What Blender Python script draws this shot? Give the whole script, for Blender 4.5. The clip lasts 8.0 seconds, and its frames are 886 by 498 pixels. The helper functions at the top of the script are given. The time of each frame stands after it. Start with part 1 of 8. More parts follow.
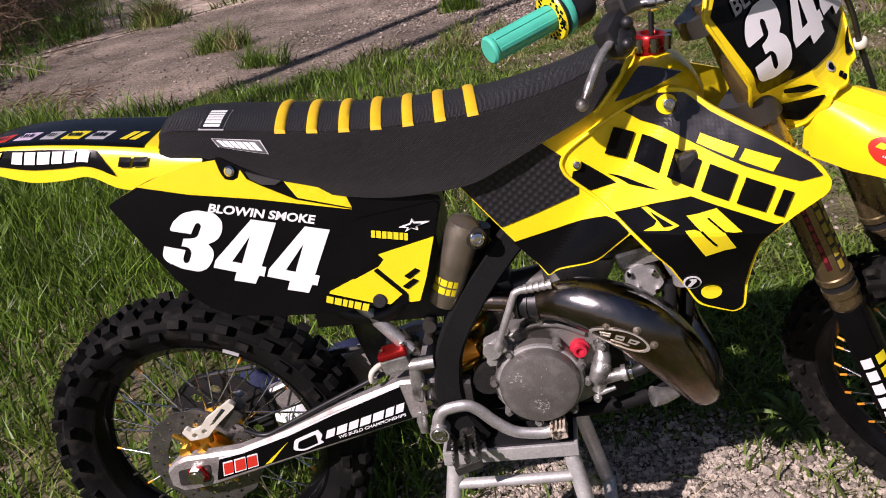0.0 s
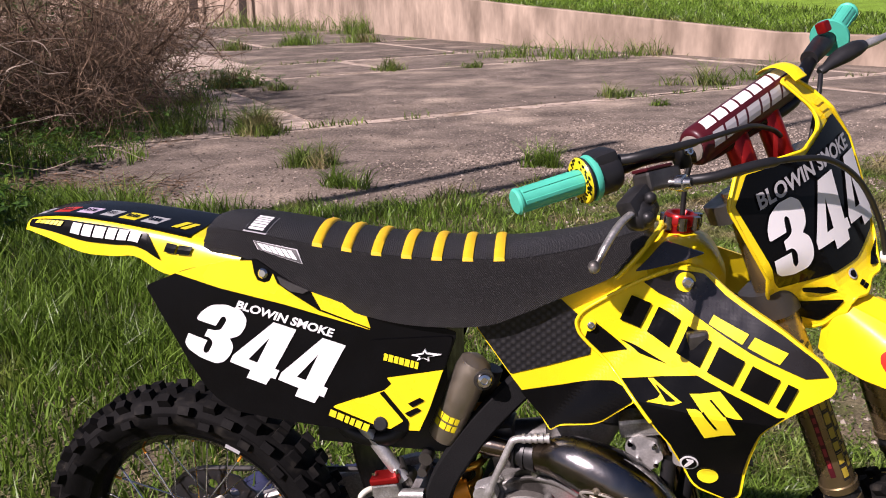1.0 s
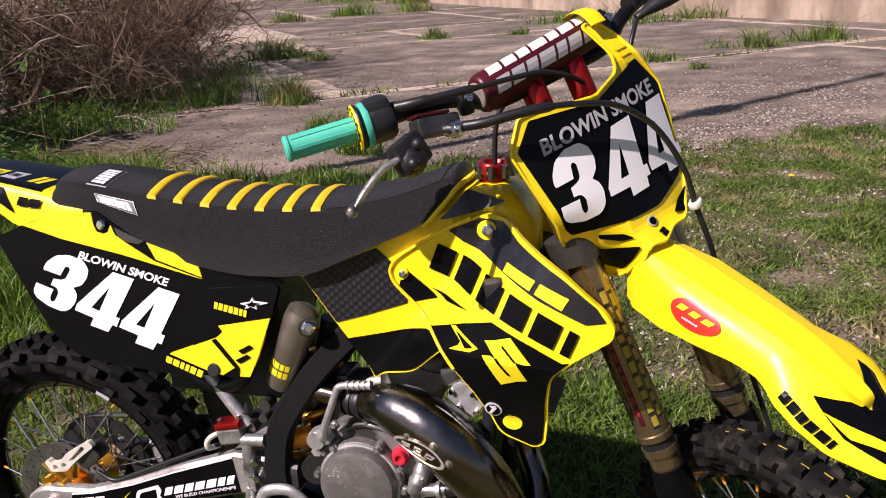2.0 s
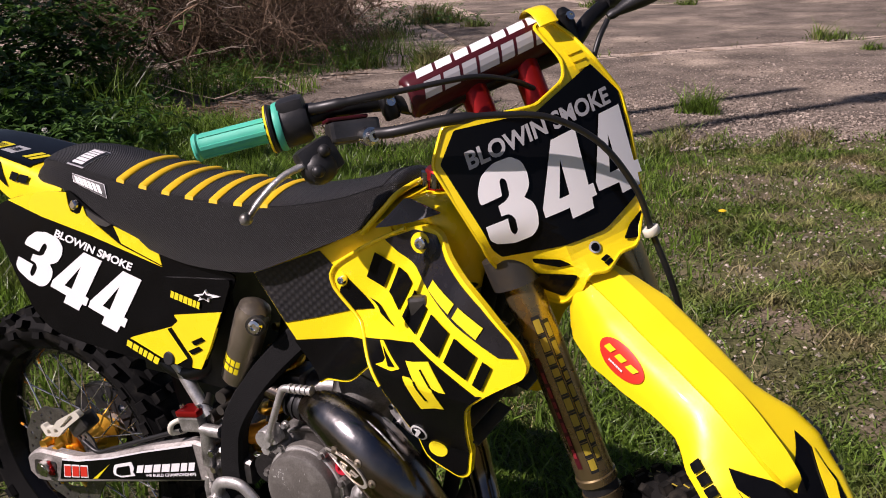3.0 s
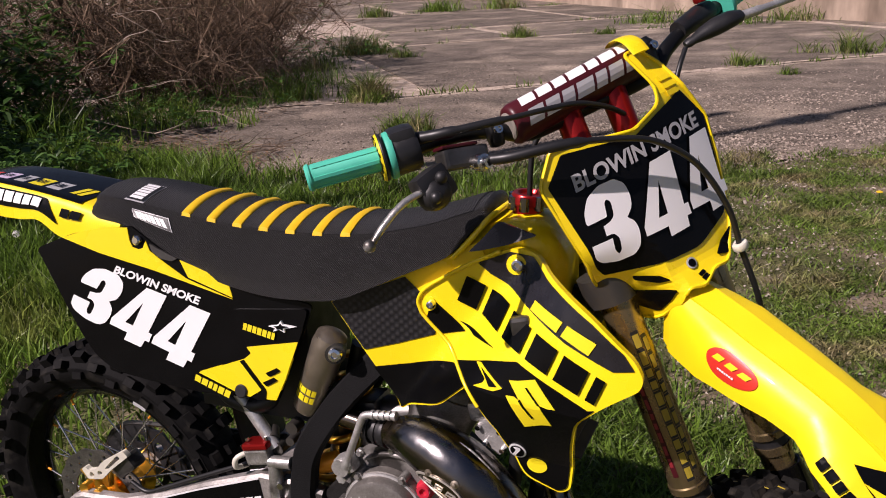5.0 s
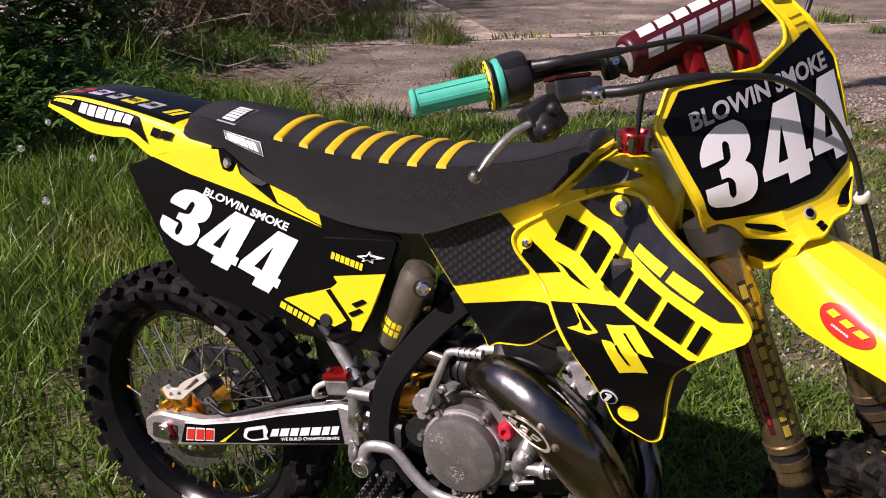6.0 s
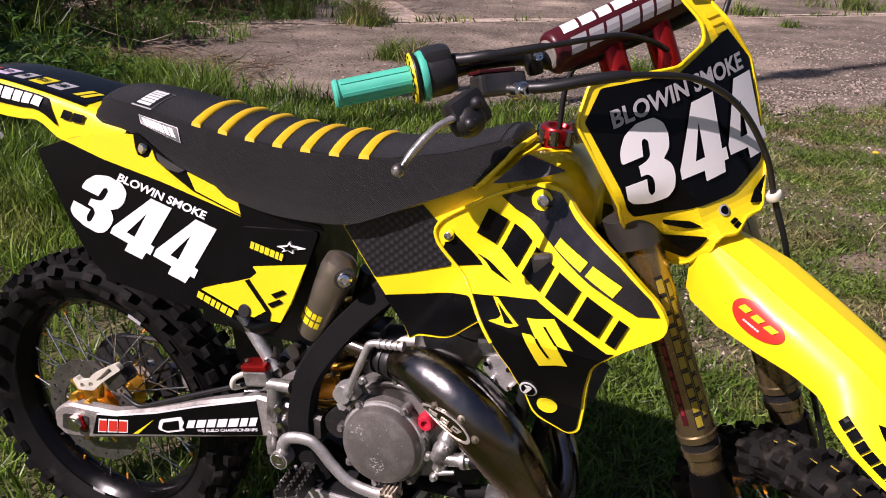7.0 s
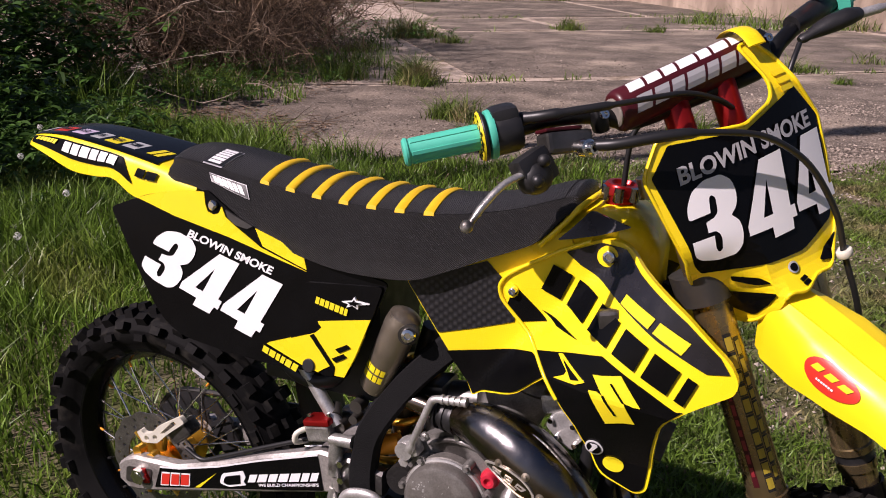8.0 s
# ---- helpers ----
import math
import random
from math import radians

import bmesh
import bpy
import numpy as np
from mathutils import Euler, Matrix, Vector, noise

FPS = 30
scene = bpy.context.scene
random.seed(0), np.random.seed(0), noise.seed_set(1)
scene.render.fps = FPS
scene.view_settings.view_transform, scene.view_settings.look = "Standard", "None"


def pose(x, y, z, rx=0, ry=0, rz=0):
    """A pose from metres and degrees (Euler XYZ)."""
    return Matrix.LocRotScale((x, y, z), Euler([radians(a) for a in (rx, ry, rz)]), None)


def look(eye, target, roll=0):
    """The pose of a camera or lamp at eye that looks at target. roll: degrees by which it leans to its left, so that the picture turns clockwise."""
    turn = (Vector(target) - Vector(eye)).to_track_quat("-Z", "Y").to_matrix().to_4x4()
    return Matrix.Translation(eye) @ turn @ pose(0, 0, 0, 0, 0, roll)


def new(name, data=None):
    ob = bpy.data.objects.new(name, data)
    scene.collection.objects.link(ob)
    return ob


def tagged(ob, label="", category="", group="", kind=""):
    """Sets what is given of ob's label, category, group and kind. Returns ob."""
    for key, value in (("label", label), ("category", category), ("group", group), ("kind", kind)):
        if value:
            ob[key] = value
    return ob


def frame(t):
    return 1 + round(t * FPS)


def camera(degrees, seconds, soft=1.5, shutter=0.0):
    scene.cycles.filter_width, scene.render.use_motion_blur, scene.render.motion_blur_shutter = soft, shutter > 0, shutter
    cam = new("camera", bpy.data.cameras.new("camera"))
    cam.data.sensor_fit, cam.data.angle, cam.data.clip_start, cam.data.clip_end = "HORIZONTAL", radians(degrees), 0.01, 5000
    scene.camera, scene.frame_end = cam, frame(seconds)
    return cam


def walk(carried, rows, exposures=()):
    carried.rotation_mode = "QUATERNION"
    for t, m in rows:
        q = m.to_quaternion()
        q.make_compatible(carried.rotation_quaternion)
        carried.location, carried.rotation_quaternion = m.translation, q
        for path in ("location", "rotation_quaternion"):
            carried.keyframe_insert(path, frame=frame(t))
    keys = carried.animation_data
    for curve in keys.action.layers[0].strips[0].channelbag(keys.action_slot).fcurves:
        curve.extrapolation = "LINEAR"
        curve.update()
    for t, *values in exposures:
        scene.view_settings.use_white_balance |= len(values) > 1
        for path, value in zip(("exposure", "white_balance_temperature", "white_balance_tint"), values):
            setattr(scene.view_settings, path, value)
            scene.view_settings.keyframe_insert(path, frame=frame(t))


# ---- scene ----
cam = camera(51.8, 8.0, soft=1.0)
PATH = [
    (0, (0.802, -1.479, 1.450), (0.491, 0.301, 0.592), -10.8),
    (0.5, (0.749, -1.567, 1.472), (0.470, 0.272, 0.736), -4.1),
    (1, (0.886, -1.516, 1.448), (0.449, 0.355, 0.894), -1.8),
    (1.5, (1.087, -1.410, 1.424), (0.441, 0.403, 0.878), -3.1),
    (2, (1.304, -1.440, 1.403), (0.722, 0.374, 0.794), -3.3),
    (2.2, (1.377, -1.431, 1.422), (0.861, 0.395, 0.791), -1.3),
    (3.3, (1.634, -1.138, 1.425), (0.633, 0.449, 0.733), -3.1),
    (3.5, (1.646, -1.131, 1.434), (0.644, 0.439, 0.707), -3.4),
    (4, (1.594, -1.148, 1.431), (0.540, 0.374, 0.674), -3.3),
    (4.5, (1.461, -1.287, 1.430), (0.658, 0.407, 0.733), -2.0),
    (5, (1.363, -1.350, 1.439), (0.614, 0.402, 0.829), -2.8),
    (5.2, (1.334, -1.352, 1.435), (0.500, 0.363, 0.831), -3.8),
    (6.3, (1.290, -1.336, 1.404), (0.485, 0.329, 0.643), -0.0),
    (6.5, (1.291, -1.330, 1.407), (0.535, 0.348, 0.625), 0.4),
    (7, (1.285, -1.335, 1.420), (0.599, 0.388, 0.671), 1.5),
    (7.5, (1.301, -1.335, 1.423), (0.627, 0.430, 0.767), 1.2),
    (8, (1.265, -1.355, 1.421), (0.464, 0.365, 0.788), 0.6),
]
walk(cam, [(t, look(eye, target, roll)) for t, eye, target, roll in PATH],
     exposures=((0.0, 0.17, 6350, 29), (0.5, 0.40, 6350, 31), (1.5, 0.39, 6400, 29), (2.2, 0.33, 6400, 28), (3.5, 0.06, 6500, 28), (5.0, 0.04, 6500, 28), (6.5, 0.33, 6350, 31), (7.5, 0.17, 6450, 31), (8.0, 0.13, 6450, 31)))

# ---- light ----
SUN = Vector((-0.45, -0.59, 0.665))
sun = new("sun", bpy.data.lights.new("sun", "SUN"))
sun.data.energy, sun.data.angle, sun.data.color = 5.3, radians(0.55), (1.0, 0.935, 0.86)
sun.matrix_world = look(SUN * 30, (0, 0, 0))
world = bpy.data.worlds.new("sky")
scene.world = world
world.use_nodes = True
sky = world.node_tree.nodes.new("ShaderNodeTexSky")
sky.sky_type, sky.sun_disc = "NISHITA", False
sky.sun_elevation, sky.sun_rotation = math.asin(SUN.normalized().z), math.atan2(SUN.x, SUN.y)
world.node_tree.links.new(sky.outputs[0], world.node_tree.nodes["Background"].inputs[0])
world.node_tree.nodes["Background"].inputs[1].default_value = 0.043
scene.view_settings.exposure = 0.0

# ---- materials ----
def material(name, color, rough=0.5, metal=0.0, spread=0.0, scale=8.0, fine=0.0, fine_scale=120.0, bump=0.0, bump_scale=200.0,
             coat=0.0, second=None, second_scale=3.0, second_amount=0.5, rough_spread=0.0, per_object=0.0, per_island=0.0, specular=0.5, kind="noise", thin=0.0, stretch=1.0, specks=None, weave=None):
    """A surface: base colour with stains at a broad and a fine scale, gloss that varies, and relief."""
    m = bpy.data.materials.new(name)
    m.use_nodes = True
    nodes, links = m.node_tree.nodes, m.node_tree.links
    shader = nodes["Principled BSDF"]
    shader.inputs["Roughness"].default_value, shader.inputs["Metallic"].default_value = rough, metal
    shader.inputs["Coat Weight"].default_value, shader.inputs["Coat Roughness"].default_value = coat, 0.06
    shader.inputs["Specular IOR Level"].default_value = specular
    coord = nodes.new("ShaderNodeTexCoord").outputs["Object"]
    if stretch != 1.0:
        drawn = nodes.new("ShaderNodeMapping")
        drawn.inputs["Scale"].default_value = (1.0, 1.0, stretch)
        links.new(coord, drawn.inputs["Vector"])
        coord = drawn.outputs["Vector"]

    def noise_at(s, detail=4.0):
        n = nodes.new("ShaderNodeTexNoise")
        n.inputs["Scale"].default_value, n.inputs["Detail"].default_value = s, detail
        links.new(coord, n.inputs["Vector"])
        return n.outputs["Fac"]

    def ranged(value, low, high, a, b):
        n = nodes.new("ShaderNodeMapRange")
        for k, v in zip(("From Min", "From Max", "To Min", "To Max"), (low, high, a, b)):
            n.inputs[k].default_value = v
        links.new(value, n.inputs["Value"])
        return n.outputs["Result"]

    def mixed(factor, a, b, blend="MIX"):
        n = nodes.new("ShaderNodeMix")
        n.data_type, n.blend_type = "RGBA", blend
        for socket, value in ((n.inputs[0], factor), (n.inputs[6], a), (n.inputs[7], b)):
            if isinstance(value, bpy.types.NodeSocket):
                links.new(value, socket)
            else:
                socket.default_value = value if isinstance(value, float) else (*value, 1.0)
        return n.outputs[2]

    out = color
    if second:
        out = mixed(ranged(noise_at(second_scale, 6.0), 0.62 - 0.3 * second_amount, 0.78 - 0.3 * second_amount, 0.0, 1.0), out, second)
    if spread:
        tone = ranged(noise_at(scale), 0.3, 0.7, 1.0 - spread, 1.0 + spread)
        grey = nodes.new("ShaderNodeCombineColor")
        for n in range(3):
            links.new(tone, grey.inputs[n])
        out = mixed(1.0, out, grey.outputs[0], "MULTIPLY")
    if fine:
        tone = ranged(noise_at(fine_scale, 2.0), 0.3, 0.7, 1.0 - fine, 1.0 + fine)
        grey = nodes.new("ShaderNodeCombineColor")
        for n in range(3):
            links.new(tone, grey.inputs[n])
        out = mixed(1.0, out, grey.outputs[0], "MULTIPLY")
    if specks:
        tint, density, size = specks
        out = mixed(ranged(noise_at(size, 1.0), 0.74 - 0.16 * density, 0.78 - 0.16 * density, 0.0, 0.85), out, tint)
    for amount, source in ((per_object, "object"), (per_island, "island")):
        if amount:
            value = nodes.new("ShaderNodeObjectInfo").outputs["Random"] if source == "object" else nodes.new("ShaderNodeNewGeometry").outputs["Random Per Island"]
            tone = ranged(value, 0.0, 1.0, 1.0 - amount, 1.0 + amount)
            grey = nodes.new("ShaderNodeCombineColor")
            for n in range(3):
                links.new(tone, grey.inputs[n])
            out = mixed(1.0, out, grey.outputs[0], "MULTIPLY")
    if isinstance(out, bpy.types.NodeSocket):
        links.new(out, shader.inputs["Base Color"])
    else:
        shader.inputs["Base Color"].default_value = (*out, 1.0)
    if rough_spread:
        links.new(ranged(noise_at(scale * 2.3), 0.3, 0.7, max(0.02, rough - rough_spread), min(1.0, rough + rough_spread)), shader.inputs["Roughness"])
    if bump:
        node = nodes.new("ShaderNodeBump")
        node.inputs["Strength"].default_value, node.inputs["Distance"].default_value = bump, 0.6 / bump_scale
        if kind == "cells":
            v = nodes.new("ShaderNodeTexVoronoi")
            v.inputs["Scale"].default_value = bump_scale
            links.new(coord, v.inputs["Vector"])
            links.new(v.outputs["Distance"], node.inputs["Height"])
        elif kind == "weave":
            split = nodes.new("ShaderNodeSeparateXYZ")
            links.new(coord, split.inputs[0])

            def maths(operation, a, b=0.0):
                n = nodes.new("ShaderNodeMath")
                n.operation = operation
                for socket, value in zip(n.inputs, (a, b)):
                    if isinstance(value, bpy.types.NodeSocket):
                        links.new(value, socket)
                    else:
                        socket.default_value = value
                return n.outputs[0]
            turn = 2 * math.pi * bump_scale
            across = maths("ADD", maths("MULTIPLY", split.outputs[1], 0.9), split.outputs[2])
            waves = maths("MULTIPLY", maths("SINE", maths("MULTIPLY", split.outputs[0], turn)), maths("SINE", maths("MULTIPLY", across, turn * 1.15)))
            links.new(waves, node.inputs["Height"])
            node.inputs["Distance"].default_value = 0.2 / bump_scale
            if weave:
                out = mixed(ranged(waves, 0.05, 0.6, 0.0, 1.0), out, weave)
                links.new(out, shader.inputs["Base Color"])
        else:
            links.new(noise_at(bump_scale, 5.0), node.inputs["Height"])
        links.new(node.outputs["Normal"], shader.inputs["Normal"])
    if thin:
        glow = nodes.new("ShaderNodeBsdfTranslucent")
        both = nodes.new("ShaderNodeMixShader")
        both.inputs[0].default_value = thin
        if isinstance(out, bpy.types.NodeSocket):
            links.new(out, glow.inputs["Color"])
        else:
            glow.inputs["Color"].default_value = (*out, 1.0)
        links.new(shader.outputs[0], both.inputs[1])
        links.new(glow.outputs[0], both.inputs[2])
        links.new(both.outputs[0], nodes["Material Output"].inputs["Surface"])
    return m


YELLOW = material("yellow_plastic", (0.93, 0.70, 0.004), 0.3, spread=0.03, scale=9, bump=0.03, bump_scale=300, coat=0.25, rough_spread=0.08)
FENDER_YELLOW = material("satin_yellow_plastic", (0.93, 0.70, 0.004), 0.40, spread=0.03, scale=9, bump=0.04, bump_scale=260, coat=0.06, rough_spread=0.08, specular=0.4)
BLACK = material("black_gloss_vinyl", (0.003, 0.003, 0.0034), 0.2, spread=0.25, scale=12, specular=0.15, coat=0.03, rough_spread=0.07, bump=0.02, bump_scale=400)
# Glossier black, its base lifted to purple grey for the sky's sheen.
SHEEN_BLACK = material("black_vinyl_with_painted_sheen", (0.012, 0.011, 0.014), 0.26, spread=0.2, scale=14, specular=0.6, coat=0.12, rough_spread=0.08, bump=0.03, bump_scale=260)
BLACK_PLASTIC = material("black_plastic", (0.014, 0.014, 0.015), 0.48, spread=0.3, scale=20, bump=0.15, bump_scale=500, rough_spread=0.1)
CARBON = material("black_dimpled_grip_vinyl", (0.013, 0.013, 0.015), 0.34, bump=0.22, bump_scale=58, kind="weave", weave=(0.027, 0.0265, 0.028), specular=0.42)
SEAT_VINYL = material("ribbed_black_seat_cover", (0.008, 0.0076, 0.008), 0.50, weave=(0.034, 0.033, 0.034), fine=0.3, fine_scale=950, bump=1.0, bump_scale=250, kind="weave", spread=0.2, scale=14, specular=0.36)
SEAT_SIDE = material("smooth_black_seat_cover", (0.009, 0.0087, 0.009), 0.46, weave=(0.031, 0.0297, 0.030), specular=0.4, fine=0.4, fine_scale=800, bump=1.0, bump_scale=270, kind="weave", spread=0.2, scale=10)
RIB = material("yellow_seat_rib", (0.80, 0.50, 0.006), 0.55, spread=0.08, scale=40, bump=0.25, bump_scale=500)
WHITE = material("white_vinyl", (0.82, 0.82, 0.82), 0.35, spread=0.02, scale=20)
GREY_WORD = material("grey_print", (0.42, 0.42, 0.43), 0.4)
RED_VINYL = material("red_vinyl", (0.62, 0.035, 0.02), 0.35)
RUBBER = material("tyre_rubber", (0.0062, 0.006, 0.006), 0.7, spread=0.35, scale=18, bump=0.3, bump_scale=300, second=(0.022, 0.020, 0.017), second_scale=30, second_amount=0.22, specular=0.12)
CABLE = material("black_rubber_hose", (0.012, 0.012, 0.013), 0.42, spread=0.2, scale=30)
ALU = material("brushed_aluminium", (0.54, 0.53, 0.515), 0.42, 0.7, spread=0.18, scale=25, fine=0.12, fine_scale=260, bump=0.06, bump_scale=260, rough_spread=0.12)
ALU_DULL = material("dull_cast_aluminium", (0.46, 0.45, 0.43), 0.42, 0.78, spread=0.3, scale=22, fine=0.18, fine_scale=300, bump=0.25, bump_scale=260, rough_spread=0.14, second=(0.13, 0.12, 0.11), second_scale=20, second_amount=0.38)
COVER = material("scuffed_grey_cover", (0.150, 0.140, 0.127), 0.40, 0.42, spread=0.14, scale=16, fine=0.12, fine_scale=330, bump=0.08, bump_scale=200, rough_spread=0.1, second=(0.20, 0.19, 0.175), second_scale=34, second_amount=0.4)
CASE = material("grimy_engine_case", (0.27, 0.26, 0.245), 0.44, 0.5, spread=0.24, scale=14, fine=0.16, fine_scale=300, bump=0.2, bump_scale=260, rough_spread=0.14, second=(0.05, 0.046, 0.042), second_scale=16, second_amount=0.42)
STAND_METAL = material("galvanised_stand_metal", (0.58, 0.57, 0.555), 0.48, 0.5, spread=0.2, scale=16, fine=0.12, fine_scale=200, bump=0.08, bump_scale=180, rough_spread=0.12)
PIPE = material("heat_tinted_nickel_pipe", (0.165, 0.163, 0.168), 0.2, 1.0, spread=0.25, scale=9, second=(0.21, 0.145, 0.085), second_scale=6, second_amount=0.5, rough_spread=0.08, bump=0.05, bump_scale=60)
BADGE = material("pale_cast_badge_metal", (0.56, 0.53, 0.47), 0.35, 0.55, spread=0.15, scale=60)
SCUFF = material("scraped_bare_metal", (0.40, 0.39, 0.37), 0.5, 0.2, spread=0.3, scale=120)
WELD = material("beaded_weld_metal", (0.42, 0.40, 0.37), 0.3, 0.8, spread=0.6, scale=140, bump=0.8, bump_scale=120)
DISC = material("used_brake_disc_steel", (0.22, 0.21, 0.20), 0.35, 0.85, spread=0.25, scale=30, fine=0.2, fine_scale=240)
ARM_ALLOY = material("scratched_swingarm_alloy", (0.40, 0.375, 0.355), 0.5, 0.55, spread=0.2, scale=22, fine=0.2, fine_scale=240, bump=0.1, bump_scale=240, second=(0.24, 0.22, 0.205), second_scale=18, second_amount=0.4)
CAP_METAL = material("smoked_chrome", (0.36, 0.34, 0.34), 0.16, 1.0, spread=0.1, scale=40)
TIP = material("worn_pedal_tip_metal", (0.62, 0.53, 0.42), 0.6, 0.2, spread=0.2, scale=90, second=(0.03, 0.024, 0.018), second_scale=95, second_amount=0.55, bump=0.4, bump_scale=240)
STEEL = material("bright_steel", (0.68, 0.67, 0.65), 0.22, 1.0, spread=0.1, scale=60)
DARK_STEEL = material("dark_steel", (0.11, 0.105, 0.10), 0.38, 0.8, spread=0.3, scale=40, bump=0.1, bump_scale=240)
GOLD = material("gold_anodised", (0.85, 0.46, 0.05), 0.3, 0.9, spread=0.12, scale=30)
ORANGE = material("orange_anodised", (0.85, 0.32, 0.02), 0.4, 0.3, spread=0.1, scale=50)
RED = material("red_anodised", (0.42, 0.018, 0.016), 0.28, 0.75, spread=0.1, scale=30)
PINK = material("red_oil_cap_plastic", (0.55, 0.022, 0.045), 0.4, spread=0.1, scale=40)
BRONZE = material("bronze_fork_tube", (0.2952, 0.2214, 0.1148), 0.27, 0.85, spread=0.12, scale=18, rough_spread=0.08)
CLAMP = material("smooth_grey_clamp_metal", (0.080, 0.074, 0.066), 0.4, 0.6, spread=0.12, scale=20, rough_spread=0.08)
TITAN = material("bare_reservoir_metal", (0.36, 0.31, 0.245), 0.36, 0.85, spread=0.14, scale=22, rough_spread=0.1, bump=0.05, bump_scale=200)
FRAME = material("black_frame_grip_coating", (0.006, 0.006, 0.0065), 0.75, fine=0.35, fine_scale=500, bump=0.7, bump_scale=450, spread=0.15, scale=20, specular=0.2)
TEAL = material("teal_rubber_grip", (0.055, 0.50, 0.36), 0.5, spread=0.07, scale=30, bump=0.12, bump_scale=300)
BAR_BLACK = material("black_anodised_bar", (0.006, 0.006, 0.0065), 0.36, spread=0.2, scale=30, rough_spread=0.08, specular=0.3)
CREAM = material("pale_bare_alloy", (0.72, 0.69, 0.58), 0.45, 0.1, spread=0.1, scale=50)
YELLOW_WORD = material("yellow_print", (0.80, 0.66, 0.01), 0.35)
CHROME = material("polished_chrome", (0.75, 0.75, 0.75), 0.09, 1.0, spread=0.06, scale=30)
PAD = material("dark_red_bar_pad_vinyl", (0.060, 0.007, 0.011), 0.36, specular=0.3, coat=0.05, spread=0.15, scale=20)
DUSTY = material("dusty_front_tyre_rubber", (0.009, 0.0085, 0.008), 0.75, spread=0.35, scale=30, bump=0.3, bump_scale=260, second=(0.03, 0.026, 0.021), second_scale=40, second_amount=0.25, specular=0.12)
TAUPE = material("grey_brown_foam", (0.23, 0.205, 0.175), 0.85, spread=0.2, scale=60, bump=0.3, bump_scale=300)
NEAR_BLACK = material("near_black_engine_surface", (0.020, 0.019, 0.018), 0.62, 0.2, spread=0.35, scale=25, bump=0.4, bump_scale=160, specular=0.3)
MAROON = material("faded_maroon_print", (0.26, 0.022, 0.03), 0.4, spread=0.15, scale=60)
# Yellow darkened to stand for shade on the fork words; worn on the tyre.
SHADED_WORN_YELLOW = material("shaded_and_worn_yellow_print", (0.40, 0.30, 0.03), 0.4)
LILAC = material("pale_lilac_sticker", (0.62, 0.50, 0.66), 0.4)

from mathutils.geometry import delaunay_2d_cdt

# ---- tools for shapes ----
def part(name, bm, mat, parent=None, label="", smooth=None):
    """Links a bmesh as one mesh object under a thing or a part. smooth: the angle below which edges are shaded round."""
    if name == "word":
        return blocks(bm, mat, parent)
    bmesh.ops.recalc_face_normals(bm, faces=bm.faces)
    if smooth:
        limit = radians(smooth)
        for face in bm.faces:
            face.smooth = True
        for edge in bm.edges:
            edge.smooth = len(edge.link_faces) == 2 and edge.calc_face_angle(0) < limit
    data = bpy.data.meshes.new(name)
    bm.to_mesh(data)
    bm.free()
    data.materials.append(mat)
    ob = new(name, data)
    if parent:
        under(ob, parent)
    return tagged(ob, label)


def blocks(bm, mat, parent):
    """Each loose piece of a printed row as a part of its own."""
    left = set(bm.faces)
    while left:
        piece, front = set(), [left.pop()]
        while front:
            face = front.pop()
            piece.add(face)
            for other in {f for v in face.verts for f in v.link_faces} & left:
                left.discard(other)
                front.append(other)
        one = bmesh.new()
        copies = {v: one.verts.new(v.co) for f in piece for v in f.verts}
        for f in piece:
            one.faces.new([copies[v] for v in f.verts])
        last = part("word_block", one, mat, parent)
    bm.free()
    return last


def thing(name, place, label, category, group="", kind=""):
    ob = new(name)
    ob.location = place
    ob.empty_display_size = 0.1
    return tagged(ob, label, category, group, kind)


def under(ob, parent):
    """Parents ob and leaves it where it is in the world."""
    ob.parent = parent
    if parent.type == "EMPTY":
        ob.matrix_parent_inverse = parent.matrix_basis.inverted()
    return ob


def box(bm, m, size, bevel=0.0, segments=2):
    made = bmesh.ops.create_cube(bm, size=1.0, matrix=m @ Matrix.Diagonal((*size, 1.0)))["verts"]
    if bevel:
        edges = {e for v in made for e in v.link_edges}
        bmesh.ops.bevel(bm, geom=list(edges), offset=bevel, segments=segments, affect="EDGES", profile=0.6)
    return bm


def rings(bm, loops, closed=False, caps=True):
    """Skins a row of loops of points of equal number."""
    rows = [[bm.verts.new(p) for p in loop] for loop in loops]
    n = len(rows[0])
    for a, b in zip(rows, rows[1:] + rows[:1] if closed else rows[1:]):
        for k in range(n):
            bm.faces.new((a[k], a[(k + 1) % n], b[(k + 1) % n], b[k]))
    if caps and not closed:
        bm.faces.new(rows[0][::-1])
        bm.faces.new(rows[-1])
    return bm


def spline(points, steps=6):
    """A smooth row of points through the given ones, of any dimension."""
    p = np.array(points, float)
    q = np.vstack([2 * p[0] - p[1], p, 2 * p[-1] - p[-2]])
    out = []
    for k in range(1, len(q) - 2):
        for s in np.arange(steps) / steps:
            a, b, c, d = q[k - 1], q[k], q[k + 1], q[k + 2]
            out.append(0.5 * (2 * b + (c - a) * s + (2 * a - 5 * b + 4 * c - d) * s**2 + (3 * b - a - 3 * c + d) * s**3))
    return out + [p[-1]]


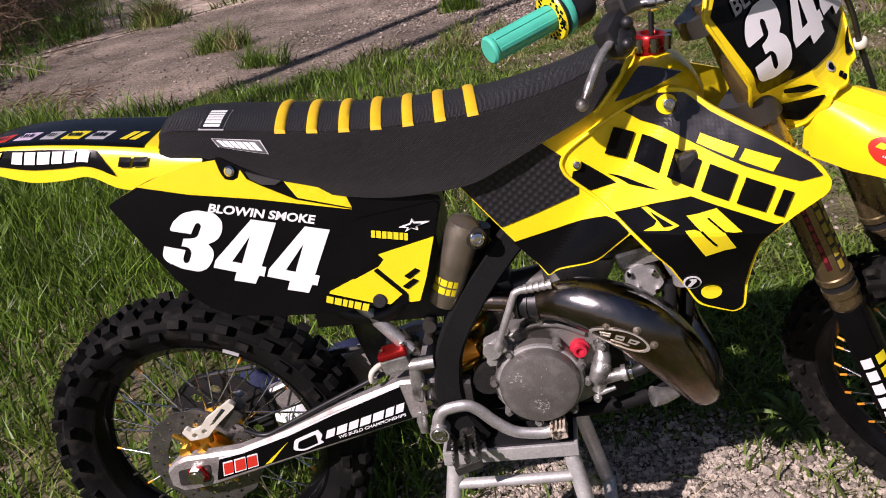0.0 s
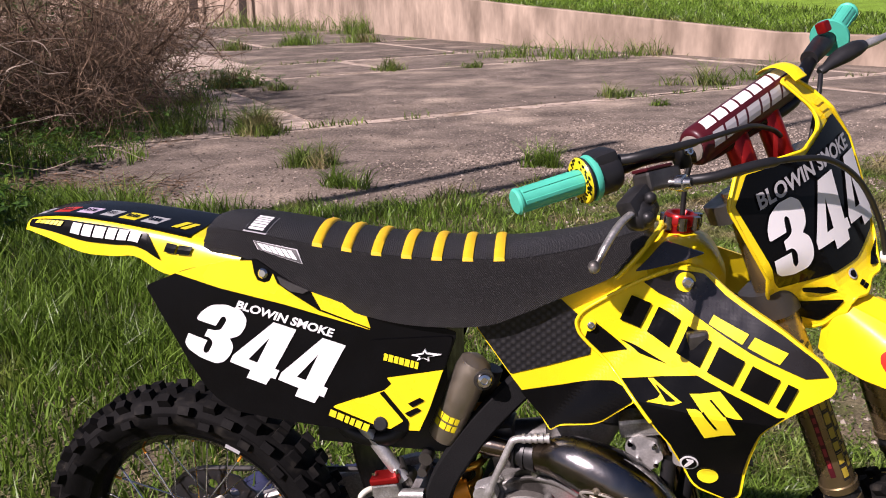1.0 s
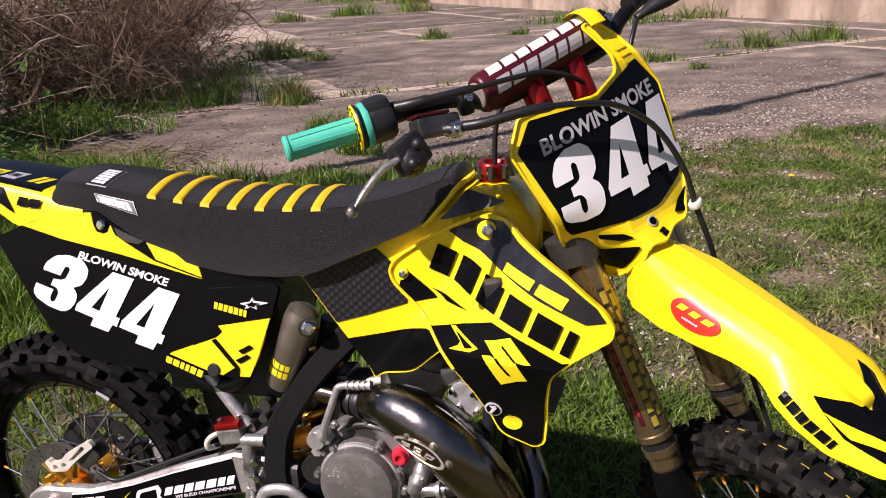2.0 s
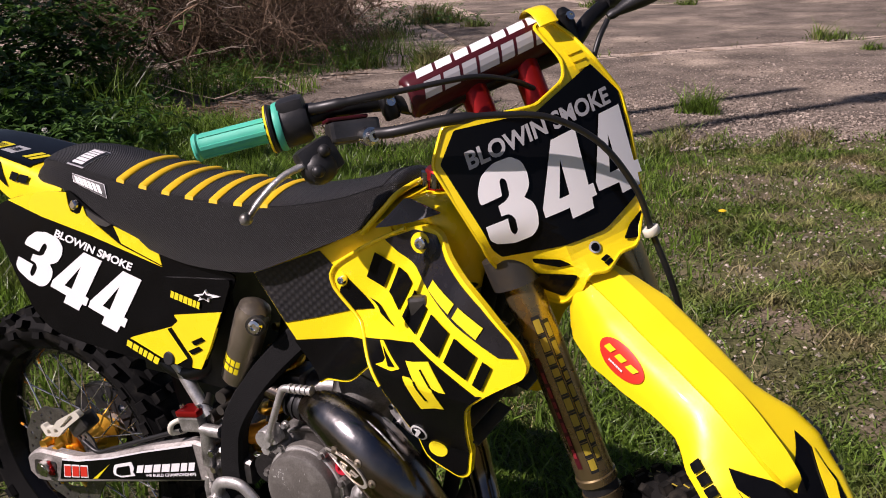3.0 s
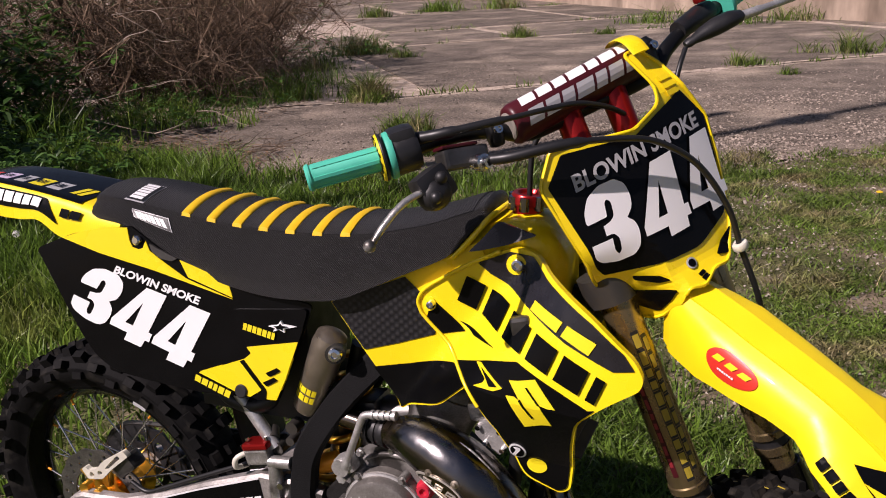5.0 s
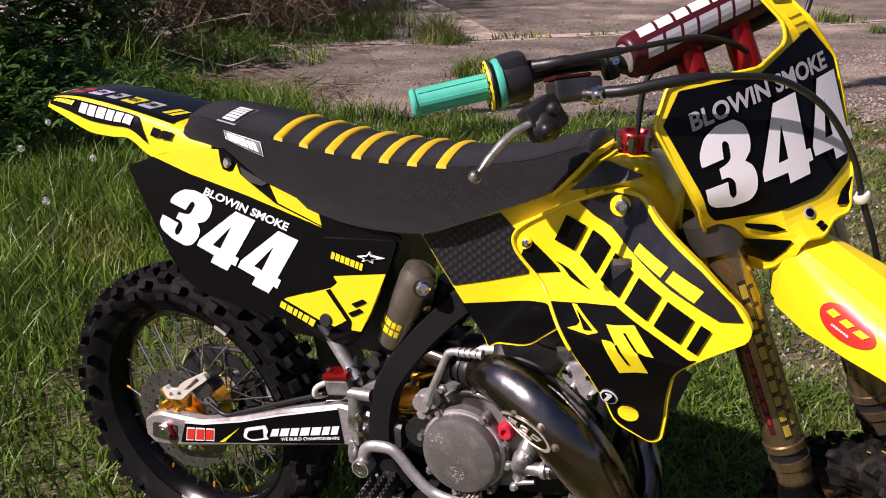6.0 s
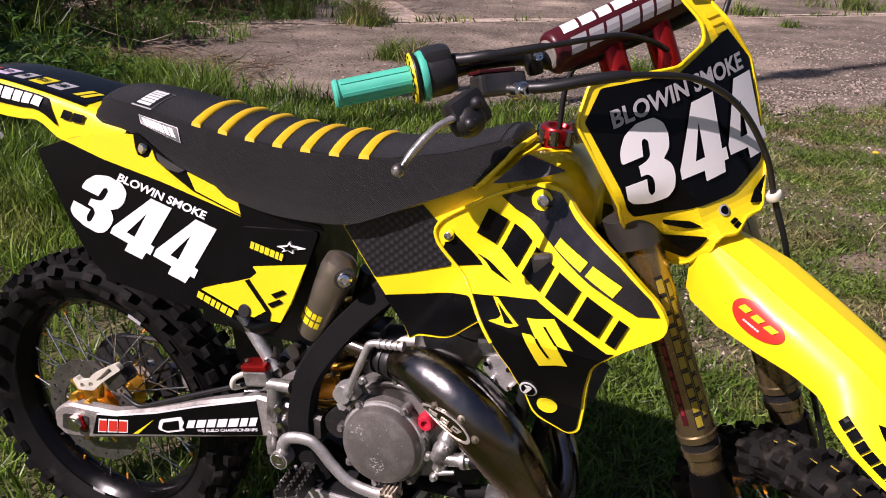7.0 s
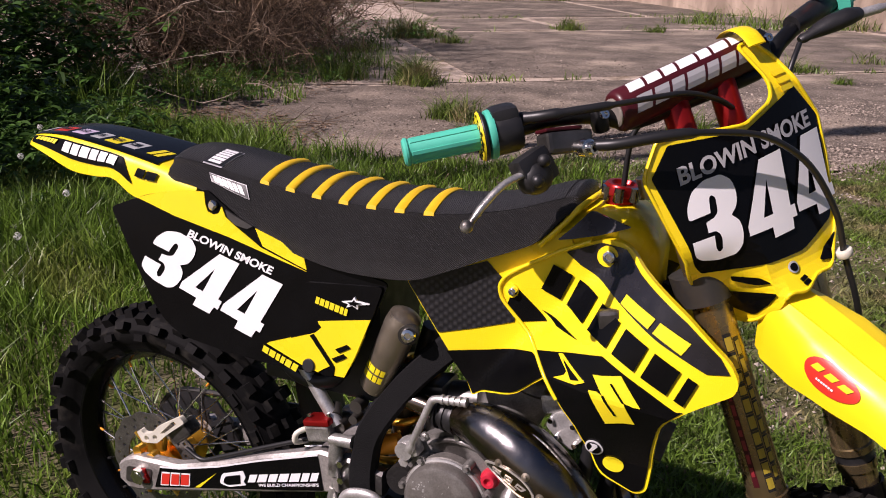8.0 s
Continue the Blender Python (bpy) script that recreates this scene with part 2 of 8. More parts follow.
def sweep(bm, points, radii, sides=12, squash=(1.0, 1.0), up=(0, 0, 1), caps=True):
    """A tube along points. radii: one, or one a point. squash: its width and height as parts of the radius."""
    pts = [Vector([float(c) for c in p]) for p in points]
    radii = [float(radii)] * len(pts) if isinstance(radii, (int, float)) else [float(r) for r in radii]
    loops, side = [], None
    for k, p in enumerate(pts):
        way = (pts[min(k + 1, len(pts) - 1)] - pts[max(k - 1, 0)]).normalized()
        side = way.cross(Vector(up)) if side is None else side - way * side.dot(way)
        if side.length < 1e-4:
            side = way.orthogonal()
        side.normalize()
        top = side.cross(way)
        loops.append([p + radii[k] * (math.cos(a) * squash[0] * side + math.sin(a) * squash[1] * top) for a in (2 * math.pi * n / sides for n in range(sides))])
    return rings(bm, loops, caps=caps)


def rod(bm, a, b, r, r2=None, sides=16):
    return sweep(bm, [a, b], [r, r if r2 is None else r2], sides)


def turned(bm, profile, m, sides=48, closed=False):
    """Turns a profile of (radius, along) round m's z axis. closed: a ring, whose profile is a loop."""
    loops = []
    for n in range(sides):
        a = 2 * math.pi * n / sides
        loops.append([m @ Vector((r * math.cos(a), r * math.sin(a), h)) for r, h in profile])
    if closed:
        return rings(bm, loops, closed=True)
    rows = [[bm.verts.new(p) for p in loop] for loop in loops]
    for a, b in zip(rows, rows[1:] + rows[:1]):
        for k in range(len(profile) - 1):
            bm.faces.new((a[k], b[k], b[k + 1], a[k + 1]))
    bmesh.ops.remove_doubles(bm, verts=bm.verts, dist=1e-5)
    return bm


def axis_along(place, way):
    """The pose at place whose z axis points along way."""
    return Matrix.Translation(place) @ Vector(way).normalized().to_track_quat("Z", "Y").to_matrix().to_4x4()


def rounded(outline, radius, steps=4):
    """An outline with its corners rounded; a corner (x, y, r) has a radius of its own."""
    out, n = [], len(outline)
    for k in range(n):
        p = Vector(outline[k][:2])
        r = outline[k][2] if len(outline[k]) > 2 else radius
        a, b = Vector(outline[k - 1][:2]) - p, Vector(outline[(k + 1) % n][:2]) - p
        cut = min(r, 0.45 * a.length, 0.45 * b.length)
        if cut < 1e-4:
            out.append(tuple(p))
            continue
        a, b = p + a.normalized() * cut, p + b.normalized() * cut
        for s in (i / steps for i in range(steps + 1)):
            out.append(tuple((1 - s) ** 2 * a + 2 * s * (1 - s) * p + s**2 * b))
    return out


def encloses(outline, x, y):
    """Whether a flat outline holds a point."""
    inside = False
    for (ax, ay), (bx, by) in zip(outline, outline[1:] + outline[:1]):
        if (ay > y) != (by > y) and x < ax + (bx - ax) * (y - ay) / (by - ay):
            inside = not inside
    return inside


def filled(outlines, step):
    """Triangles over flat outlines, with points inside every step, so that they can be bent."""
    pts, edges = [], []
    for outline in outlines:
        base = len(pts)
        dense = []
        for k, a in enumerate(outline):
            b = outline[(k + 1) % len(outline)]
            parts = max(1, int(math.hypot(b[0] - a[0], b[1] - a[1]) / step))
            dense += [(a[0] + (b[0] - a[0]) * s / parts, a[1] + (b[1] - a[1]) * s / parts) for s in range(parts)]
        pts += dense
        edges += [(base + k, base + (k + 1) % len(dense)) for k in range(len(dense))]
    rim = np.array(pts)
    (x0, y0), (x1, y1) = rim.min(0), rim.max(0)
    for i in np.arange(x0 + step / 2, x1, step):
        for j in np.arange(y0 + step / 2, y1, step):
            if np.hypot(rim[:, 0] - i, rim[:, 1] - j).min() > 0.55 * step:
                pts.append((i, j))
    found = delaunay_2d_cdt([Vector(p) for p in pts], edges, [], 2, 1e-6)
    verts, faces = [tuple(v) for v in found[0]], [tuple(f) for f in found[2]]
    if len(outlines) > 1:
        middle = lambda f: (sum(verts[i][0] for i in f) / len(f), sum(verts[i][1] for i in f) / len(f))  # noqa: E731
        faces = [f for f in faces if not any(encloses(hole, *middle(f)) for hole in outlines[1:])]
    return verts, faces


def sheet(bm, outlines, where, thick, step=0.02):
    """A bent sheet: flat outlines (the first the rim, others holes) laid in space by where(u, v, depth), which goes from depth 0 to thick."""
    verts, faces = filled(outlines, step)
    top = [bm.verts.new(where(u, v, 0.0)) for u, v in verts]
    if not thick:
        for f in faces:
            bm.faces.new([top[k] for k in f])
        return bm
    low = [bm.verts.new(where(u, v, thick)) for u, v in verts]
    count = {}
    for f in faces:
        bm.faces.new([top[k] for k in f])
        bm.faces.new([low[k] for k in reversed(f)])
        for a, b in zip(f, f[1:] + f[:1]):
            count[(a, b)] = 1
    for a, b in count:
        if (b, a) not in count:
            bm.faces.new((top[b], top[a], low[a], low[b]))
    return bm


def letters(text, bold=0.0):
    """The built-in font's text as triangles in a box from 0 to 1 both ways, with its width over height."""
    curve = bpy.data.curves.new("lettering", "FONT")
    curve.body, curve.offset, curve.resolution_u = text, bold, 4
    ob = new("lettering", curve)
    mesh = ob.evaluated_get(bpy.context.evaluated_depsgraph_get()).to_mesh()
    v = np.array([tuple(p.co)[:2] for p in mesh.vertices])
    faces = [tuple(f.vertices) for f in mesh.polygons]
    bpy.data.objects.remove(ob)
    bpy.data.curves.remove(curve)
    low, high = v.min(0), v.max(0)
    return (v - low) / (high - low), faces, (high - low)[0] / (high - low)[1]


def print_text(bm, text, place, bold=0.0, fine=0):
    """Lays text as a flat print by place(s, t), s along the line and t up it, both from 0 to 1."""
    v, faces, _ = letters(text, bold)
    flat = bmesh.new()
    made = [flat.verts.new((s, t, 0.0)) for s, t in v]
    for f in faces:
        try:
            flat.faces.new([made[k] for k in f])
        except ValueError:
            pass
    if fine:
        bmesh.ops.triangulate(flat, faces=flat.faces)
        bmesh.ops.subdivide_edges(flat, edges=flat.edges, cuts=fine, use_grid_fill=True)
    flat.verts.index_update()
    made = [bm.verts.new(place(p.co.x, p.co.y)) for p in flat.verts]
    for face in flat.faces:
        bm.faces.new([made[p.index] for p in face.verts])
    flat.free()
    return bm


# The heavy race digits in a box from 0 to 1: an outline and, for the four, its counter.
THREE = [(0.0, 0.595), (0.012, 0.75), (0.14, 0.916), (0.40, 1.0), (0.74, 0.99), (0.93, 0.88), (0.99, 0.72), (0.96, 0.57), (0.816, 0.477, 0.0), (0.955, 0.386), (1.0, 0.245), (0.96, 0.08), (0.82, 0.0), (0.48, 0.008), (0.156, 0.08),
         (0.024, 0.165), (0.002, 0.335, 0.0), (0.425, 0.324, 0.0), (0.43, 0.166), (0.496, 0.102), (0.561, 0.13), (0.562, 0.295), (0.469, 0.374), (0.321, 0.379, 0.0), (0.314, 0.507, 0.0), (0.474, 0.529), (0.563, 0.571), (0.569, 0.755), (0.497, 0.8),
         (0.444, 0.775), (0.426, 0.599, 0.0)]
FOUR = [(0.41, 0.99), (0.888, 1.0), (0.89, 0.292), (0.984, 0.288), (1.0, 0.134), (0.90, 0.137), (0.888, 0.0), (0.47, 0.0), (0.46, 0.137), (0.013, 0.15), (0.0, 0.268)]
GLYPHS = {"3": [rounded(THREE, 0.06, 3)], "4": [FOUR, [(0.49, 0.727), (0.51, 0.29), (0.32, 0.292)]]}


def digits(text, quads, place, mat, parent, step=0.12):
    """A number, each digit in its own quad of flat points, laid by place(a, b)."""
    for digit, quad in zip(text, quads):
        m = four(*quad)
        part("race_number", sheet(bmesh.new(), GLYPHS[digit], lambda u, v, d: place(*m(u, v)), 0, step), mat, parent, smooth=40)


def four(a, b, c, d):
    """Maps (s, t) into the quad a (0,0), b (1,0), c (1,1), d (0,1) of flat points."""
    a, b, c, d = (np.array(p, float) for p in (a, b, c, d))
    return lambda s, t: tuple((1 - s) * (1 - t) * a + s * (1 - t) * b + s * t * c + (1 - s) * t * d)


def bars(count, gap=0.22, seed=1, wide=None):
    """Plain blocks in a row, of the given or slightly different widths, in the place of a word of that many letters: quads in a box from 0 to 1."""
    pick = random.Random(seed)
    wide = wide or [pick.uniform(0.8, 1.2) for _ in range(count)]
    out, x = [], 0.0
    for w in wide:
        a, x = x, x + w / sum(wide)
        cut = gap / 2 / count
        out.append([(a + cut, 0), (x - cut, 0), (x - cut, 1), (a + cut, 1)])
    return out


def print_quads(bm, quads, place, split=4):
    for q in quads:
        m = four(*q)
        grid = [[bm.verts.new(place(*m(i / split, j / split))) for i in range(split + 1)] for j in range(split + 1)]
        for j in range(split):
            for i in range(split):
                bm.faces.new((grid[j][i], grid[j][i + 1], grid[j + 1][i + 1], grid[j + 1][i]))
    return bm


def circle(x, y, r, n=24, ry=None):
    return [(x + r * math.cos(2 * math.pi * k / n), y + (ry or r) * math.sin(2 * math.pi * k / n)) for k in range(n)]


def from_arrays(name, verts, faces, mat, smooth=False):
    data = bpy.data.meshes.new(name)
    data.from_pydata(verts.tolist() if hasattr(verts, "tolist") else verts, [], faces.tolist() if hasattr(faces, "tolist") else faces)
    data.materials.append(mat)
    if smooth:
        data.polygons.foreach_set("use_smooth", [True] * len(data.polygons))
    return new(name, data)

# ---- the ground and what lies round the bike ----
SOIL = material("soil_with_dead_grass", (0.17, 0.135, 0.092), 0.95, spread=0.35, scale=5, fine=0.45, fine_scale=90, bump=0.8, bump_scale=60, second=(0.095, 0.095, 0.04), second_scale=2.6, second_amount=0.75, specular=0.15)
CONCRETE = material("weathered_concrete", (0.148, 0.121, 0.097), 0.92, spread=0.38, scale=2.2, fine=0.5, fine_scale=60, specks=((0.42, 0.36, 0.31), 0.45, 55.0), bump=0.8, bump_scale=110, second=(0.29, 0.235, 0.182), second_scale=0.8, second_amount=0.42, specular=0.2, per_object=0.14)
DUST = material("pale_dust_in_joints", (0.48, 0.39, 0.315), 0.95, spread=0.3, scale=9, fine=0.3, fine_scale=110, bump=0.6, bump_scale=90, second=(0.26, 0.20, 0.14), second_scale=4, second_amount=0.4, specular=0.15)
WALL = material("stained_concrete_wall", (0.39, 0.305, 0.235), 0.92, spread=0.22, scale=1.3, fine=0.1, fine_scale=9, bump=0.2, bump_scale=30, second=(0.24, 0.185, 0.14), second_scale=1.1, second_amount=0.55, specular=0.15, stretch=0.4)
STONE = material("gravel_stone", (0.33, 0.285, 0.235), 0.85, spread=0.2, scale=40, per_island=0.6, bump=0.3, bump_scale=120, specular=0.2)
YARD_STONE = material("pale_limestone_chips", (0.27, 0.225, 0.185), 0.85, spread=0.2, scale=40, per_island=0.7, bump=0.3, bump_scale=120, specular=0.2)
GRASS = material("grass_blades", (0.115, 0.195, 0.024), 0.4, per_island=0.75, spread=0.3, scale=1.6, second=(0.19, 0.21, 0.05), second_scale=1.4, second_amount=0.15, specular=0.45, thin=0.35)
SHORT_GRASS = material("short_trodden_grass", (0.108, 0.168, 0.026), 0.45, per_island=0.7, spread=0.3, scale=2.0, second=(0.25, 0.21, 0.10), second_scale=2.8, second_amount=0.42, specular=0.35, thin=0.25)
FIELD = material("far_field_grass", (0.17, 0.29, 0.03), 0.8, spread=0.25, scale=2.5, fine=0.4, fine_scale=30, bump=0.8, bump_scale=20, specular=0.15)
STRAW = material("dry_stalks", (0.34, 0.27, 0.15), 0.8, per_island=0.4)
TWIG = material("bare_twigs", (0.160, 0.106, 0.066), 0.85, per_island=0.6, spread=0.2, scale=4)
PALE_TWIG = material("pale_dead_branch", (0.34, 0.27, 0.21), 0.8, spread=0.2, scale=12)
LEAF = material("broad_weed_leaves", (0.05, 0.115, 0.016), 0.4, per_island=0.5, specular=0.45, thin=0.25)
WEED = material("light_green_weed_leaf", (0.12, 0.19, 0.035), 0.5, per_object=0.25, spread=0.2, scale=30, specular=0.35, thin=0.25)
POST = material("old_fence_post_wood", (0.06, 0.045, 0.035), 0.9, spread=0.3, scale=10, bump=0.4, bump_scale=40)

rng = np.random.default_rng(7)


def bumpy(x, y):
    """The ground's height, in gentle waves."""
    return 0.012 * np.sin(1.7 * x + 0.6 * y) * np.cos(1.3 * y - 0.4 * x) + 0.008 * np.sin(4.1 * x - 2.2 * y + 1.0)


def near_edge(x):
    """Where the concrete begins, beyond the grass."""
    return np.interp(x, [-9, -3.6, -2.4, -0.9, 1.0, 2.5, 9], [4.7, 4.35, 3.95, 4.15, 5.1, 6.1, 11.0])


lines = np.unique(np.concatenate([np.linspace(-4, 6, 101), np.linspace(-40, 40, 41), np.array([-1500.0, -400, -120, 120, 400, 1500])]))
gx, gy = np.meshgrid(lines, lines + 1.0)
near = np.exp(-((gx - 1) ** 2 + (gy - 2) ** 2) / 40)
gz = bumpy(gx, gy) * near - 0.012 * (gy > near_edge(gx) - 0.05)
n = len(lines)
idx = np.arange(n * n).reshape(n, n)
quads = np.stack([idx[:-1, :-1], idx[:-1, 1:], idx[1:, 1:], idx[1:, :-1]], -1).reshape(-1, 4)
ground = from_arrays("ground", np.stack([gx, gy, gz], -1).reshape(-1, 3), quads, SOIL, True)
tagged(ground, "brown soil under rough grass reaching to the horizon", "ground", kind="structure")

# The concrete yard: slabs in rows that run away to the left of the bike, with dusty open joints.
ROW = Vector((0.79, 0.613))
ACROSS = Vector((-0.613, 0.79))

def slab_outline(a0, a1, d0, d1):
    """A slab between the distances a along its row and d across, cut off at the yard's near edge."""
    pts = []
    for k in range(41):
        pts.append(ROW * (a0 + (a1 - a0) * k / 40) + ACROSS * d0)
    for k in range(41):
        pts.append(ROW * (a1 + (a0 - a1) * k / 40) + ACROSS * d1)
    out = []
    for k, p in enumerate(pts):
        wave = 0.05 * math.sin(p.x * 2.9 + p.y * 1.7) + 0.035 * math.sin(p.x * 7.1 - p.y * 5.3) + 0.02 * math.sin(p.x * 15 + p.y * 11)
        out.append((p.x + wave, max(p.y + wave, float(near_edge(p.x)) + 0.06 * math.sin(p.x * 7.0) + 0.03 * math.sin(p.x * 17))))
    return out


xs = np.concatenate([[-60.0, -30.0], np.linspace(-9, 14, 116)])
rim = near_edge(xs) + 0.05 * np.sin(7 * xs) + 0.03 * np.sin(17 * xs)
strip = np.concatenate([np.stack([xs, rim, np.full(len(xs), 0.001)], -1), np.stack([xs, np.full(len(xs), 75.0), np.full(len(xs), 0.001)], -1)])
k = np.arange(len(xs) - 1)
pavement = from_arrays("pavement", strip, np.stack([k, k + 1, k + 1 + len(xs), k + len(xs)], -1), DUST)
tagged(pavement, "old concrete yard slabs with dusty weedy joints", "pavement", kind="structure")
SLAB_ROWS = [(2.6, 7.80, (-1.6, 9.3, 19.0)), (7.95, 13.6, (2.7, 11.2, 20.0)), (13.75, 16.6, (-7.0, 3.7, 6.0, 12.5, 20.0)), (16.75, 22.6, (-12.0, 4.1, 8.9, 15.0, 24.0)), (22.8, 30.0, (-14.0, -2.0, 6.1, 14.0, 24.0)), (30.2, 40.0, (-20.0, -8.0, 4.0, 16.0))]
for d0, d1, cuts in SLAB_ROWS:
    for a0, a1 in zip(cuts, cuts[1:]):
        outline = slab_outline(a0 + 0.12, a1 - 0.12, d0 + 0.1, d1 - 0.1)
        tilt, lift = rng.uniform(-0.0015, 0.0015, 2), rng.uniform(0.005, 0.010)
        cx, cy = (sum(p[n] for p in outline) / len(outline) for n in (0, 1))
        bm = bmesh.new()
        sheet(bm, [outline], lambda u, v, d: (u, v, lift + tilt[0] * (u - cx) + tilt[1] * (v - cy) - d), 0.06, 1.2)
        part("slab", bm, CONCRETE, pavement)

# Dark dirt in the cracks along the joints.
CRACK = material("dark_crack_dirt", (0.045, 0.035, 0.026), 0.95, spread=0.3, scale=14, specular=0.1)
verts, faces = [], []
for d, a0, a1 in ((7.875, -1.0, 13.0), (13.675, -2.0, 16.0), (16.675, -6.0, 18.0), (22.7, -10.0, 20.0)):
    wander, broad = 0.0, 0.02
    for k, a in enumerate(np.arange(a0, a1, 0.12)):
        wander = 0.9 * wander + rng.normal(0, 0.022)
        broad = max(0.0, 0.85 * broad + rng.normal(0.003, 0.006))
        for side in (-1, 1):
            q = ROW * float(a) + ACROSS * (d + wander + side * broad * (0.5 + 0.04 * d))
            verts.append((q.x, q.y, 0.0045))
        if k:
            n = len(verts)
            faces.append((n - 4, n - 3, n - 1, n - 2))
tagged(from_arrays("joint_dirt", verts, faces, CRACK), "dark dirt in the cracks between the slabs", "dirt", kind="stuff")

# The retaining wall at the yard's far side, its top rising to the left, and the field that it holds.
WALL_LINE = [(12.0, 7.0), (2.96, 15.7), (-2.3, 20.8), (-12.9, 33.7), (-24.0, 46.0), (-62.0, 86.0)]
WALL_TOP = [0.40, 0.50, 0.95, 1.9, 2.8, 5.2]
for k, ((a, b), (ha, hb)) in enumerate(zip(zip(WALL_LINE, WALL_LINE[1:]), zip(WALL_TOP, WALL_TOP[1:]))):
    bm = bmesh.new()
    way = (Vector(b) - Vector(a)).normalized()
    off = Vector((way.y, -way.x)) * -0.25
    if off.y < 0:
        off = -off
    loops = [[(p[0], p[1], -0.2), (p[0], p[1], h - 0.02), (p[0] + 0.05 * off.x, p[1] + 0.05 * off.y, h), (p[0] + off.x, p[1] + off.y, h), (p[0] + off.x, p[1] + off.y, -0.2)] for p, h in ((a, ha), (b, hb))]
    rings(bm, loops)
    tagged(part(f"wall_{k + 1}", bm, WALL), "low weathered concrete retaining wall with rain stains", "wall", kind="structure")
verts, faces = [], []
for (x, y), h in zip(WALL_LINE, WALL_TOP):
    verts += [(x + 0.18, y + 0.2, h - 0.06), (x + 30, y + 34, h + 1.2), (x + 300, y + 400, h + 6)]
for k in range(len(WALL_LINE) - 1):
    for j in range(2):
        faces.append((3 * k + j, 3 * k + j + 1, 3 * k + 4 + j, 3 * k + 3 + j))
bank = tagged(from_arrays("bank", verts, faces, FIELD), "bright green grass field behind the wall", "field", kind="structure")


def blades(name, x, y, z, height, width, lean, mat, label, category, steps=2):
    """Grass: one bent tapering blade at each place."""
    count = len(x)
    turn = rng.uniform(0, 2 * np.pi, count)
    side = np.stack([np.cos(turn), np.sin(turn), np.zeros(count)], -1)
    way = rng.uniform(0, 2 * np.pi, count)
    bend = np.stack([np.cos(way), np.sin(way), np.zeros(count)], -1) * (lean * height)[:, None]
    root = np.stack([x, y, z], -1)
    up = np.array([0, 0, 1.0])
    rowsv = []
    for s, w in ((0.0, 1.0), (0.55, 0.75)):
        mid = root + bend * s**2 + up * (height * s)[:, None]
        rowsv += [mid - side * (width * w / 2)[:, None], mid + side * (width * w / 2)[:, None]]
    tip = root + bend + up * (height * 0.93)[:, None]
    verts = np.stack([*rowsv, tip], 1).reshape(-1, 3)
    base = 5 * np.arange(count)[:, None]
    data = bpy.data.meshes.new(name)
    quad, tri = base + np.array([0, 1, 3, 2]), base + np.array([2, 3, 4])
    data.from_pydata(verts.tolist(), [], quad.tolist() + tri.tolist())
    data.materials.append(mat)
    return tagged(new(name, data), label, category, kind="stuff")


def scattered(count, x0, x1, y0, y1, keep=None):
    x, y = rng.uniform(x0, x1, count), rng.uniform(y0, y1, count)
    ok = y < near_edge(x) + 0.02 + 0.08 * np.sin(9 * x)
    if keep is not None:
        ok &= rng.uniform(0, 1, count) < keep(x, y)
    return x[ok], y[ok]


def patches(x, y, f=1.0):
    return 0.5 + 0.25 * np.sin(f * 2.3 * x + 1.1 * np.sin(f * 1.9 * y)) + 0.25 * np.cos(f * 2.9 * y - 0.8 * np.sin(f * 3.1 * x))


# Tall grass behind and left of the bike, trodden short grass before and beyond its front.
def tallness(x, y):
    return np.clip(np.interp(x + 0.25 * y, [-1.0, 0.4, 1.0, 1.7], [1.0, 0.85, 0.45, 0.0]), 0, 1)


def gravelly(x, y):
    """The patch of bare gravel under and before the stand."""
    return np.exp(-(((x - 0.88) / 0.54) ** 2 + ((y - 0.05) / 0.34) ** 2) ** 2)


x, y = scattered(170000, -4.6, 2.2, -1.0, 4.6, lambda x, y: tallness(x, y) * (0.35 + 0.65 * patches(x, y, 1.4)) * (1 - gravelly(x, y)))
h = (0.07 + 0.24 * tallness(x, y) * (0.25 + 0.75 * patches(x, y, 1.0)) * (0.5 + 0.5 * patches(x + 2, y - 1, 3.7)) * np.interp(y - 0.9 * (x + 0.4), [0.2, 0.9, 1.8], [0.22, 0.55, 1.0]) * np.where(y > 1.8, np.interp(x, [-2.4, -1.0], [0.9, 0.38]), 1.0)) * rng.uniform(0.45, 1.3, len(x))
blades("grass", x, y, bumpy(x, y) - 0.01, h, rng.uniform(0.005, 0.011, len(x)), rng.uniform(0.1, 0.9, len(x)), GRASS, "tall lush green grass round the rear wheel", "grass")
x, y = scattered(600000, -0.6, 5.0, -0.8, 8.5, lambda x, y: (1 - 0.8 * tallness(x, y)) * (0.12 + 0.88 * np.clip(3.0 * patches(x, y, 1.9) * patches(x + 1.3, y - 0.7, 4.3) - 0.22, 0, 1)) * (1 - 0.97 * gravelly(x, y)))
h = 0.018 + 0.085 * rng.uniform(0.1, 1.0, len(x)) ** 1.6 * patches(x + 3, y, 2.2) * (0.4 + 0.6 * patches(x, y + 2, 6.1))
blades("short_grass", x, y, bumpy(x, y) - 0.006, h, rng.uniform(0.004, 0.012, len(x)), rng.uniform(0.4, 1.8, len(x)), SHORT_GRASS, "short trodden green grass with bare patches", "grass")
x, y = scattered(70000, 0.1, 2.2, 0.0, 1.6, lambda x, y: (1 - gravelly(x, y)) ** 2 * (0.55 + 0.45 * patches(x, y, 5.0)) * np.exp(-(((x - 1.15) / 0.72) ** 2 + ((y - 0.72) / 0.55) ** 2) ** 2))
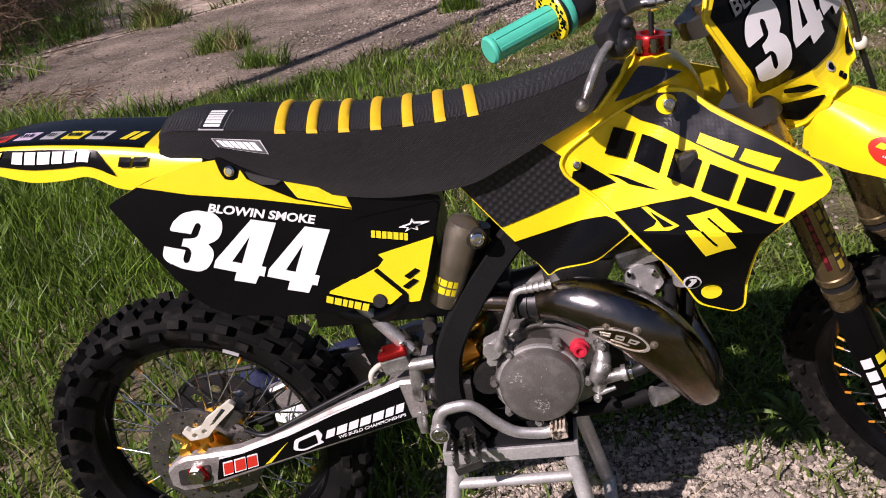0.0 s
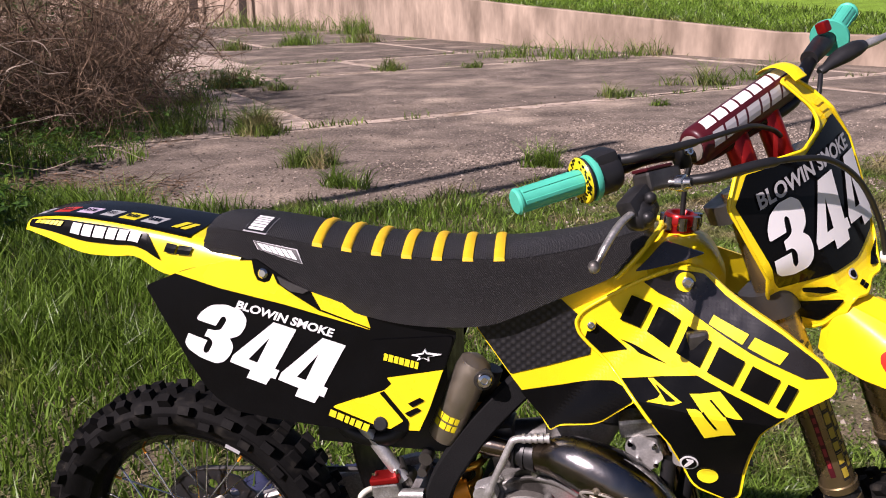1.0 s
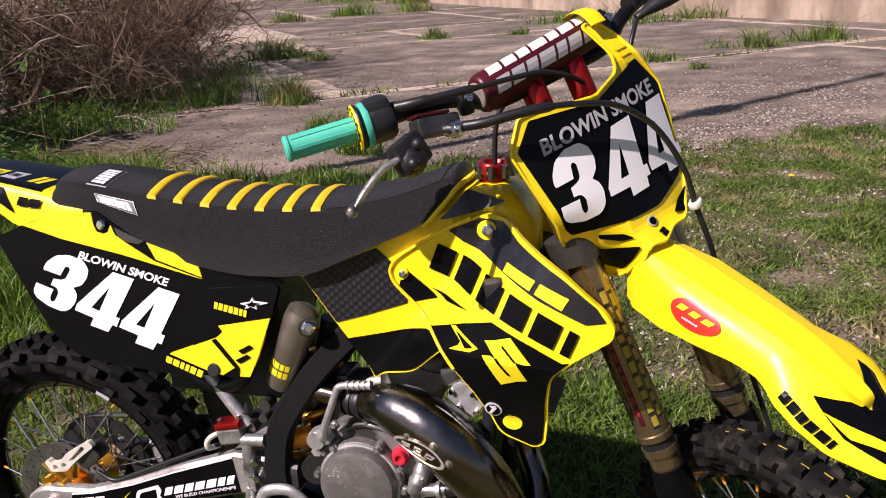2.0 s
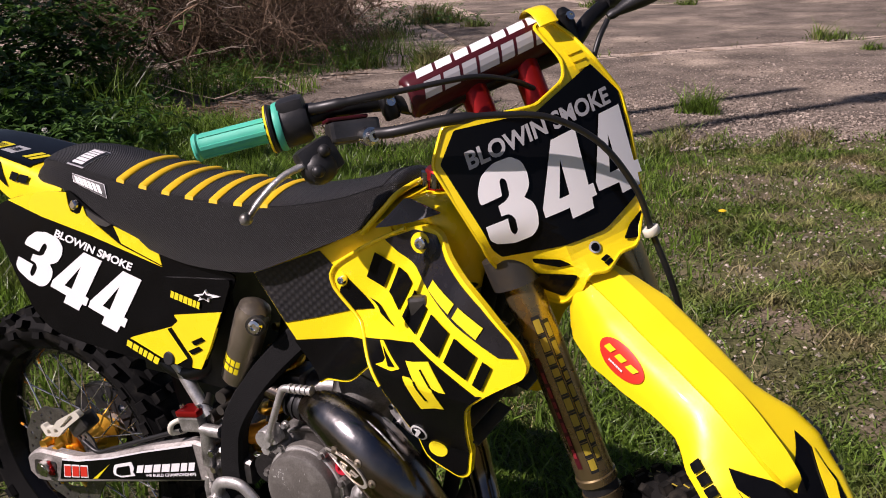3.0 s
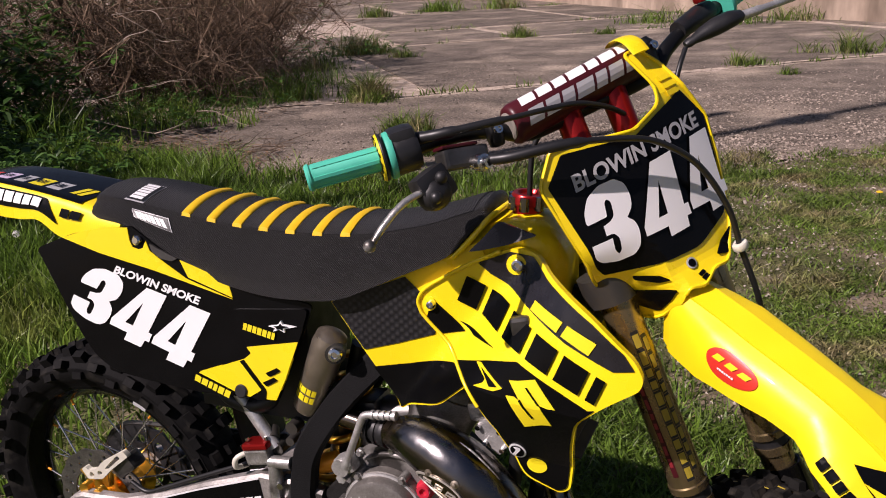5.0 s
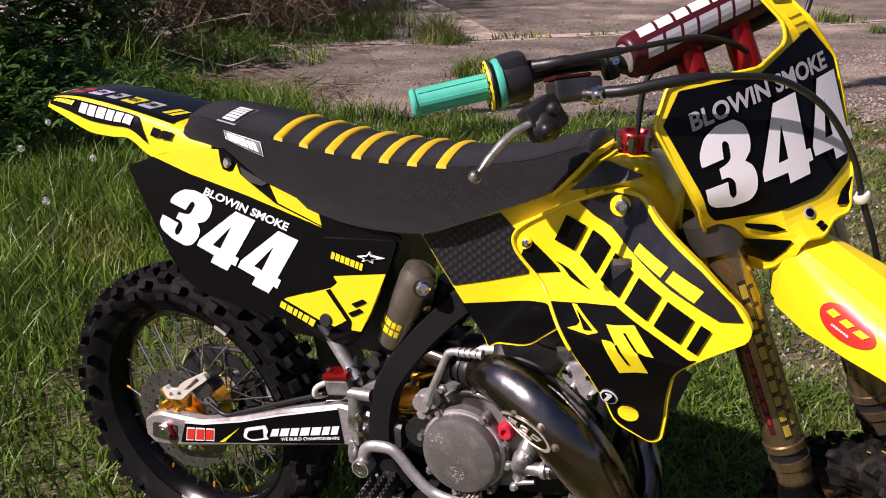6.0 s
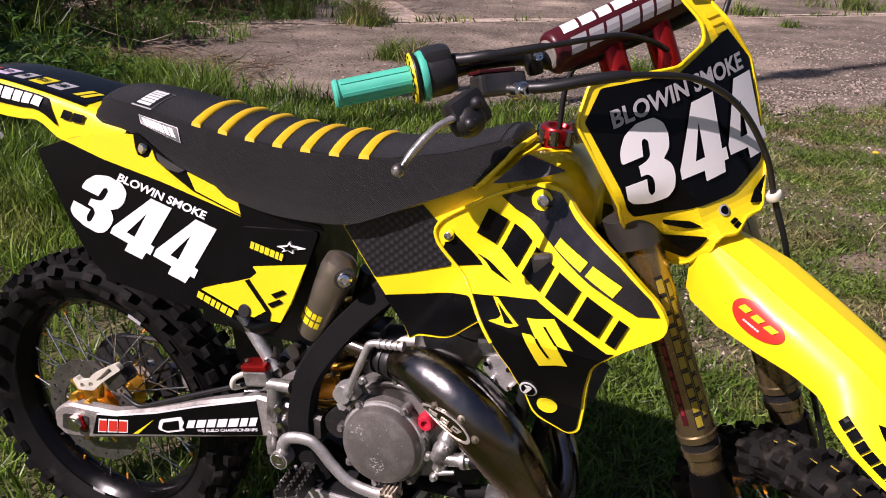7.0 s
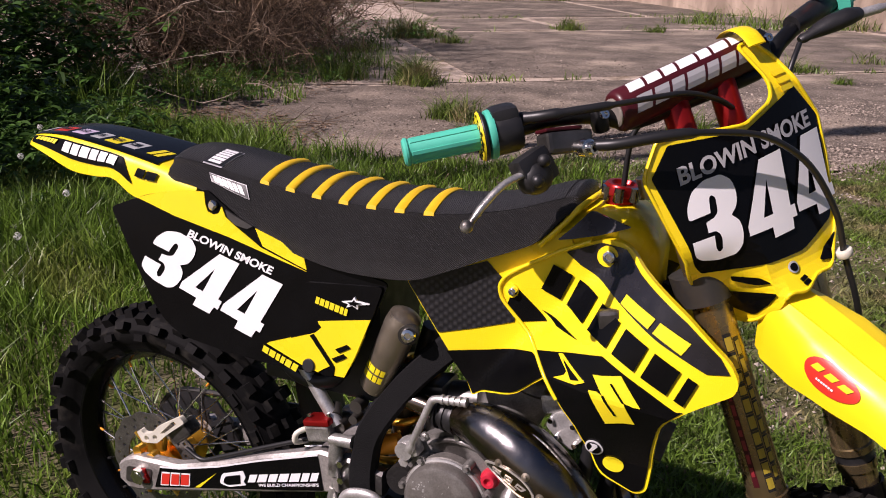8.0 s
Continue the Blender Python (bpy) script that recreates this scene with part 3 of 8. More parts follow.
blades("low_grass", x, y, bumpy(x, y) - 0.006, 0.02 + 0.05 * rng.uniform(0, 1, len(x)) ** 1.5, rng.uniform(0.004, 0.009, len(x)), rng.uniform(0.3, 1.5, len(x)), GRASS, "dense low green grass beyond the gravel", "grass")
x, y = scattered(190000, -9, 11, -7, 9.5)
keep = ~((x > -0.6) & (x < 5.0) & (y > -0.8)) & ~((x > -4.6) & (x < 1) & (y > -1.0)) & (rng.uniform(0, 1, len(x)) < 0.3 + 0.7 * patches(x, y, 1.9))
x, y = x[keep], y[keep]
blades("verge_grass", x, y, bumpy(x, y) - 0.006, rng.uniform(0.03, 0.1, len(x)), rng.uniform(0.008, 0.018, len(x)), rng.uniform(0.3, 1.4, len(x)), SHORT_GRASS, "short rough green grass", "grass")
# A ragged fringe where the lawn creeps over the slabs' edge.
x = rng.uniform(-3.2, 4.2, 16000)
clump = patches(3.0 * x, 0.5 * x, 1.0) * patches(x, x, 4.7)
keep = rng.uniform(0, 1, len(x)) < clump * 1.3
x, clump = x[keep], clump[keep]
y = near_edge(x) + 0.05 + rng.normal(0, 0.05 + 0.22 * clump, len(x))
blades("fringe_grass", x, y, np.full(len(x), 0.004), 0.02 + 0.14 * clump * rng.uniform(0.2, 1.0, len(x)), rng.uniform(0.005, 0.011, len(x)), rng.uniform(0.3, 1.4, len(x)), SHORT_GRASS, "ragged fringe of grass along the edge of the slabs", "grass")
x, y = scattered(5000, -4.0, 5.0, -0.8, 8.0)
blades("dead_stalks", x, y, bumpy(x, y) - 0.006, 0.03 + 0.09 * rng.uniform(0, 1, len(x)) ** 2, rng.uniform(0.002, 0.004, len(x)), rng.uniform(0.8, 3.0, len(x)), STRAW, "dry straw-coloured dead grass stalks", "grass")
# Grass along the foot of the field behind the wall.
t = rng.uniform(0, 1, 30000)
k = rng.integers(0, 3, 30000)
ends = np.array(WALL_LINE)
tops = np.array(WALL_TOP)
base = ends[k] + (ends[k + 1] - ends[k]) * t[:, None]
off = 0.12 + 4.0 * rng.uniform(0, 1, 30000) ** 1.8
blades("field_grass", base[:, 0] + 0.66 * off, base[:, 1] + 0.75 * off, tops[k] + (tops[k + 1] - tops[k]) * t - 0.04 + 0.035 * off, (0.07 + 0.16 * rng.uniform(0, 1, 30000) ** 3) * (0.6 + 0.7 * patches(base[:, 0], base[:, 1], 0.7)), rng.uniform(0.012, 0.026, 30000), rng.uniform(0.2, 1.2, 30000), GRASS, "bright short grass on the bank above the wall", "grass")


def tuft(x, y, size, height, count, label):
    """A clump of grass that grows in a joint of the yard."""
    count = int(1.3 * count)
    heads = rng.normal(0, 0.42, (5, 2)) * size * (1.0, 0.6)
    share, pick = rng.uniform(0.45, 1.15, 5), rng.integers(0, 5, count)
    off = rng.normal(0, 0.30, (count, 2)) * size * (1.0, 0.7)
    far = np.hypot(off[:, 0], off[:, 1]) / (0.6 * size)
    tall = height * share[pick] * np.exp(-far**2) * rng.uniform(0.3, 1.2, count) + 0.03
    return blades("grass_tuft", x + heads[pick, 0] + off[:, 0], y + heads[pick, 1] + off[:, 1], np.full(count, 0.0), tall, rng.uniform(0.6, 1.2, count) * (0.006 + 0.0006 * y), rng.uniform(0.2, 1.5, count), SHORT_GRASS if int(7 * x) % 3 else GRASS, label, "grass tuft")


for x, y, size, height, count in ((-3.3, 7.55, 0.42, 0.34, 700), (-4.1, 7.5, 0.35, 0.26, 350), (-1.92, 5.68, 0.20, 0.30, 380), (-1.41, 4.9, 0.18, 0.20, 220), (-9.78, 20.8, 0.6, 0.5, 250), (-8.7, 22.7, 0.8, 0.5, 320), (-5.5, 12.0, 0.5, 0.45, 420), (-0.04, 5.82, 0.16, 0.24, 260),
                                  (-3.78, 14.6, 0.4, 0.32, 180), (0.39, 10.55, 0.25, 0.25, 150), (1.6, 11.9, 0.4, 0.38, 200), (-7.2, 23.4, 0.8, 0.5, 260), (-1.8, 17.4, 0.8, 0.4, 180), (-0.5, 16.9, 0.8, 0.45, 190), (0.7, 17.3, 0.6, 0.4, 140), (-2.3, 14.9, 0.25, 0.2, 90), (2.6, 12.6, 0.5, 0.4, 240),
                                  (-12.0, 31.5, 2.0, 0.8, 320), (-15.0, 35.0, 2.5, 0.9, 320), (-5.5, 9.9, 0.7, 0.2, 420), (-9.5, 28.0, 1.2, 0.8, 320), (0.9, 9.6, 0.15, 0.14, 80), (-4.6, 11.4, 0.3, 0.16, 160)):
    tuft(x, y, size, height, count, "clump of green grass growing in a slab joint" if size < 0.7 else "weeds growing along the foot of the wall")


t, pick, jit = rng.uniform(-12, 16, 7000), rng.integers(0, 5, 7000), rng.normal(0, 0.05, 7000)
d = np.array([7.87, 13.67, 16.67, 22.7, 30.1])[pick] + jit
x, y = 0.79 * t - 0.613 * d, 0.613 * t + 0.79 * d
keep = (y > near_edge(x) + 0.05) & (patches(x, y, 0.8) * patches(x, y, 2.7) > 0.34)
blades("joint_weeds", x[keep], y[keep], np.zeros(keep.sum()), rng.uniform(0.03, 0.13, keep.sum()), rng.uniform(0.010, 0.020, keep.sum()), rng.uniform(0.3, 1.5, keep.sum()), GRASS, "thin line of grass and weeds in the slab joints", "weeds")


def stones(name, x, y, z, size, mat, label, lumpy=False):
    """Loose stones, each a squashed uneven lump, with more sides where they lie near."""
    count = len(x)
    shape = np.array([(1, 0, 0), (0, 1, 0), (-1, 0, 0), (0, -1, 0), (0, 0, 0.8), (0, 0, -0.5)] + ([(0.6 * a, 0.6 * b, 0.55) for a, b in ((1, 1), (-1, 1), (-1, -1), (1, -1))] if lumpy else []), float)
    turn = rng.uniform(0, 2 * np.pi, count)
    c, s = np.cos(turn), np.sin(turn)
    v = shape[None] * rng.uniform(0.65, 1.3, (count, len(shape), 1)) * rng.uniform(0.6, 1.2, (count, 1, 3)) * size[:, None, None]
    v = np.stack([v[..., 0] * c[:, None] - v[..., 1] * s[:, None], v[..., 0] * s[:, None] + v[..., 1] * c[:, None], v[..., 2]], -1) + np.stack([x, y, z], -1)[:, None]
    tri = np.array([(1, 0, 5), (2, 1, 5), (3, 2, 5), (0, 3, 5)] + ([p for a, b, c in ((0, 1, 6), (1, 2, 7), (2, 3, 8), (3, 0, 9)) for p in ((a, b, c), (b, 4, c), (4, a, c))] if lumpy else [(0, 1, 4), (1, 2, 4), (2, 3, 4), (3, 0, 4)]))
    return tagged(from_arrays(name, v.reshape(-1, 3), (tri[None] + len(shape) * np.arange(count)[:, None, None]).reshape(-1, 3), mat), label, "gravel", kind="stuff")


x, y = rng.uniform(-3.2, 4.2, 150000), rng.uniform(3.8, 10.5, 150000)
beyond = y - near_edge(x)
thick = 1.15 * np.exp(-(np.clip(beyond - 0.6, 0, 9) / 2.1) ** 2) * np.exp(-((x - 0.25 * (y - 5) - 0.25) / 1.45) ** 4) * (0.12 + 1.0 * np.clip(2.2 * patches(x + 0.5, y, 1.1) - 0.6, 0, 1))
keep = (beyond > -0.15) & (rng.uniform(0, 1, 150000) < 0.8 * thick + 0.03)
stones("yard_gravel", x[keep], y[keep], np.full(keep.sum(), 0.010), 0.004 + 0.011 * rng.uniform(0, 1, keep.sum()) ** 2.2, YARD_STONE, "loose pale gravel spread over the yard", True)
x, y = rng.uniform(0.2, 1.7, 46000), rng.uniform(-0.4, 0.5, 46000)
keep = rng.uniform(0, 1, 46000) < gravelly(x, y) * 1.1
stones("gravel", x[keep], y[keep], bumpy(x[keep], y[keep]) + 0.004, (0.003 + 0.0065 * rng.uniform(0, 1, keep.sum()) ** 2) * (1 + 0.9 * (rng.uniform(0, 1, keep.sum()) > 0.98)), STONE, "pale crushed gravel beside the stand", True)
x, y = scattered(26000, -0.5, 4.8, 1.2, 7.0, lambda x, y: (1 - patches(x, y, 1.9) * patches(x + 1.3, y - 0.7, 4.3)) ** 3)
stones("grit", x, y, bumpy(x, y) + 0.003, 0.003 + 0.011 * rng.uniform(0, 1, len(x)) ** 2.5, STONE, "grit in the bare patches of the grass")


def leaves(name, x, y, z, size, turn, mat, label, category, droop=0.5):
    """Single pointed leaves, folded along the middle, each growing towards its own turn."""
    count = len(x)
    tip = rng.uniform(-droop, 0.6, count)
    way = np.stack([np.cos(turn) * np.cos(tip), np.sin(turn) * np.cos(tip), np.sin(tip)], -1)
    side = np.stack([-np.sin(turn), np.cos(turn), rng.uniform(-0.35, 0.35, count)], -1) * rng.uniform(0.6, 1.2, count)[:, None]
    root = np.stack([x, y, z], -1)
    s, up, sag = size[:, None], np.array([0, 0, 1.0]), rng.uniform(0.0, 0.35, count)[:, None]
    rows = [root]
    for q, w in ((0.3, 0.20), (0.68, 0.17)):
        mid = root + way * s * q - up * s * sag * q**2
        rows += [mid + side * s * w + up * s * 0.07, mid, mid - side * s * w + up * s * 0.07]
    v = np.stack([*rows, root + way * s - up * s * sag], 1)
    shape = np.array([(0, 2, 1), (0, 3, 2), (1, 2, 5), (1, 5, 4), (2, 3, 6), (2, 6, 5), (4, 5, 7), (5, 6, 7)])
    return tagged(from_arrays(name, v.reshape(-1, 3), (8 * np.arange(count)[:, None, None] + shape[None]).reshape(-1, 3), mat), label, category, kind="stuff")


# A rosette of broad leaves in the gravel, and a few dandelions.
def rosette(x, y, count, size, label):
    weed = thing("weed", (x, y, 0.0), label, "weed")
    pick = random.Random(int(100 * x))
    for k in range(count):
        bm = bmesh.new()
        a = 2 * math.pi * k / count + pick.uniform(-0.2, 0.2)
        s = size * pick.uniform(0.7, 1.1)
        way, side = Vector((math.cos(a), math.sin(a), 0)), Vector((-math.sin(a), math.cos(a), 0))
        rows = []
        for q, w, h in ((0.0, 0.02, 0.0), (0.3, 0.05, 0.22), (0.55, 0.065, 0.30), (0.8, 0.05, 0.26), (1.0, 0.006, 0.14)):
            c = Vector((x, y, 0.004)) + way * s * q + Vector((0, 0, s * h * pick.uniform(0.8, 1.2)))
            rows.append([bm.verts.new(c - side * w * s + Vector((0, 0, 0.05 * s))), bm.verts.new(c), bm.verts.new(c + side * w * s + Vector((0, 0, 0.05 * s)))])
        for a2, b2 in zip(rows, rows[1:]):
            for n in range(2):
                bm.faces.new((a2[n], a2[n + 1], b2[n + 1], b2[n]))
        part("leaf", bm, WEED, weed, smooth=60)


rosette(1.24, 0.33, 26, 0.12, "green leafy weed rosette growing in the gravel")
rosette(1.36, 0.42, 10, 0.09, "small green weed rosette beside the gravel")
rosette(2.0, 2.4, 9, 0.1, "small broadleaf weed in the short grass")
DANDELION = material("dandelion_yellow", (0.75, 0.50, 0.01), 0.6)
for x, y, in ((1.69, 4.2), (2.5, 4.9), (0.75, 3.2)):
    flower = thing("dandelion", (x, y, 0.0), "yellow dandelion flower in the short grass", "flower", "dandelions in the grass")
    bm = bmesh.new()
    turned(bm, [(0.0, 0.008), (0.010, 0.009), (0.019, 0.005), (0.019, 0.002), (0.006, 0.0)], Matrix.Translation((x, y, 0.055)), 14)
    part("flower_head", bm, DANDELION, flower)
    bm = bmesh.new()
    rod(bm, (x, y, 0.0), (x, y, 0.056), 0.002, sides=6)
    part("stem", bm, LEAF, flower)


# The dead shrub beyond the rear fender, with weeds at its foot and green bushes beside it.
def twigs(name, paths, radii, mat, label, category):
    """Thin three-sided branches along rows of points, joined in one mesh."""
    paths = np.array(paths)
    count, steps, _ = paths.shape
    way = np.gradient(paths, axis=1)
    way /= np.linalg.norm(way, axis=-1, keepdims=True) + 1e-9
    side = np.cross(way, np.array([0.31, 0.21, 0.93]))
    side /= np.linalg.norm(side, axis=-1, keepdims=True) + 1e-9
    up = np.cross(side, way)
    r = np.array(radii)[:, None, None] * np.linspace(1.0, 0.3, steps)[None, :, None]
    v = np.stack([paths + r * (math.cos(a) * side + math.sin(a) * up) for a in (0.0, 2.09, 4.19)], 2).reshape(-1, 3)
    idx = np.arange(count * steps * 3).reshape(count, steps, 3)
    a, b = idx[:, :-1], idx[:, 1:]
    f = np.stack([a, np.roll(a, -1, 2), np.roll(b, -1, 2), b], -1).reshape(-1, 4)
    return tagged(from_arrays(name, v, f, mat), label, category, kind="stuff")


def grown(root, way, long, steps, bend, sag):
    p, w, out = np.array(root, float), np.array(way, float), []
    for _ in range(steps):
        out.append(p.copy())
        w = w / np.linalg.norm(w) + rng.normal(0, bend, 3) + (0, 0, sag)
        p = p + w / np.linalg.norm(w) * long / (steps - 1)
    return np.array(out)


rng = np.random.default_rng(12)
stems, sticks, fine = [], [], []
for k in range(95):
    a, r = rng.uniform(0, 2 * np.pi), rng.uniform(0, 1.0) ** 0.6
    root = (-6.5 + 1.1 * r * math.cos(a), 7.9 + 1.7 * r * math.sin(a), 0.0)
    out = np.array([math.cos(a) * 0.75, math.sin(a) * 0.75, rng.uniform(0.35, 1.3)])
    stem = grown(root, out, rng.uniform(1.3, 2.5), 9, 0.16, 0.02)
    stems.append(stem)
    for j in range(22):
        n = rng.integers(1, 9)
        s = grown(stem[n], stem[min(8, n)] - stem[max(0, n - 1)] + rng.normal(0, 0.22, 3), rng.uniform(0.4, 1.1), 6, 0.3, -0.02)
        sticks.append(s)
        for i in range(7):
            q = rng.integers(1, 6)
            fine.append(grown(s[q], rng.normal(0, 1, 3) + (0, 0, -0.1), rng.uniform(0.15, 0.55), 4, 0.35, -0.05))
twigs("dead_shrub", stems, rng.uniform(0.012, 0.024, len(stems)), TWIG, "big leafless brown shrub of tangled branches", "shrub")
twigs("dead_shrub_twigs", sticks, rng.uniform(0.004, 0.009, len(sticks)), TWIG, "tangled bare brown twigs of the dead shrub", "twigs")
twigs("dead_shrub_fine_twigs", fine, rng.uniform(0.0022, 0.005, len(fine)), TWIG, "fine dry twigs of the dead shrub", "twigs")
pale = []
for root, way, long in (((-4.55, 4.9, 0.75), (0.75, 0.0, 0.55), 0.55), ((-4.2, 4.92, 1.12), (0.5, 0.1, -0.55), 0.6), ((-4.25, 4.92, 1.1), (0.9, 0.1, 0.22), 0.7), ((-4.7, 4.7, 0.25), (1.0, 0.25, 0.12), 1.4), ((-4.7, 4.7, 0.32), (1.0, 0.3, 0.28), 1.1), ((-4.9, 4.6, 0.1), (0.9, 0.2, 0.5), 1.3), ((-4.9, 4.3, 0.15), (1, 0.1, 0.02), 0.8)):
    pale.append(grown(root, way, long, 7, 0.12, 0.0))
    for j in range(2):
        pale.append(grown(pale[-1][rng.integers(2, 6)], np.array(way) + rng.normal(0, 0.28, 3), long * 0.4, 7, 0.15, 0.0))
twigs("dead_branch", pale, rng.uniform(0.0035, 0.007, len(pale)), PALE_TWIG, "pale bare dead branches lying against the bush", "branch")
litter = [grown((rng.uniform(-4.2, -2.6), rng.uniform(4.0, 5.2), 0.025), (rng.normal(), rng.normal(), 0.02), rng.uniform(0.15, 0.6), 4, 0.15, 0.0) for _ in range(170)]
twigs("twig_litter", litter, rng.uniform(0.002, 0.005, len(litter)), TWIG, "fallen dry twigs on the edge of the yard", "twigs")


def bush(name, cx, cy, rx, ry, height, count, size, label):
    """Leaves in small sprays, the sprays in clumps over a low uneven mound."""
    clumps, sprays = 26, count // 6
    a, r = rng.uniform(0, 2 * np.pi, clumps), np.sqrt(rng.uniform(0, 1, clumps))
    px, py = cx + rx * r * np.cos(a), cy + ry * r * np.sin(a)
    pz = height * rng.uniform(0.15, 0.95, clumps) * (1.05 - 0.6 * r)
    pick = rng.integers(0, clumps, sprays)
    spread = rng.normal(0, 1, (sprays, 3)) * np.array([0.2 * rx + 0.06, 0.2 * ry + 0.06, 0.13 * height + 0.04])
    z = np.abs(pz[pick] + spread[:, 2]) + 0.02
    spray = np.repeat(np.arange(sprays), 6)
    turn = rng.uniform(0, 2 * np.pi, sprays)[spray] + np.tile(np.arange(6), sprays) * 1.05 + rng.normal(0, 0.3, 6 * sprays)
    big = (rng.uniform(0.6, 1.4, sprays) * size)[spray] * rng.uniform(0.7, 1.2, 6 * sprays)
    return leaves(name, (px[pick] + spread[:, 0])[spray], (py[pick] + spread[:, 1])[spray], z[spray] + rng.uniform(-0.3, 0.3, 6 * sprays) * big, big, turn, LEAF, label, "bush")


bush("green_bush", -5.6, 4.2, 1.1, 0.8, 1.35, 3000, 0.12, "dark green leafy bush beside the dead shrub")
bush("green_bush", -7.4, 5.8, 1.5, 1.3, 2.2, 3400, 0.13, "tall dark green leafy bush in deep shade")
# This one is out of view, added to keep sun off the others.
bush("green_bush", -7.1, 2.5, 1.4, 1.2, 3.2, 5500, 0.16, "unseen tall leafy bush added to shade the bushes")
bush("thicket", -7.2, 9.4, 1.9, 1.8, 2.3, 5000, 0.085, "dark leafy thicket grown through the dead shrub")
bush("green_bush", -5.0, 2.9, 1.0, 0.7, 1.15, 4200, 0.10, "dense dark green bush in deep shade")
bush("undergrowth", -3.9, 3.0, 0.75, 0.75, 0.55, 3600, 0.07, "dark low undergrowth before the bushes")
bush("undergrowth", -3.5, 2.2, 0.6, 0.55, 0.42, 2600, 0.06, "dark low undergrowth in the bushes' shade")
# Bushes out of view, added only to throw shade on the undergrowth.
for x, y, rx, ry, high in ((-5.6, -0.5, 1.0, 0.8, 3.6), (-6.6, 0.4, 1.0, 0.9, 4.2), (-4.9, -1.3, 0.8, 0.8, 2.9)):
    bush("tall_bush", x, y, rx, ry, high, 5200, 0.17, "unseen tall leafy bush added to shade the undergrowth")
x, y = rng.uniform(-6.2, -4.0, 1500), rng.normal(4.45, 0.28, 1500)
keep = patches(x, y, 2.1) > 0.4
blades("rank_grass", x[keep], y[keep], np.zeros(keep.sum()), rng.uniform(0.15, 0.6, keep.sum()), rng.uniform(0.008, 0.016, keep.sum()), rng.uniform(0.2, 0.9, keep.sum()), GRASS, "tall rank grass before the green bush", "grass")
bush("weeds", -4.6, 5.6, 0.6, 0.9, 0.30, 1500, 0.05, "low green weeds at the foot of the dead shrub")
bush("weeds", -4.6, 7.2, 0.7, 0.8, 0.26, 1100, 0.05, "low green weeds between shrub and slabs")
bush("weeds", -6.2, 11.6, 1.2, 0.9, 0.3, 1800, 0.06, "low green weeds on an overgrown slab")
x, y = rng.uniform(-6.5, -3.5, 9000), rng.uniform(3.2, 9.0, 9000)
keep = (x < -3.85 - 0.3 * np.sin(3 * y)) & (patches(x, y, 1.5) > 0.45)
blades("shrub_grass", x[keep], y[keep], np.zeros(keep.sum()), rng.uniform(0.06, 0.3, keep.sum()), rng.uniform(0.006, 0.012, keep.sum()), rng.uniform(0.2, 1.0, keep.sum()), GRASS, "rank grass under the bushes", "grass")
DEAD_LEAF = material("brown_dead_leaves", (0.17, 0.10, 0.055), 0.8, per_island=0.6)
x = rng.uniform(-6.0, -2.4, 2600)
y = near_edge(x) + 0.25 + rng.normal(0, 0.28, 2600)
leaves("leaf_litter", x, y, 0.012 + 0.01 * rng.uniform(0, 1, 2600), rng.uniform(0.015, 0.05, 2600), rng.uniform(0, 6.28, 2600), DEAD_LEAF, "brown dead leaves along the yard's edge", "leaves", 0.2)
x = rng.uniform(-6.5, -3.6, 2000)
leaves("leaf_litter", x, rng.uniform(4.6, 8.5, 2000), 0.014 + 0.01 * rng.uniform(0, 1, 2000), rng.uniform(0.015, 0.05, 2000), rng.uniform(0, 6.28, 2000), DEAD_LEAF, "brown dead leaves under the dead shrub", "leaves", 0.2)
# Dandelions gone to seed in the tall grass.
PUFF = material("white_seed_down", (0.75, 0.74, 0.70), 0.9, thin=0.3)
for x, y, high in ((-2.45, 1.55, 0.33), (-2.9, 2.1, 0.30), (-2.2, 1.75, 0.26), (-3.3, 2.6, 0.34), (-1.9, 1.2, 0.24), (2.7, 3.9, 0.12), (3.1, 5.0, 0.12)):
    flower = thing("dandelion_clock", (x, y, 0.0), "white dandelion seed head in the grass", "flower", "dandelion clocks in the grass")
    bm, pick = bmesh.new(), random.Random(int(1000 * high + 10 * x))
    for _ in range(70):
        way = Vector((pick.gauss(0, 1), pick.gauss(0, 1), pick.gauss(0, 1))).normalized()
        tip = Vector((x, y, high)) + way * 0.017
        side = way.orthogonal().normalized() * 0.0035
        over = way.cross(side)
        bm.faces.new([bm.verts.new(v) for v in (tip + side, tip + over, tip - side, tip - over)])
        bm.faces.new([bm.verts.new(v) for v in (Vector((x, y, high)), tip + 0.08 * side, tip - 0.08 * side)])
    part("seed_head", bm, PUFF, flower)
    bm = bmesh.new()
    rod(bm, (x, y, 0.0), (x, y, high), 0.002, sides=6)
    part("stem", bm, LEAF, flower)
# A crumpled blue and white cloth in the grass behind the rear wheel.
BLUE_CLOTH = material("faded_blue_cloth", (0.010, 0.015, 0.055), 0.85, spread=0.2, scale=12, bump=0.3, bump_scale=120)
WHITE_CLOTH = material("white_cloth", (0.72, 0.72, 0.74), 0.85, spread=0.08, scale=12, bump=0.3, bump_scale=120)


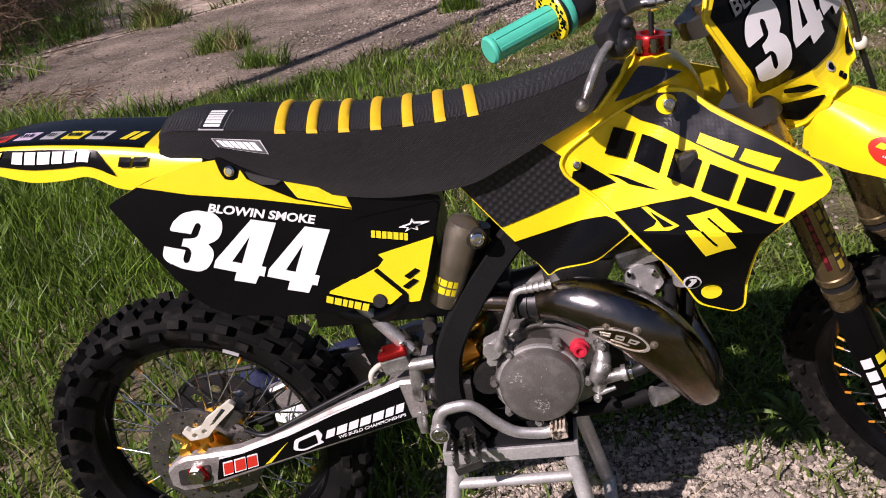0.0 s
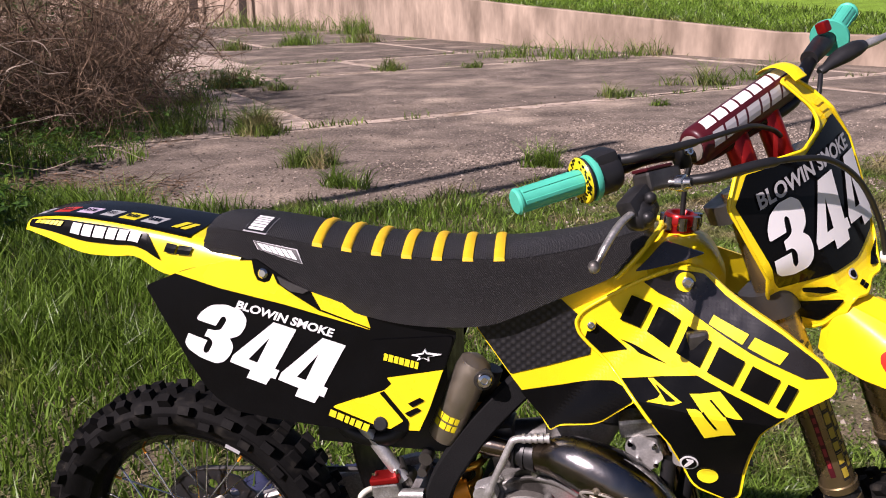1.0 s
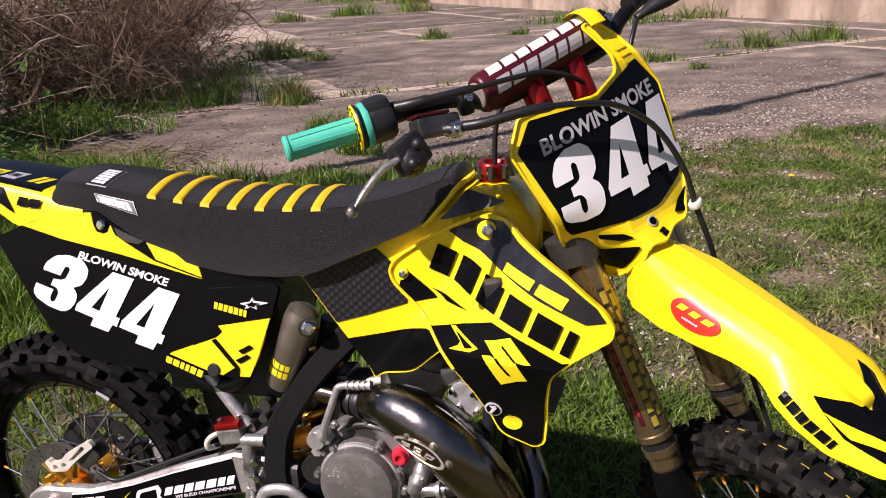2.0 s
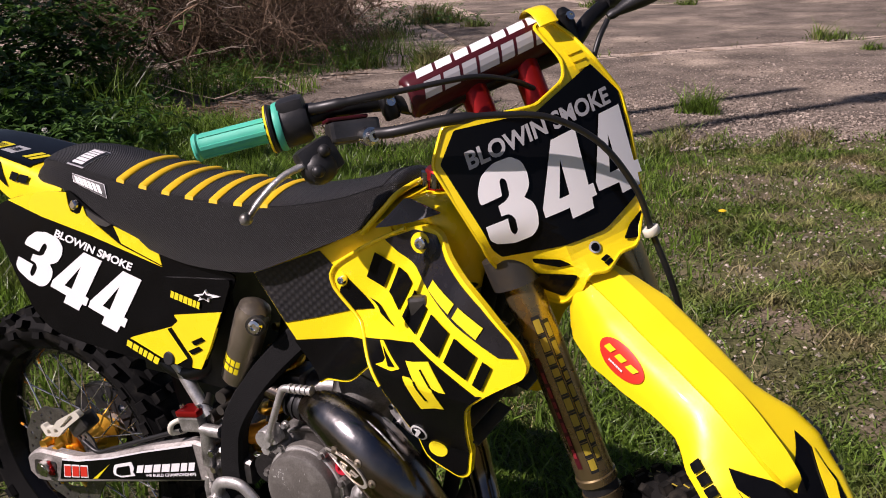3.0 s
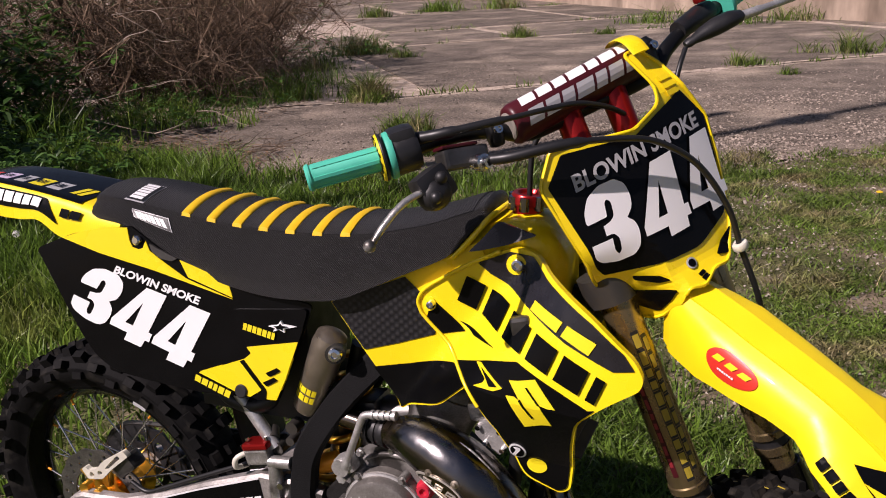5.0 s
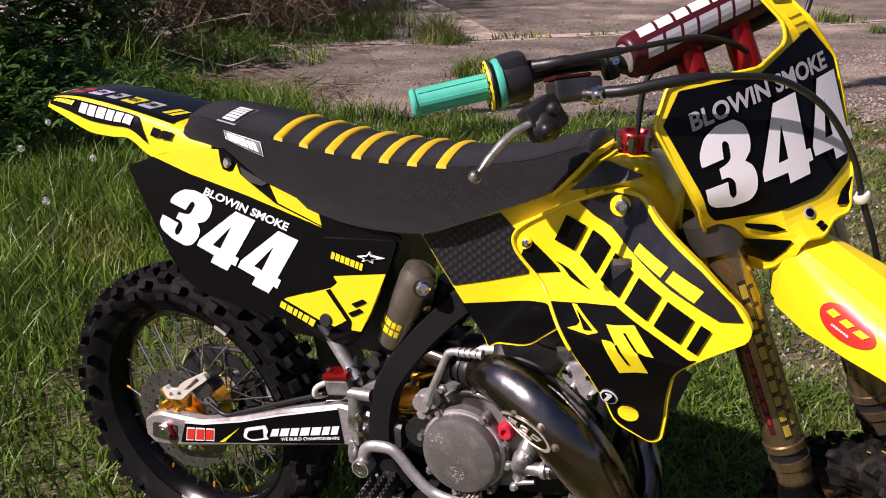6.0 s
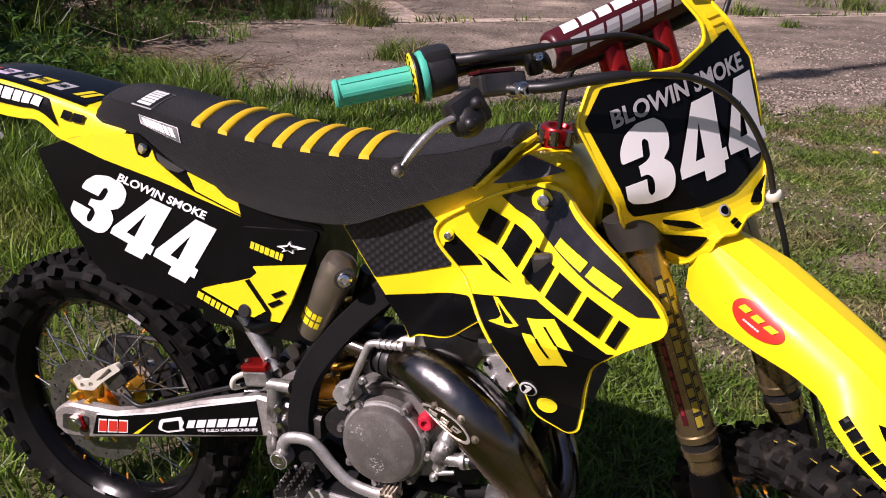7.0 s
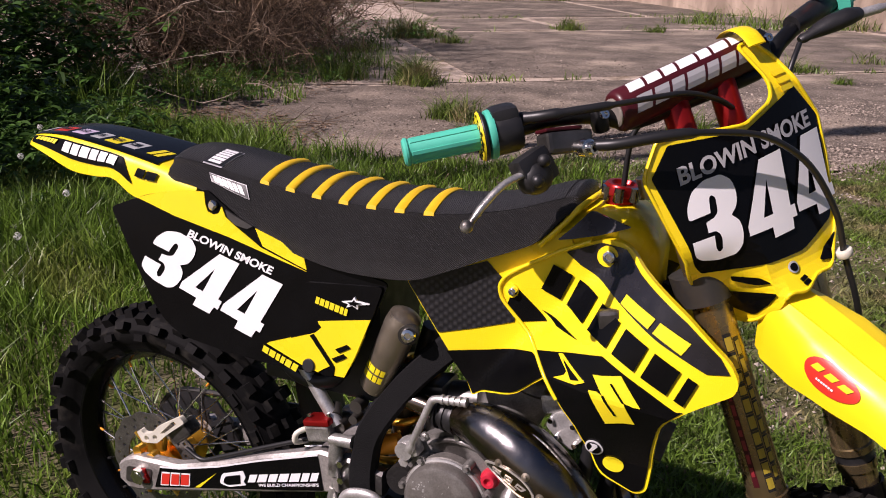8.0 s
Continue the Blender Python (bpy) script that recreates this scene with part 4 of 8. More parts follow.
def crumpled(name, cx, cy, rx, ry, high, mat, label, seed):
    bm, fold = bmesh.new(), random.Random(seed)
    a1, a2, a3 = (fold.uniform(0, 6) for _ in range(3))
    rows = []
    for i in range(19):
        row = []
        for j in range(19):
            u, v = i / 9 - 1, j / 9 - 1
            hump = max(0.0, 1 - (u * u + v * v) ** 0.8) ** 0.5
            z = 0.02 + high * hump * (0.7 + 0.3 * math.sin(6 * u + a1 + 2 * math.sin(3 * v + a2)) * math.cos(5 * v + a3))
            row.append(bm.verts.new((cx + rx * u * (1 + 0.12 * math.sin(5 * v + a2)), cy + ry * v * (1 + 0.12 * math.sin(4 * u + a1)), z)))
        rows.append(row)
    for p, q in zip(rows, rows[1:]):
        for j in range(18):
            bm.faces.new((p[j], p[j + 1], q[j + 1], q[j]))
    return tagged(part(name, bm, mat, smooth=50), label, "cloth")


crumpled("cloth", 0.09, 0.80, 0.15, 0.11, 0.06, BLUE_CLOTH, "crumpled blue cloth in the grass behind the bike", 3)
crumpled("cloth", -0.20, 0.68, 0.10, 0.08, 0.08, BLUE_CLOTH, "small fold of blue cloth behind the wheel", 5)
crumpled("cloth", -0.05, 0.60, 0.08, 0.09, 0.07, WHITE_CLOTH, "crumpled white cloth in the grass behind the wheel", 4)
# Posts along the wall, and the two poles behind the camera whose shadows cross the yard.
for x, y, h, w in ((-17.0, 37.5, 2.6, 0.32), (-22.5, 43.5, 3.0, 0.4)):
    bm = bmesh.new()
    box(bm, pose(x, y, h / 2, 0, 2, 20), (w, w, h), 0.03)
    tagged(part("post", bm, POST), "dark old wooden post before the wall", "post", "posts along the wall")
for x, y, h, knob_at in ((-4.87, -0.10, 8.05, None), (-5.45, -1.95, 13.5, 9.85)):
    pole = thing("utility_pole", (x, y, 0), "weathered wooden utility pole beside the yard", "pole", "poles beside the yard")
    bm = bmesh.new()
    sweep(bm, [(x, y, -0.1), (x, y, h)], [0.10, 0.065], 14)
    part("pole_shaft", bm, POST, pole, smooth=60)
    if knob_at:
        bm = bmesh.new()
        rod(bm, (x, y, knob_at - 0.16), (x, y, knob_at + 0.16), 0.17, sides=14)
        part("pole_box", bm, DARK_STEEL, pole, smooth=60)

# ---- the dirt bike: body ----
bike = thing("dirt_bike", (0.6, 0, 0.36), "yellow and black two-stroke dirt bike raised on a metal stand", "motorcycle")
SKIN = 0.002  # how far a print lies above its panel


def mirrored(bm):
    bmesh.ops.scale(bm, vec=(1, -1, 1), verts=bm.verts)
    return bm


def profile(table):
    """A smooth function through rows of (x, value)."""
    xs, vs = zip(*table)
    dense = spline(list(zip(xs, vs)), 8)
    dx, dv = [p[0] for p in dense], [p[1] for p in dense]
    return lambda x: float(np.interp(x, dx, dv))


# Side panel with the race number.
def on_panel(x, z, d=0.0):
    return (x, -0.338 + 0.1386 * x + 0.1965 * z + d, z)


PANEL = rounded([(0.026, 0.957, 0.01), (0.105, 0.822, 0.03), (0.142, 0.768, 0.03), (0.185, 0.738, 0.03), (0.26, 0.724, 0.02), (0.36, 0.71, 0.02), (0.512, 0.706, 0.008),
                 (0.553, 0.815, 0.02), (0.574, 0.877, 0.012), (0.43, 0.907, 0.02), (0.351, 0.927, 0.02), (0.275, 0.967, 0.02), (0.222, 1.003, 0.006), (0.1, 0.986, 0.02)], 0.01)
panel = part("side_panel", sheet(bmesh.new(), [PANEL], on_panel, 0.004), BLACK, bike, "gloss black number panel with yellow upper stripe")
part("side_panel", mirrored(sheet(bmesh.new(), [PANEL], on_panel, 0.004)), BLACK, bike)


def panel_print(name, outline, mat, radius=0.002, lift=SKIN, label=""):
    return part(name, sheet(bmesh.new(), [rounded(outline, radius, 3)], lambda u, v, d: on_panel(u, v, d - lift), lift * 0.8), mat, panel, label)


def panel_text(name, text, quad, mat, bold, lift=SKIN):
    m = four(*quad)
    return part(name, print_text(bmesh.new(), text, lambda s, t: on_panel(*m(s, t), -lift), bold), mat, panel)


def panel_word(name, count, quad, mat, seed=1, lift=SKIN):
    m = four(*quad)
    return part(name, print_quads(bmesh.new(), bars(count, 0.2, seed), lambda s, t: on_panel(*m(s, t), -lift), 2), mat, panel)


panel_print("stripe", [(0.081, 0.979), (0.125, 0.991), (0.173, 1.0), (0.217, 1.0), (0.221, 0.979), (0.227, 0.966), (0.239, 0.962), (0.248, 0.965), (0.254, 0.978), (0.262, 0.960), (0.282, 0.946), (0.335, 0.913), (0.424, 0.881), (0.273, 0.925), (0.160, 0.953)], YELLOW, 0.001)
panel_print("stripe_end", [(0.321, 0.946), (0.366, 0.930), (0.414, 0.914), (0.424, 0.884), (0.338, 0.916)], YELLOW, 0.001)
panel_print("slot", [(0.262, 0.974), (0.285, 0.963), (0.318, 0.949), (0.307, 0.944), (0.285, 0.948), (0.268, 0.960)], DARK_STEEL, 0.002, 2.2 * SKIN)
digits("344", [[(0.086, 0.845), (0.167, 0.817), (0.220, 0.908), (0.139, 0.936)], [(0.168, 0.811), (0.2505, 0.782), (0.3045, 0.878), (0.222, 0.907)], [(0.2535, 0.7795), (0.336, 0.7505), (0.3905, 0.851), (0.308, 0.880)]],
       lambda a, b: on_panel(a, b, -SKIN), WHITE, panel)
panel_text("lettering", "BLOWIN SMOKE", [(0.187, 0.9185), (0.357, 0.868), (0.363, 0.882), (0.194, 0.932)], WHITE, 0.035)
bm = bmesh.new()
turned(bm, [(0.0, 0.006), (0.006, 0.006), (0.009, 0.003), (0.009, -0.004)], axis_along(on_panel(0.238, 0.979, -0.004), (0, -1, 0.2)), 20)
part("panel_bolt", bm, CHROME, panel, smooth=40)
# The cover of the air box, proud of the panel, with its yellow flash.
COVER_LIFT = 0.007
part("air_box_cover", sheet(bmesh.new(), [rounded([(0.42, 0.865, 0.014), (0.568, 0.872, 0.01), (0.552, 0.815), (0.512, 0.7075, 0.006), (0.47, 0.708), (0.405, 0.752, 0.012)], 0.008)],
                            lambda u, v, d: on_panel(u, v, d - COVER_LIFT), 0.006), BLACK, panel)
panel_print("flash", [(0.362, 0.750), (0.451, 0.780), (0.463, 0.791), (0.455, 0.801), (0.551, 0.815), (0.528, 0.747), (0.512, 0.7105), (0.494, 0.711), (0.484, 0.727), (0.462, 0.713), (0.43, 0.722)], YELLOW, 0.001, COVER_LIFT + SKIN)
panel_print("flash_seam", [(0.443, 0.776), (0.450, 0.779), (0.494, 0.727, 0.004), (0.492, 0.710), (0.485, 0.710), (0.487, 0.725, 0.004)], BLACK, 0.001, COVER_LIFT + 2 * SKIN)
bm = bmesh.new()
turned(bm, [(0.0, 0.002), (0.011, 0.002), (0.013, 0.0)], axis_along(on_panel(0.444, 0.722, -COVER_LIFT - SKIN), (0, -1, 0.2)), 20)
part("grommet", bm, BLACK_PLASTIC, panel, smooth=40)
panel_word("word", 6, [(0.354, 0.737), (0.423, 0.708), (0.428, 0.720), (0.357, 0.748)], YELLOW_WORD, 2, lift=COVER_LIFT + 2 * SKIN)
panel_word("word", 7, [(0.448, 0.833), (0.509, 0.817), (0.511, 0.829), (0.450, 0.845)], YELLOW_WORD, 3, lift=COVER_LIFT + 2 * SKIN)
panel_print("star", [(0.497, 0.841), (0.515, 0.844), (0.520, 0.852), (0.524, 0.845), (0.548, 0.842), (0.527, 0.838), (0.528, 0.831), (0.518, 0.836), (0.506, 0.832), (0.510, 0.838)], WHITE, 0.0005, COVER_LIFT + 2 * SKIN)
panel_print("star_core", [(0.508, 0.8415), (0.517, 0.8430), (0.520, 0.847), (0.5225, 0.8435), (0.534, 0.842), (0.524, 0.8395), (0.5245, 0.8355), (0.518, 0.8385), (0.512, 0.837), (0.514, 0.8395)], BLACK, 0.0004, COVER_LIFT + 3 * SKIN)
for dz in (0.0, -0.017):
    panel_print("emblem", [(0.492 + 0.3 * dz, 0.758 + dz), (0.512 + 0.3 * dz, 0.768 + dz), (0.520 + 0.3 * dz, 0.763 + dz), (0.500 + 0.3 * dz, 0.752 + dz)], BLACK, 0.0008, COVER_LIFT + 2 * SKIN)

# Seat.
SEAT_TOP = profile([(0.085, 1.036), (0.13, 1.046), (0.2, 1.042), (0.314, 1.026), (0.432, 1.012), (0.541, 1.007), (0.655, 1.010), (0.72, 1.019), (0.794, 1.035), (0.85, 1.054), (0.893, 1.066)])
SEAT_LOW = profile([(0.085, 1.012), (0.13, 1.007), (0.2, 1.0), (0.282, 0.955), (0.355, 0.924), (0.427, 0.903), (0.509, 0.892), (0.619, 0.897), (0.687, 0.922), (0.752, 0.952), (0.824, 0.984), (0.849, 1.004), (0.872, 1.032), (0.893, 1.05)])
SEAT_WIDE = profile([(0.085, 0.052), (0.13, 0.066), (0.2, 0.076), (0.314, 0.080), (0.5, 0.080), (0.655, 0.079), (0.75, 0.074), (0.85, 0.064), (0.893, 0.046)])


def seat_at(x, s, lift=0.0):
    """The seat's skin at x: s from -1 (lower edge on the near side) over 0 (the crown) to 1."""
    w, top, low = SEAT_WIDE(x), SEAT_TOP(x), SEAT_LOW(x)
    side, a = (-1 if s < 0 else 1), abs(s)
    if a < 0.45:
        q = a / 0.45
        y, z = w * q * 0.93, top + 0.010 * (1 - q**2)
        normal = Vector((0, side * 0.2 * q, 1))
    elif a < 0.58:
        q = (a - 0.45) / 0.13 * math.pi / 2
        y, z = w * 0.93 + (0.006 + 0.07 * w) * math.sin(q), top - 0.011 * (1 - math.cos(q))
        normal = Vector((0, side * math.sin(q), math.cos(q)))
    else:
        q = (a - 0.58) / 0.42
        y, z = w + 0.006 + 0.02 * math.sin(q * 1.7), (top - 0.011) * (1 - q) + low * q
        normal = Vector((0, side, 0.25))
    return Vector((x, side * y, z)) + normal.normalized() * lift


bm = bmesh.new()
steps = [-1, -0.9, -0.8, -0.7, -0.62, -0.58, -0.53, -0.49, -0.45, -0.3, -0.15]
steps = steps + [0.0] + [-s for s in reversed(steps)]
nose = []
for grow, ahead in ((0.93, 0.008), (0.8, 0.015), (0.55, 0.021), (0.2, 0.024)):
    mid = 0.5 * (seat_at(0.872, 0.0) + Vector((0.872, 0, SEAT_LOW(0.872))))
    nose.append([mid + (seat_at(0.872, s) - mid) * grow + Vector((ahead, 0, 0.004 * grow)) for s in steps])
rings(bm, [[seat_at(x, s) for s in steps] for x in np.linspace(0.112, 0.872, 70)] + nose)
seat = part("seat", bm, SEAT_SIDE, bike, "black gripper seat with yellow ribs", 50)
bm = bmesh.new()
grid = [[bm.verts.new(seat_at(x, s, 0.0012)) for s in np.linspace(-0.5, 0.5, 15)] for x in np.linspace(0.124, 0.866, 70)]
for a, b in zip(grid, grid[1:]):
    for k in range(14):
        bm.faces.new((a[k], a[k + 1], b[k + 1], b[k]))
part("seat_cover_top", bm, SEAT_VINYL, seat, smooth=60)
for n in range(7):
    bm = bmesh.new()
    mid = 0.327 + 0.0532 * n
    loops = []
    for s in np.linspace(-0.525, 0.525, 33):
        end = min(1.0, (0.525 - abs(s)) / 0.03 + 0.12)
        x = mid - 0.02 * (s + 0.5)
        loops.append([seat_at(x + dx, s, h * end) for dx, h in ((-0.0098, -0.001), (-0.0088, 0.003), (-0.004, 0.005), (0.004, 0.005), (0.0088, 0.003), (0.0098, -0.001))])
    rings(bm, loops)
    part("rib", bm, RIB, seat, "yellow rib" if n == 0 else "", 50)
for name, (x0, x1, s0, s1), mat in (("seat_tag", (0.222, 0.305, -0.72, -0.595), GREY_WORD), ("seat_tag", (0.188, 0.232, -0.5, -0.05), GREY_WORD)):
    for lift, inset, m in ((0.0025, 0.0, mat), (0.0036, 0.045, BLACK_PLASTIC)):
        bm = bmesh.new()
        grid = [[bm.verts.new(seat_at(x0 + (x1 - x0) * (inset * 0.6 + (1 - 1.2 * inset) * i / 8) - (0.012 * (j / 6) if s1 < -0.55 else 0), s0 + (s1 - s0) * (inset + (1 - 2 * inset) * j / 6), lift)) for j in range(7)] for i in range(9)]
        for a, b in zip(grid, grid[1:]):
            for k in range(6):
                bm.faces.new((a[k], a[k + 1], b[k + 1], b[k]))
        tag = part(name, bm, m, seat)
    bm = bmesh.new()
    if s1 < -0.55:
        print_quads(bm, bars(6, 0.2, 5), lambda s, t: seat_at(x0 + (x1 - x0) * (0.1 + 0.8 * s) - 0.012 * t, s0 + (s1 - s0) * (0.2 + 0.6 * t), 0.0044), 2)
    else:
        print_quads(bm, bars(6, 0.2, 6), lambda s, t: seat_at(x1 - (x1 - x0) * (0.18 + 0.64 * (1 - t)), s0 + (s1 - s0) * (0.08 + 0.84 * s), 0.0044), 2)
    part("word", bm, WHITE, seat)

# Rear fender.
TAIL_TOP = profile([(-0.275, 1.034), (-0.25, 1.050), (-0.18, 1.058), (-0.1, 1.054), (0.0, 1.042), (0.08, 1.030), (0.19, 1.010)])
TAIL_WIDE = profile([(-0.275, 0.034), (-0.262, 0.050), (-0.22, 0.061), (-0.1, 0.073), (0.0, 0.080), (0.08, 0.087), (0.19, 0.094)])
TAIL_SKIRT = profile([(-0.275, 0.010), (-0.22, 0.034), (-0.14, 0.062), (-0.07, 0.060), (-0.02, 0.052), (0.03, 0.072), (0.08, 0.066), (0.19, 0.022)])


def tail_at(x, s, lift=0.0):
    """The rear fender's skin: s from -1 (lower edge, near side) to 1."""
    w, top, side, a = TAIL_WIDE(x), TAIL_TOP(x), (-1 if s < 0 else 1), abs(s)
    if a < 0.55:
        q = a / 0.55
        return Vector((x, side * q * w * 0.9, top + 0.002 * (1 - q**2) + lift))
    q = (a - 0.55) / 0.45
    return Vector((x, side * (w * (0.9 + 0.1 * min(1, q * 2.2)) + 0.012 * q + lift), top - TAIL_SKIRT(x) * q**1.15 + lift * 0.4))


def tail_sheet(x0, x1, s0, s1, lift, thick, nx=40, ns=24):
    """A patch of the fender; s0 and s1 may be functions of x."""
    bm = bmesh.new()
    at = lambda v, x: v(x) if callable(v) else v  # noqa: E731
    xs = np.linspace(x0, x1, nx)
    rows = [[[bm.verts.new(tail_at(x, at(s0, x) + (at(s1, x) - at(s0, x)) * k / ns, l)) for k in range(ns + 1)] for x in xs] for l in ((lift, lift - thick) if thick else (lift,))]
    top = rows[0]
    for a, b in zip(top, top[1:]):
        for k in range(ns):
            bm.faces.new((a[k], a[k + 1], b[k + 1], b[k]))
    if thick:
        low = rows[1]
        for a, b in zip(low, low[1:]):
            for k in range(ns):
                bm.faces.new((a[k], b[k], b[k + 1], a[k + 1]))
        rim = [top[0], low[0]], [top[-1], low[-1]], [[r[0] for r in top], [r[0] for r in low]], [[r[-1] for r in top], [r[-1] for r in low]]
        for a, b in rim:
            for k in range(len(a) - 1):
                bm.faces.new((a[k], a[k + 1], b[k + 1], b[k]))
    return bm


fender = part("rear_fender", tail_sheet(-0.275, 0.19, -1, 1, 0, 0.004), YELLOW, bike, "yellow rear fender with black printed top", 60)
part("top_print", tail_sheet(-0.258, 0.086, lambda x: -0.56, lambda x: 0.56, SKIN, 0), BLACK, fender, smooth=60)
for sgn in (-1, 1):
    part("side_print", tail_sheet(-0.252, 0.002, lambda x: sgn * 0.63, lambda x: sgn * 0.86, SKIN, 0, 30, 8), BLACK, fender, smooth=60)
    part("side_print", tail_sheet(0.002, 0.030, lambda x: sgn * (0.63 + 0.25 * (x - 0.002) / 0.028), lambda x: sgn * (0.86 + 0.022 * (x - 0.002) / 0.028), SKIN, 0, 8, 4), BLACK, fender, smooth=60)


def tail_word(name, count, x0, x1, s0, s1, mat, seed, slant=0.006):
    q = bars(count, 0.16, seed)
    return part(name, print_quads(bmesh.new(), q, lambda s, t: tail_at(x0 + (x1 - x0) * s + slant * t, s0 + (s1 - s0) * t, 2.2 * SKIN), 2), mat, fender)


tail_word("word", 6, -0.160, -0.012, -0.80, -0.655, WHITE, 11)
tail_word("word", 6, -0.238, -0.178, -0.74, -0.66, YELLOW_WORD, 12)
tail_word("word", 2, 0.036, 0.092, -0.78, -0.68, BLACK, 13)
for x, mat, ink, w in ((-0.240, GREY_WORD, BLACK, 0.018), (-0.195, RED_VINYL, BLACK, 0.036), (-0.145, LILAC, BLACK, 0.034), (-0.098, GREY_WORD, BLACK, 0.026), (-0.055, YELLOW_WORD, BLACK, 0.034), (-0.010, GREY_WORD, BLACK, 0.034)):
    plan = rounded([(x - w / 2, 1.0), (x - w / 2 + 0.008, 4.0), (x + w / 2 + 0.008, 4.0), (x + w / 2, 1.0)], 0.006, 3)
    bm = bmesh.new()
    sheet(bm, [plan], lambda u, v, d: tail_at(u, (v - 5) / 10, 1.2 * SKIN - d), 0.0008, 0.05)
    part("sponsor_patch", bm, mat, fender)
    part("word", print_quads(bmesh.new(), bars(4, 0.35, int(x * 1000) % 97), lambda s, t: tail_at(x - w / 2 + 0.008 + (w - 0.010) * s, -0.32 + 0.13 * t, 2 * SKIN), 2), ink, fender)
for dx in (0.0, 0.017):
    part("emblem", print_quads(bmesh.new(), [[(0, 0), (0.5, 0), (1, 1), (0.5, 1)]], lambda s, t: tail_at(0.036 + dx + 0.024 * s, -0.40 + 0.28 * t, 1.5 * SKIN), 3), YELLOW_WORD, fender)

# Radiator shroud: flat beside the tank, flaring out to the front.
def on_shroud(x, z, d=0.0):
    p = (x - 0.80) - 0.9 * (z - 0.80)
    p = 0.5 * (p + math.hypot(p, 0.018))
    low = min(1.0, max(0.52, 1 - (0.8 - z) * 4.2))
    return (x, -0.075 - 0.131 * (1 - math.exp(-p / 0.13)) * low + d, z)


REAR = rounded([(0.602, 0.886, 0.006), (0.665, 0.795, 0.0), (0.731, 0.704, 0.006), (0.748, 0.717, 0.02), (0.815, 0.737, 0.025), (0.848, 0.768, 0.02), (0.885, 0.80), (0.90, 0.96), (0.88, 1.012, 0.01), (0.82, 0.982), (0.747, 0.945, 0.02)], 0.004)
FRONT = rounded([(0.776, 0.90, 0.02), (0.783, 0.926, 0.02), (0.868, 0.981, 0.03), (0.94, 1.011, 0.02), (0.976, 1.008, 0.02), (1.008, 0.985), (1.085, 0.945, 0.02), (1.15, 0.897, 0.02), (1.163, 0.873, 0.012),
                 (1.158, 0.856, 0.012), (1.103, 0.819, 0.02), (1.065, 0.787, 0.025), (1.054, 0.73, 0.02), (1.045, 0.645, 0.012), (1.028, 0.636, 0.012), (0.97, 0.655, 0.015), (0.928, 0.735), (0.868, 0.804), (0.792, 0.872, 0.02)], 0.008)
FRONT_LIFT = 0.012
shroud = part("radiator_shroud", sheet(bmesh.new(), [REAR], on_shroud, 0.004, 0.006), YELLOW, bike, "yellow radiator shroud with black graphics")
part("shroud_front", sheet(bmesh.new(), [FRONT], lambda u, v, d: on_shroud(u, v, d - FRONT_LIFT), 0.012, 0.006), YELLOW, shroud)
for outline, lift in ((REAR, 0.0), (FRONT, FRONT_LIFT)):
    part("radiator_shroud", mirrored(sheet(bmesh.new(), [outline], lambda u, v, d: on_shroud(u, v, d - lift), 0.006, 0.03)), YELLOW, bike)


def shroud_print(name, outline, mat, lift, radius=0.002, holes=()):
    return part(name, sheet(bmesh.new(), [rounded(outline, radius, 3), *holes], lambda u, v, d: on_shroud(u, v, d - lift), 0.0012, 0.006), mat, shroud)


shroud_print("graphic", [(0.606, 0.884), (0.663, 0.802), (0.727, 0.822), (0.798, 0.847), (0.80, 0.885), (0.776, 0.917), (0.748, 0.9425)], CARBON, SKIN)
shroud_print("graphic", [(0.679, 0.772), (0.752, 0.789), (0.838, 0.813), (0.872, 0.806), (0.868, 0.79), (0.848, 0.772, 0.02), (0.815, 0.741, 0.025), (0.748, 0.7215, 0.02), (0.732, 0.7085)], BLACK, 1.4 * SKIN)
UP = FRONT_LIFT + SKIN
shroud_print("graphic", [(0.882, 0.982), (0.936, 1.0045), (0.974, 1.001), (1.006, 0.978), (1.085, 0.938), (1.135, 0.904), (1.15, 0.884), (1.119, 0.8775), (1.045, 0.903), (0.978, 0.934), (0.905, 0.965)], SHEEN_BLACK, UP)
shroud_print("graphic", [(0.848, 0.8235), (0.915, 0.845), (0.967, 0.858), (1.041, 0.831), (1.084, 0.813), (1.094, 0.8155), (1.062, 0.787, 0.025), (1.049, 0.73, 0.02), (1.040, 0.648, 0.012), (1.026, 0.640, 0.01), (0.972, 0.659, 0.015), (0.931, 0.736), (0.871, 0.8045)], BLACK, UP)
shroud_print("graphic", [(0.800, 0.914), (0.859, 0.867), (0.813, 0.855), (0.790, 0.882)], BLACK, UP, 0.001)
shroud_print("graphic", [(0.848, 0.882), (0.921, 0.8645), (0.878, 0.867)], BLACK, UP + 0.3 * SKIN, 0.0005)
shroud_print("flash", [(0.893, 0.8375), (0.902, 0.8395), (0.946, 0.815), (0.930, 0.807), (0.892, 0.804), (0.909, 0.813), (0.913, 0.820)], YELLOW, UP + SKIN, 0.001)
shroud_print("flash", [(0.904, 0.834), (0.936, 0.8155), (0.922, 0.812), (0.916, 0.820)], BLACK, UP + 2 * SKIN, 0.001)
bm = bmesh.new()
sweep(bm, [on_shroud(*p, -UP) for p in spline([(0.92, 1.004), (0.868, 0.979), (0.80, 0.938), (0.779, 0.917), (0.777, 0.898), (0.794, 0.873), (0.868, 0.805), (0.90, 0.77)], 6)], 0.0032, 8)
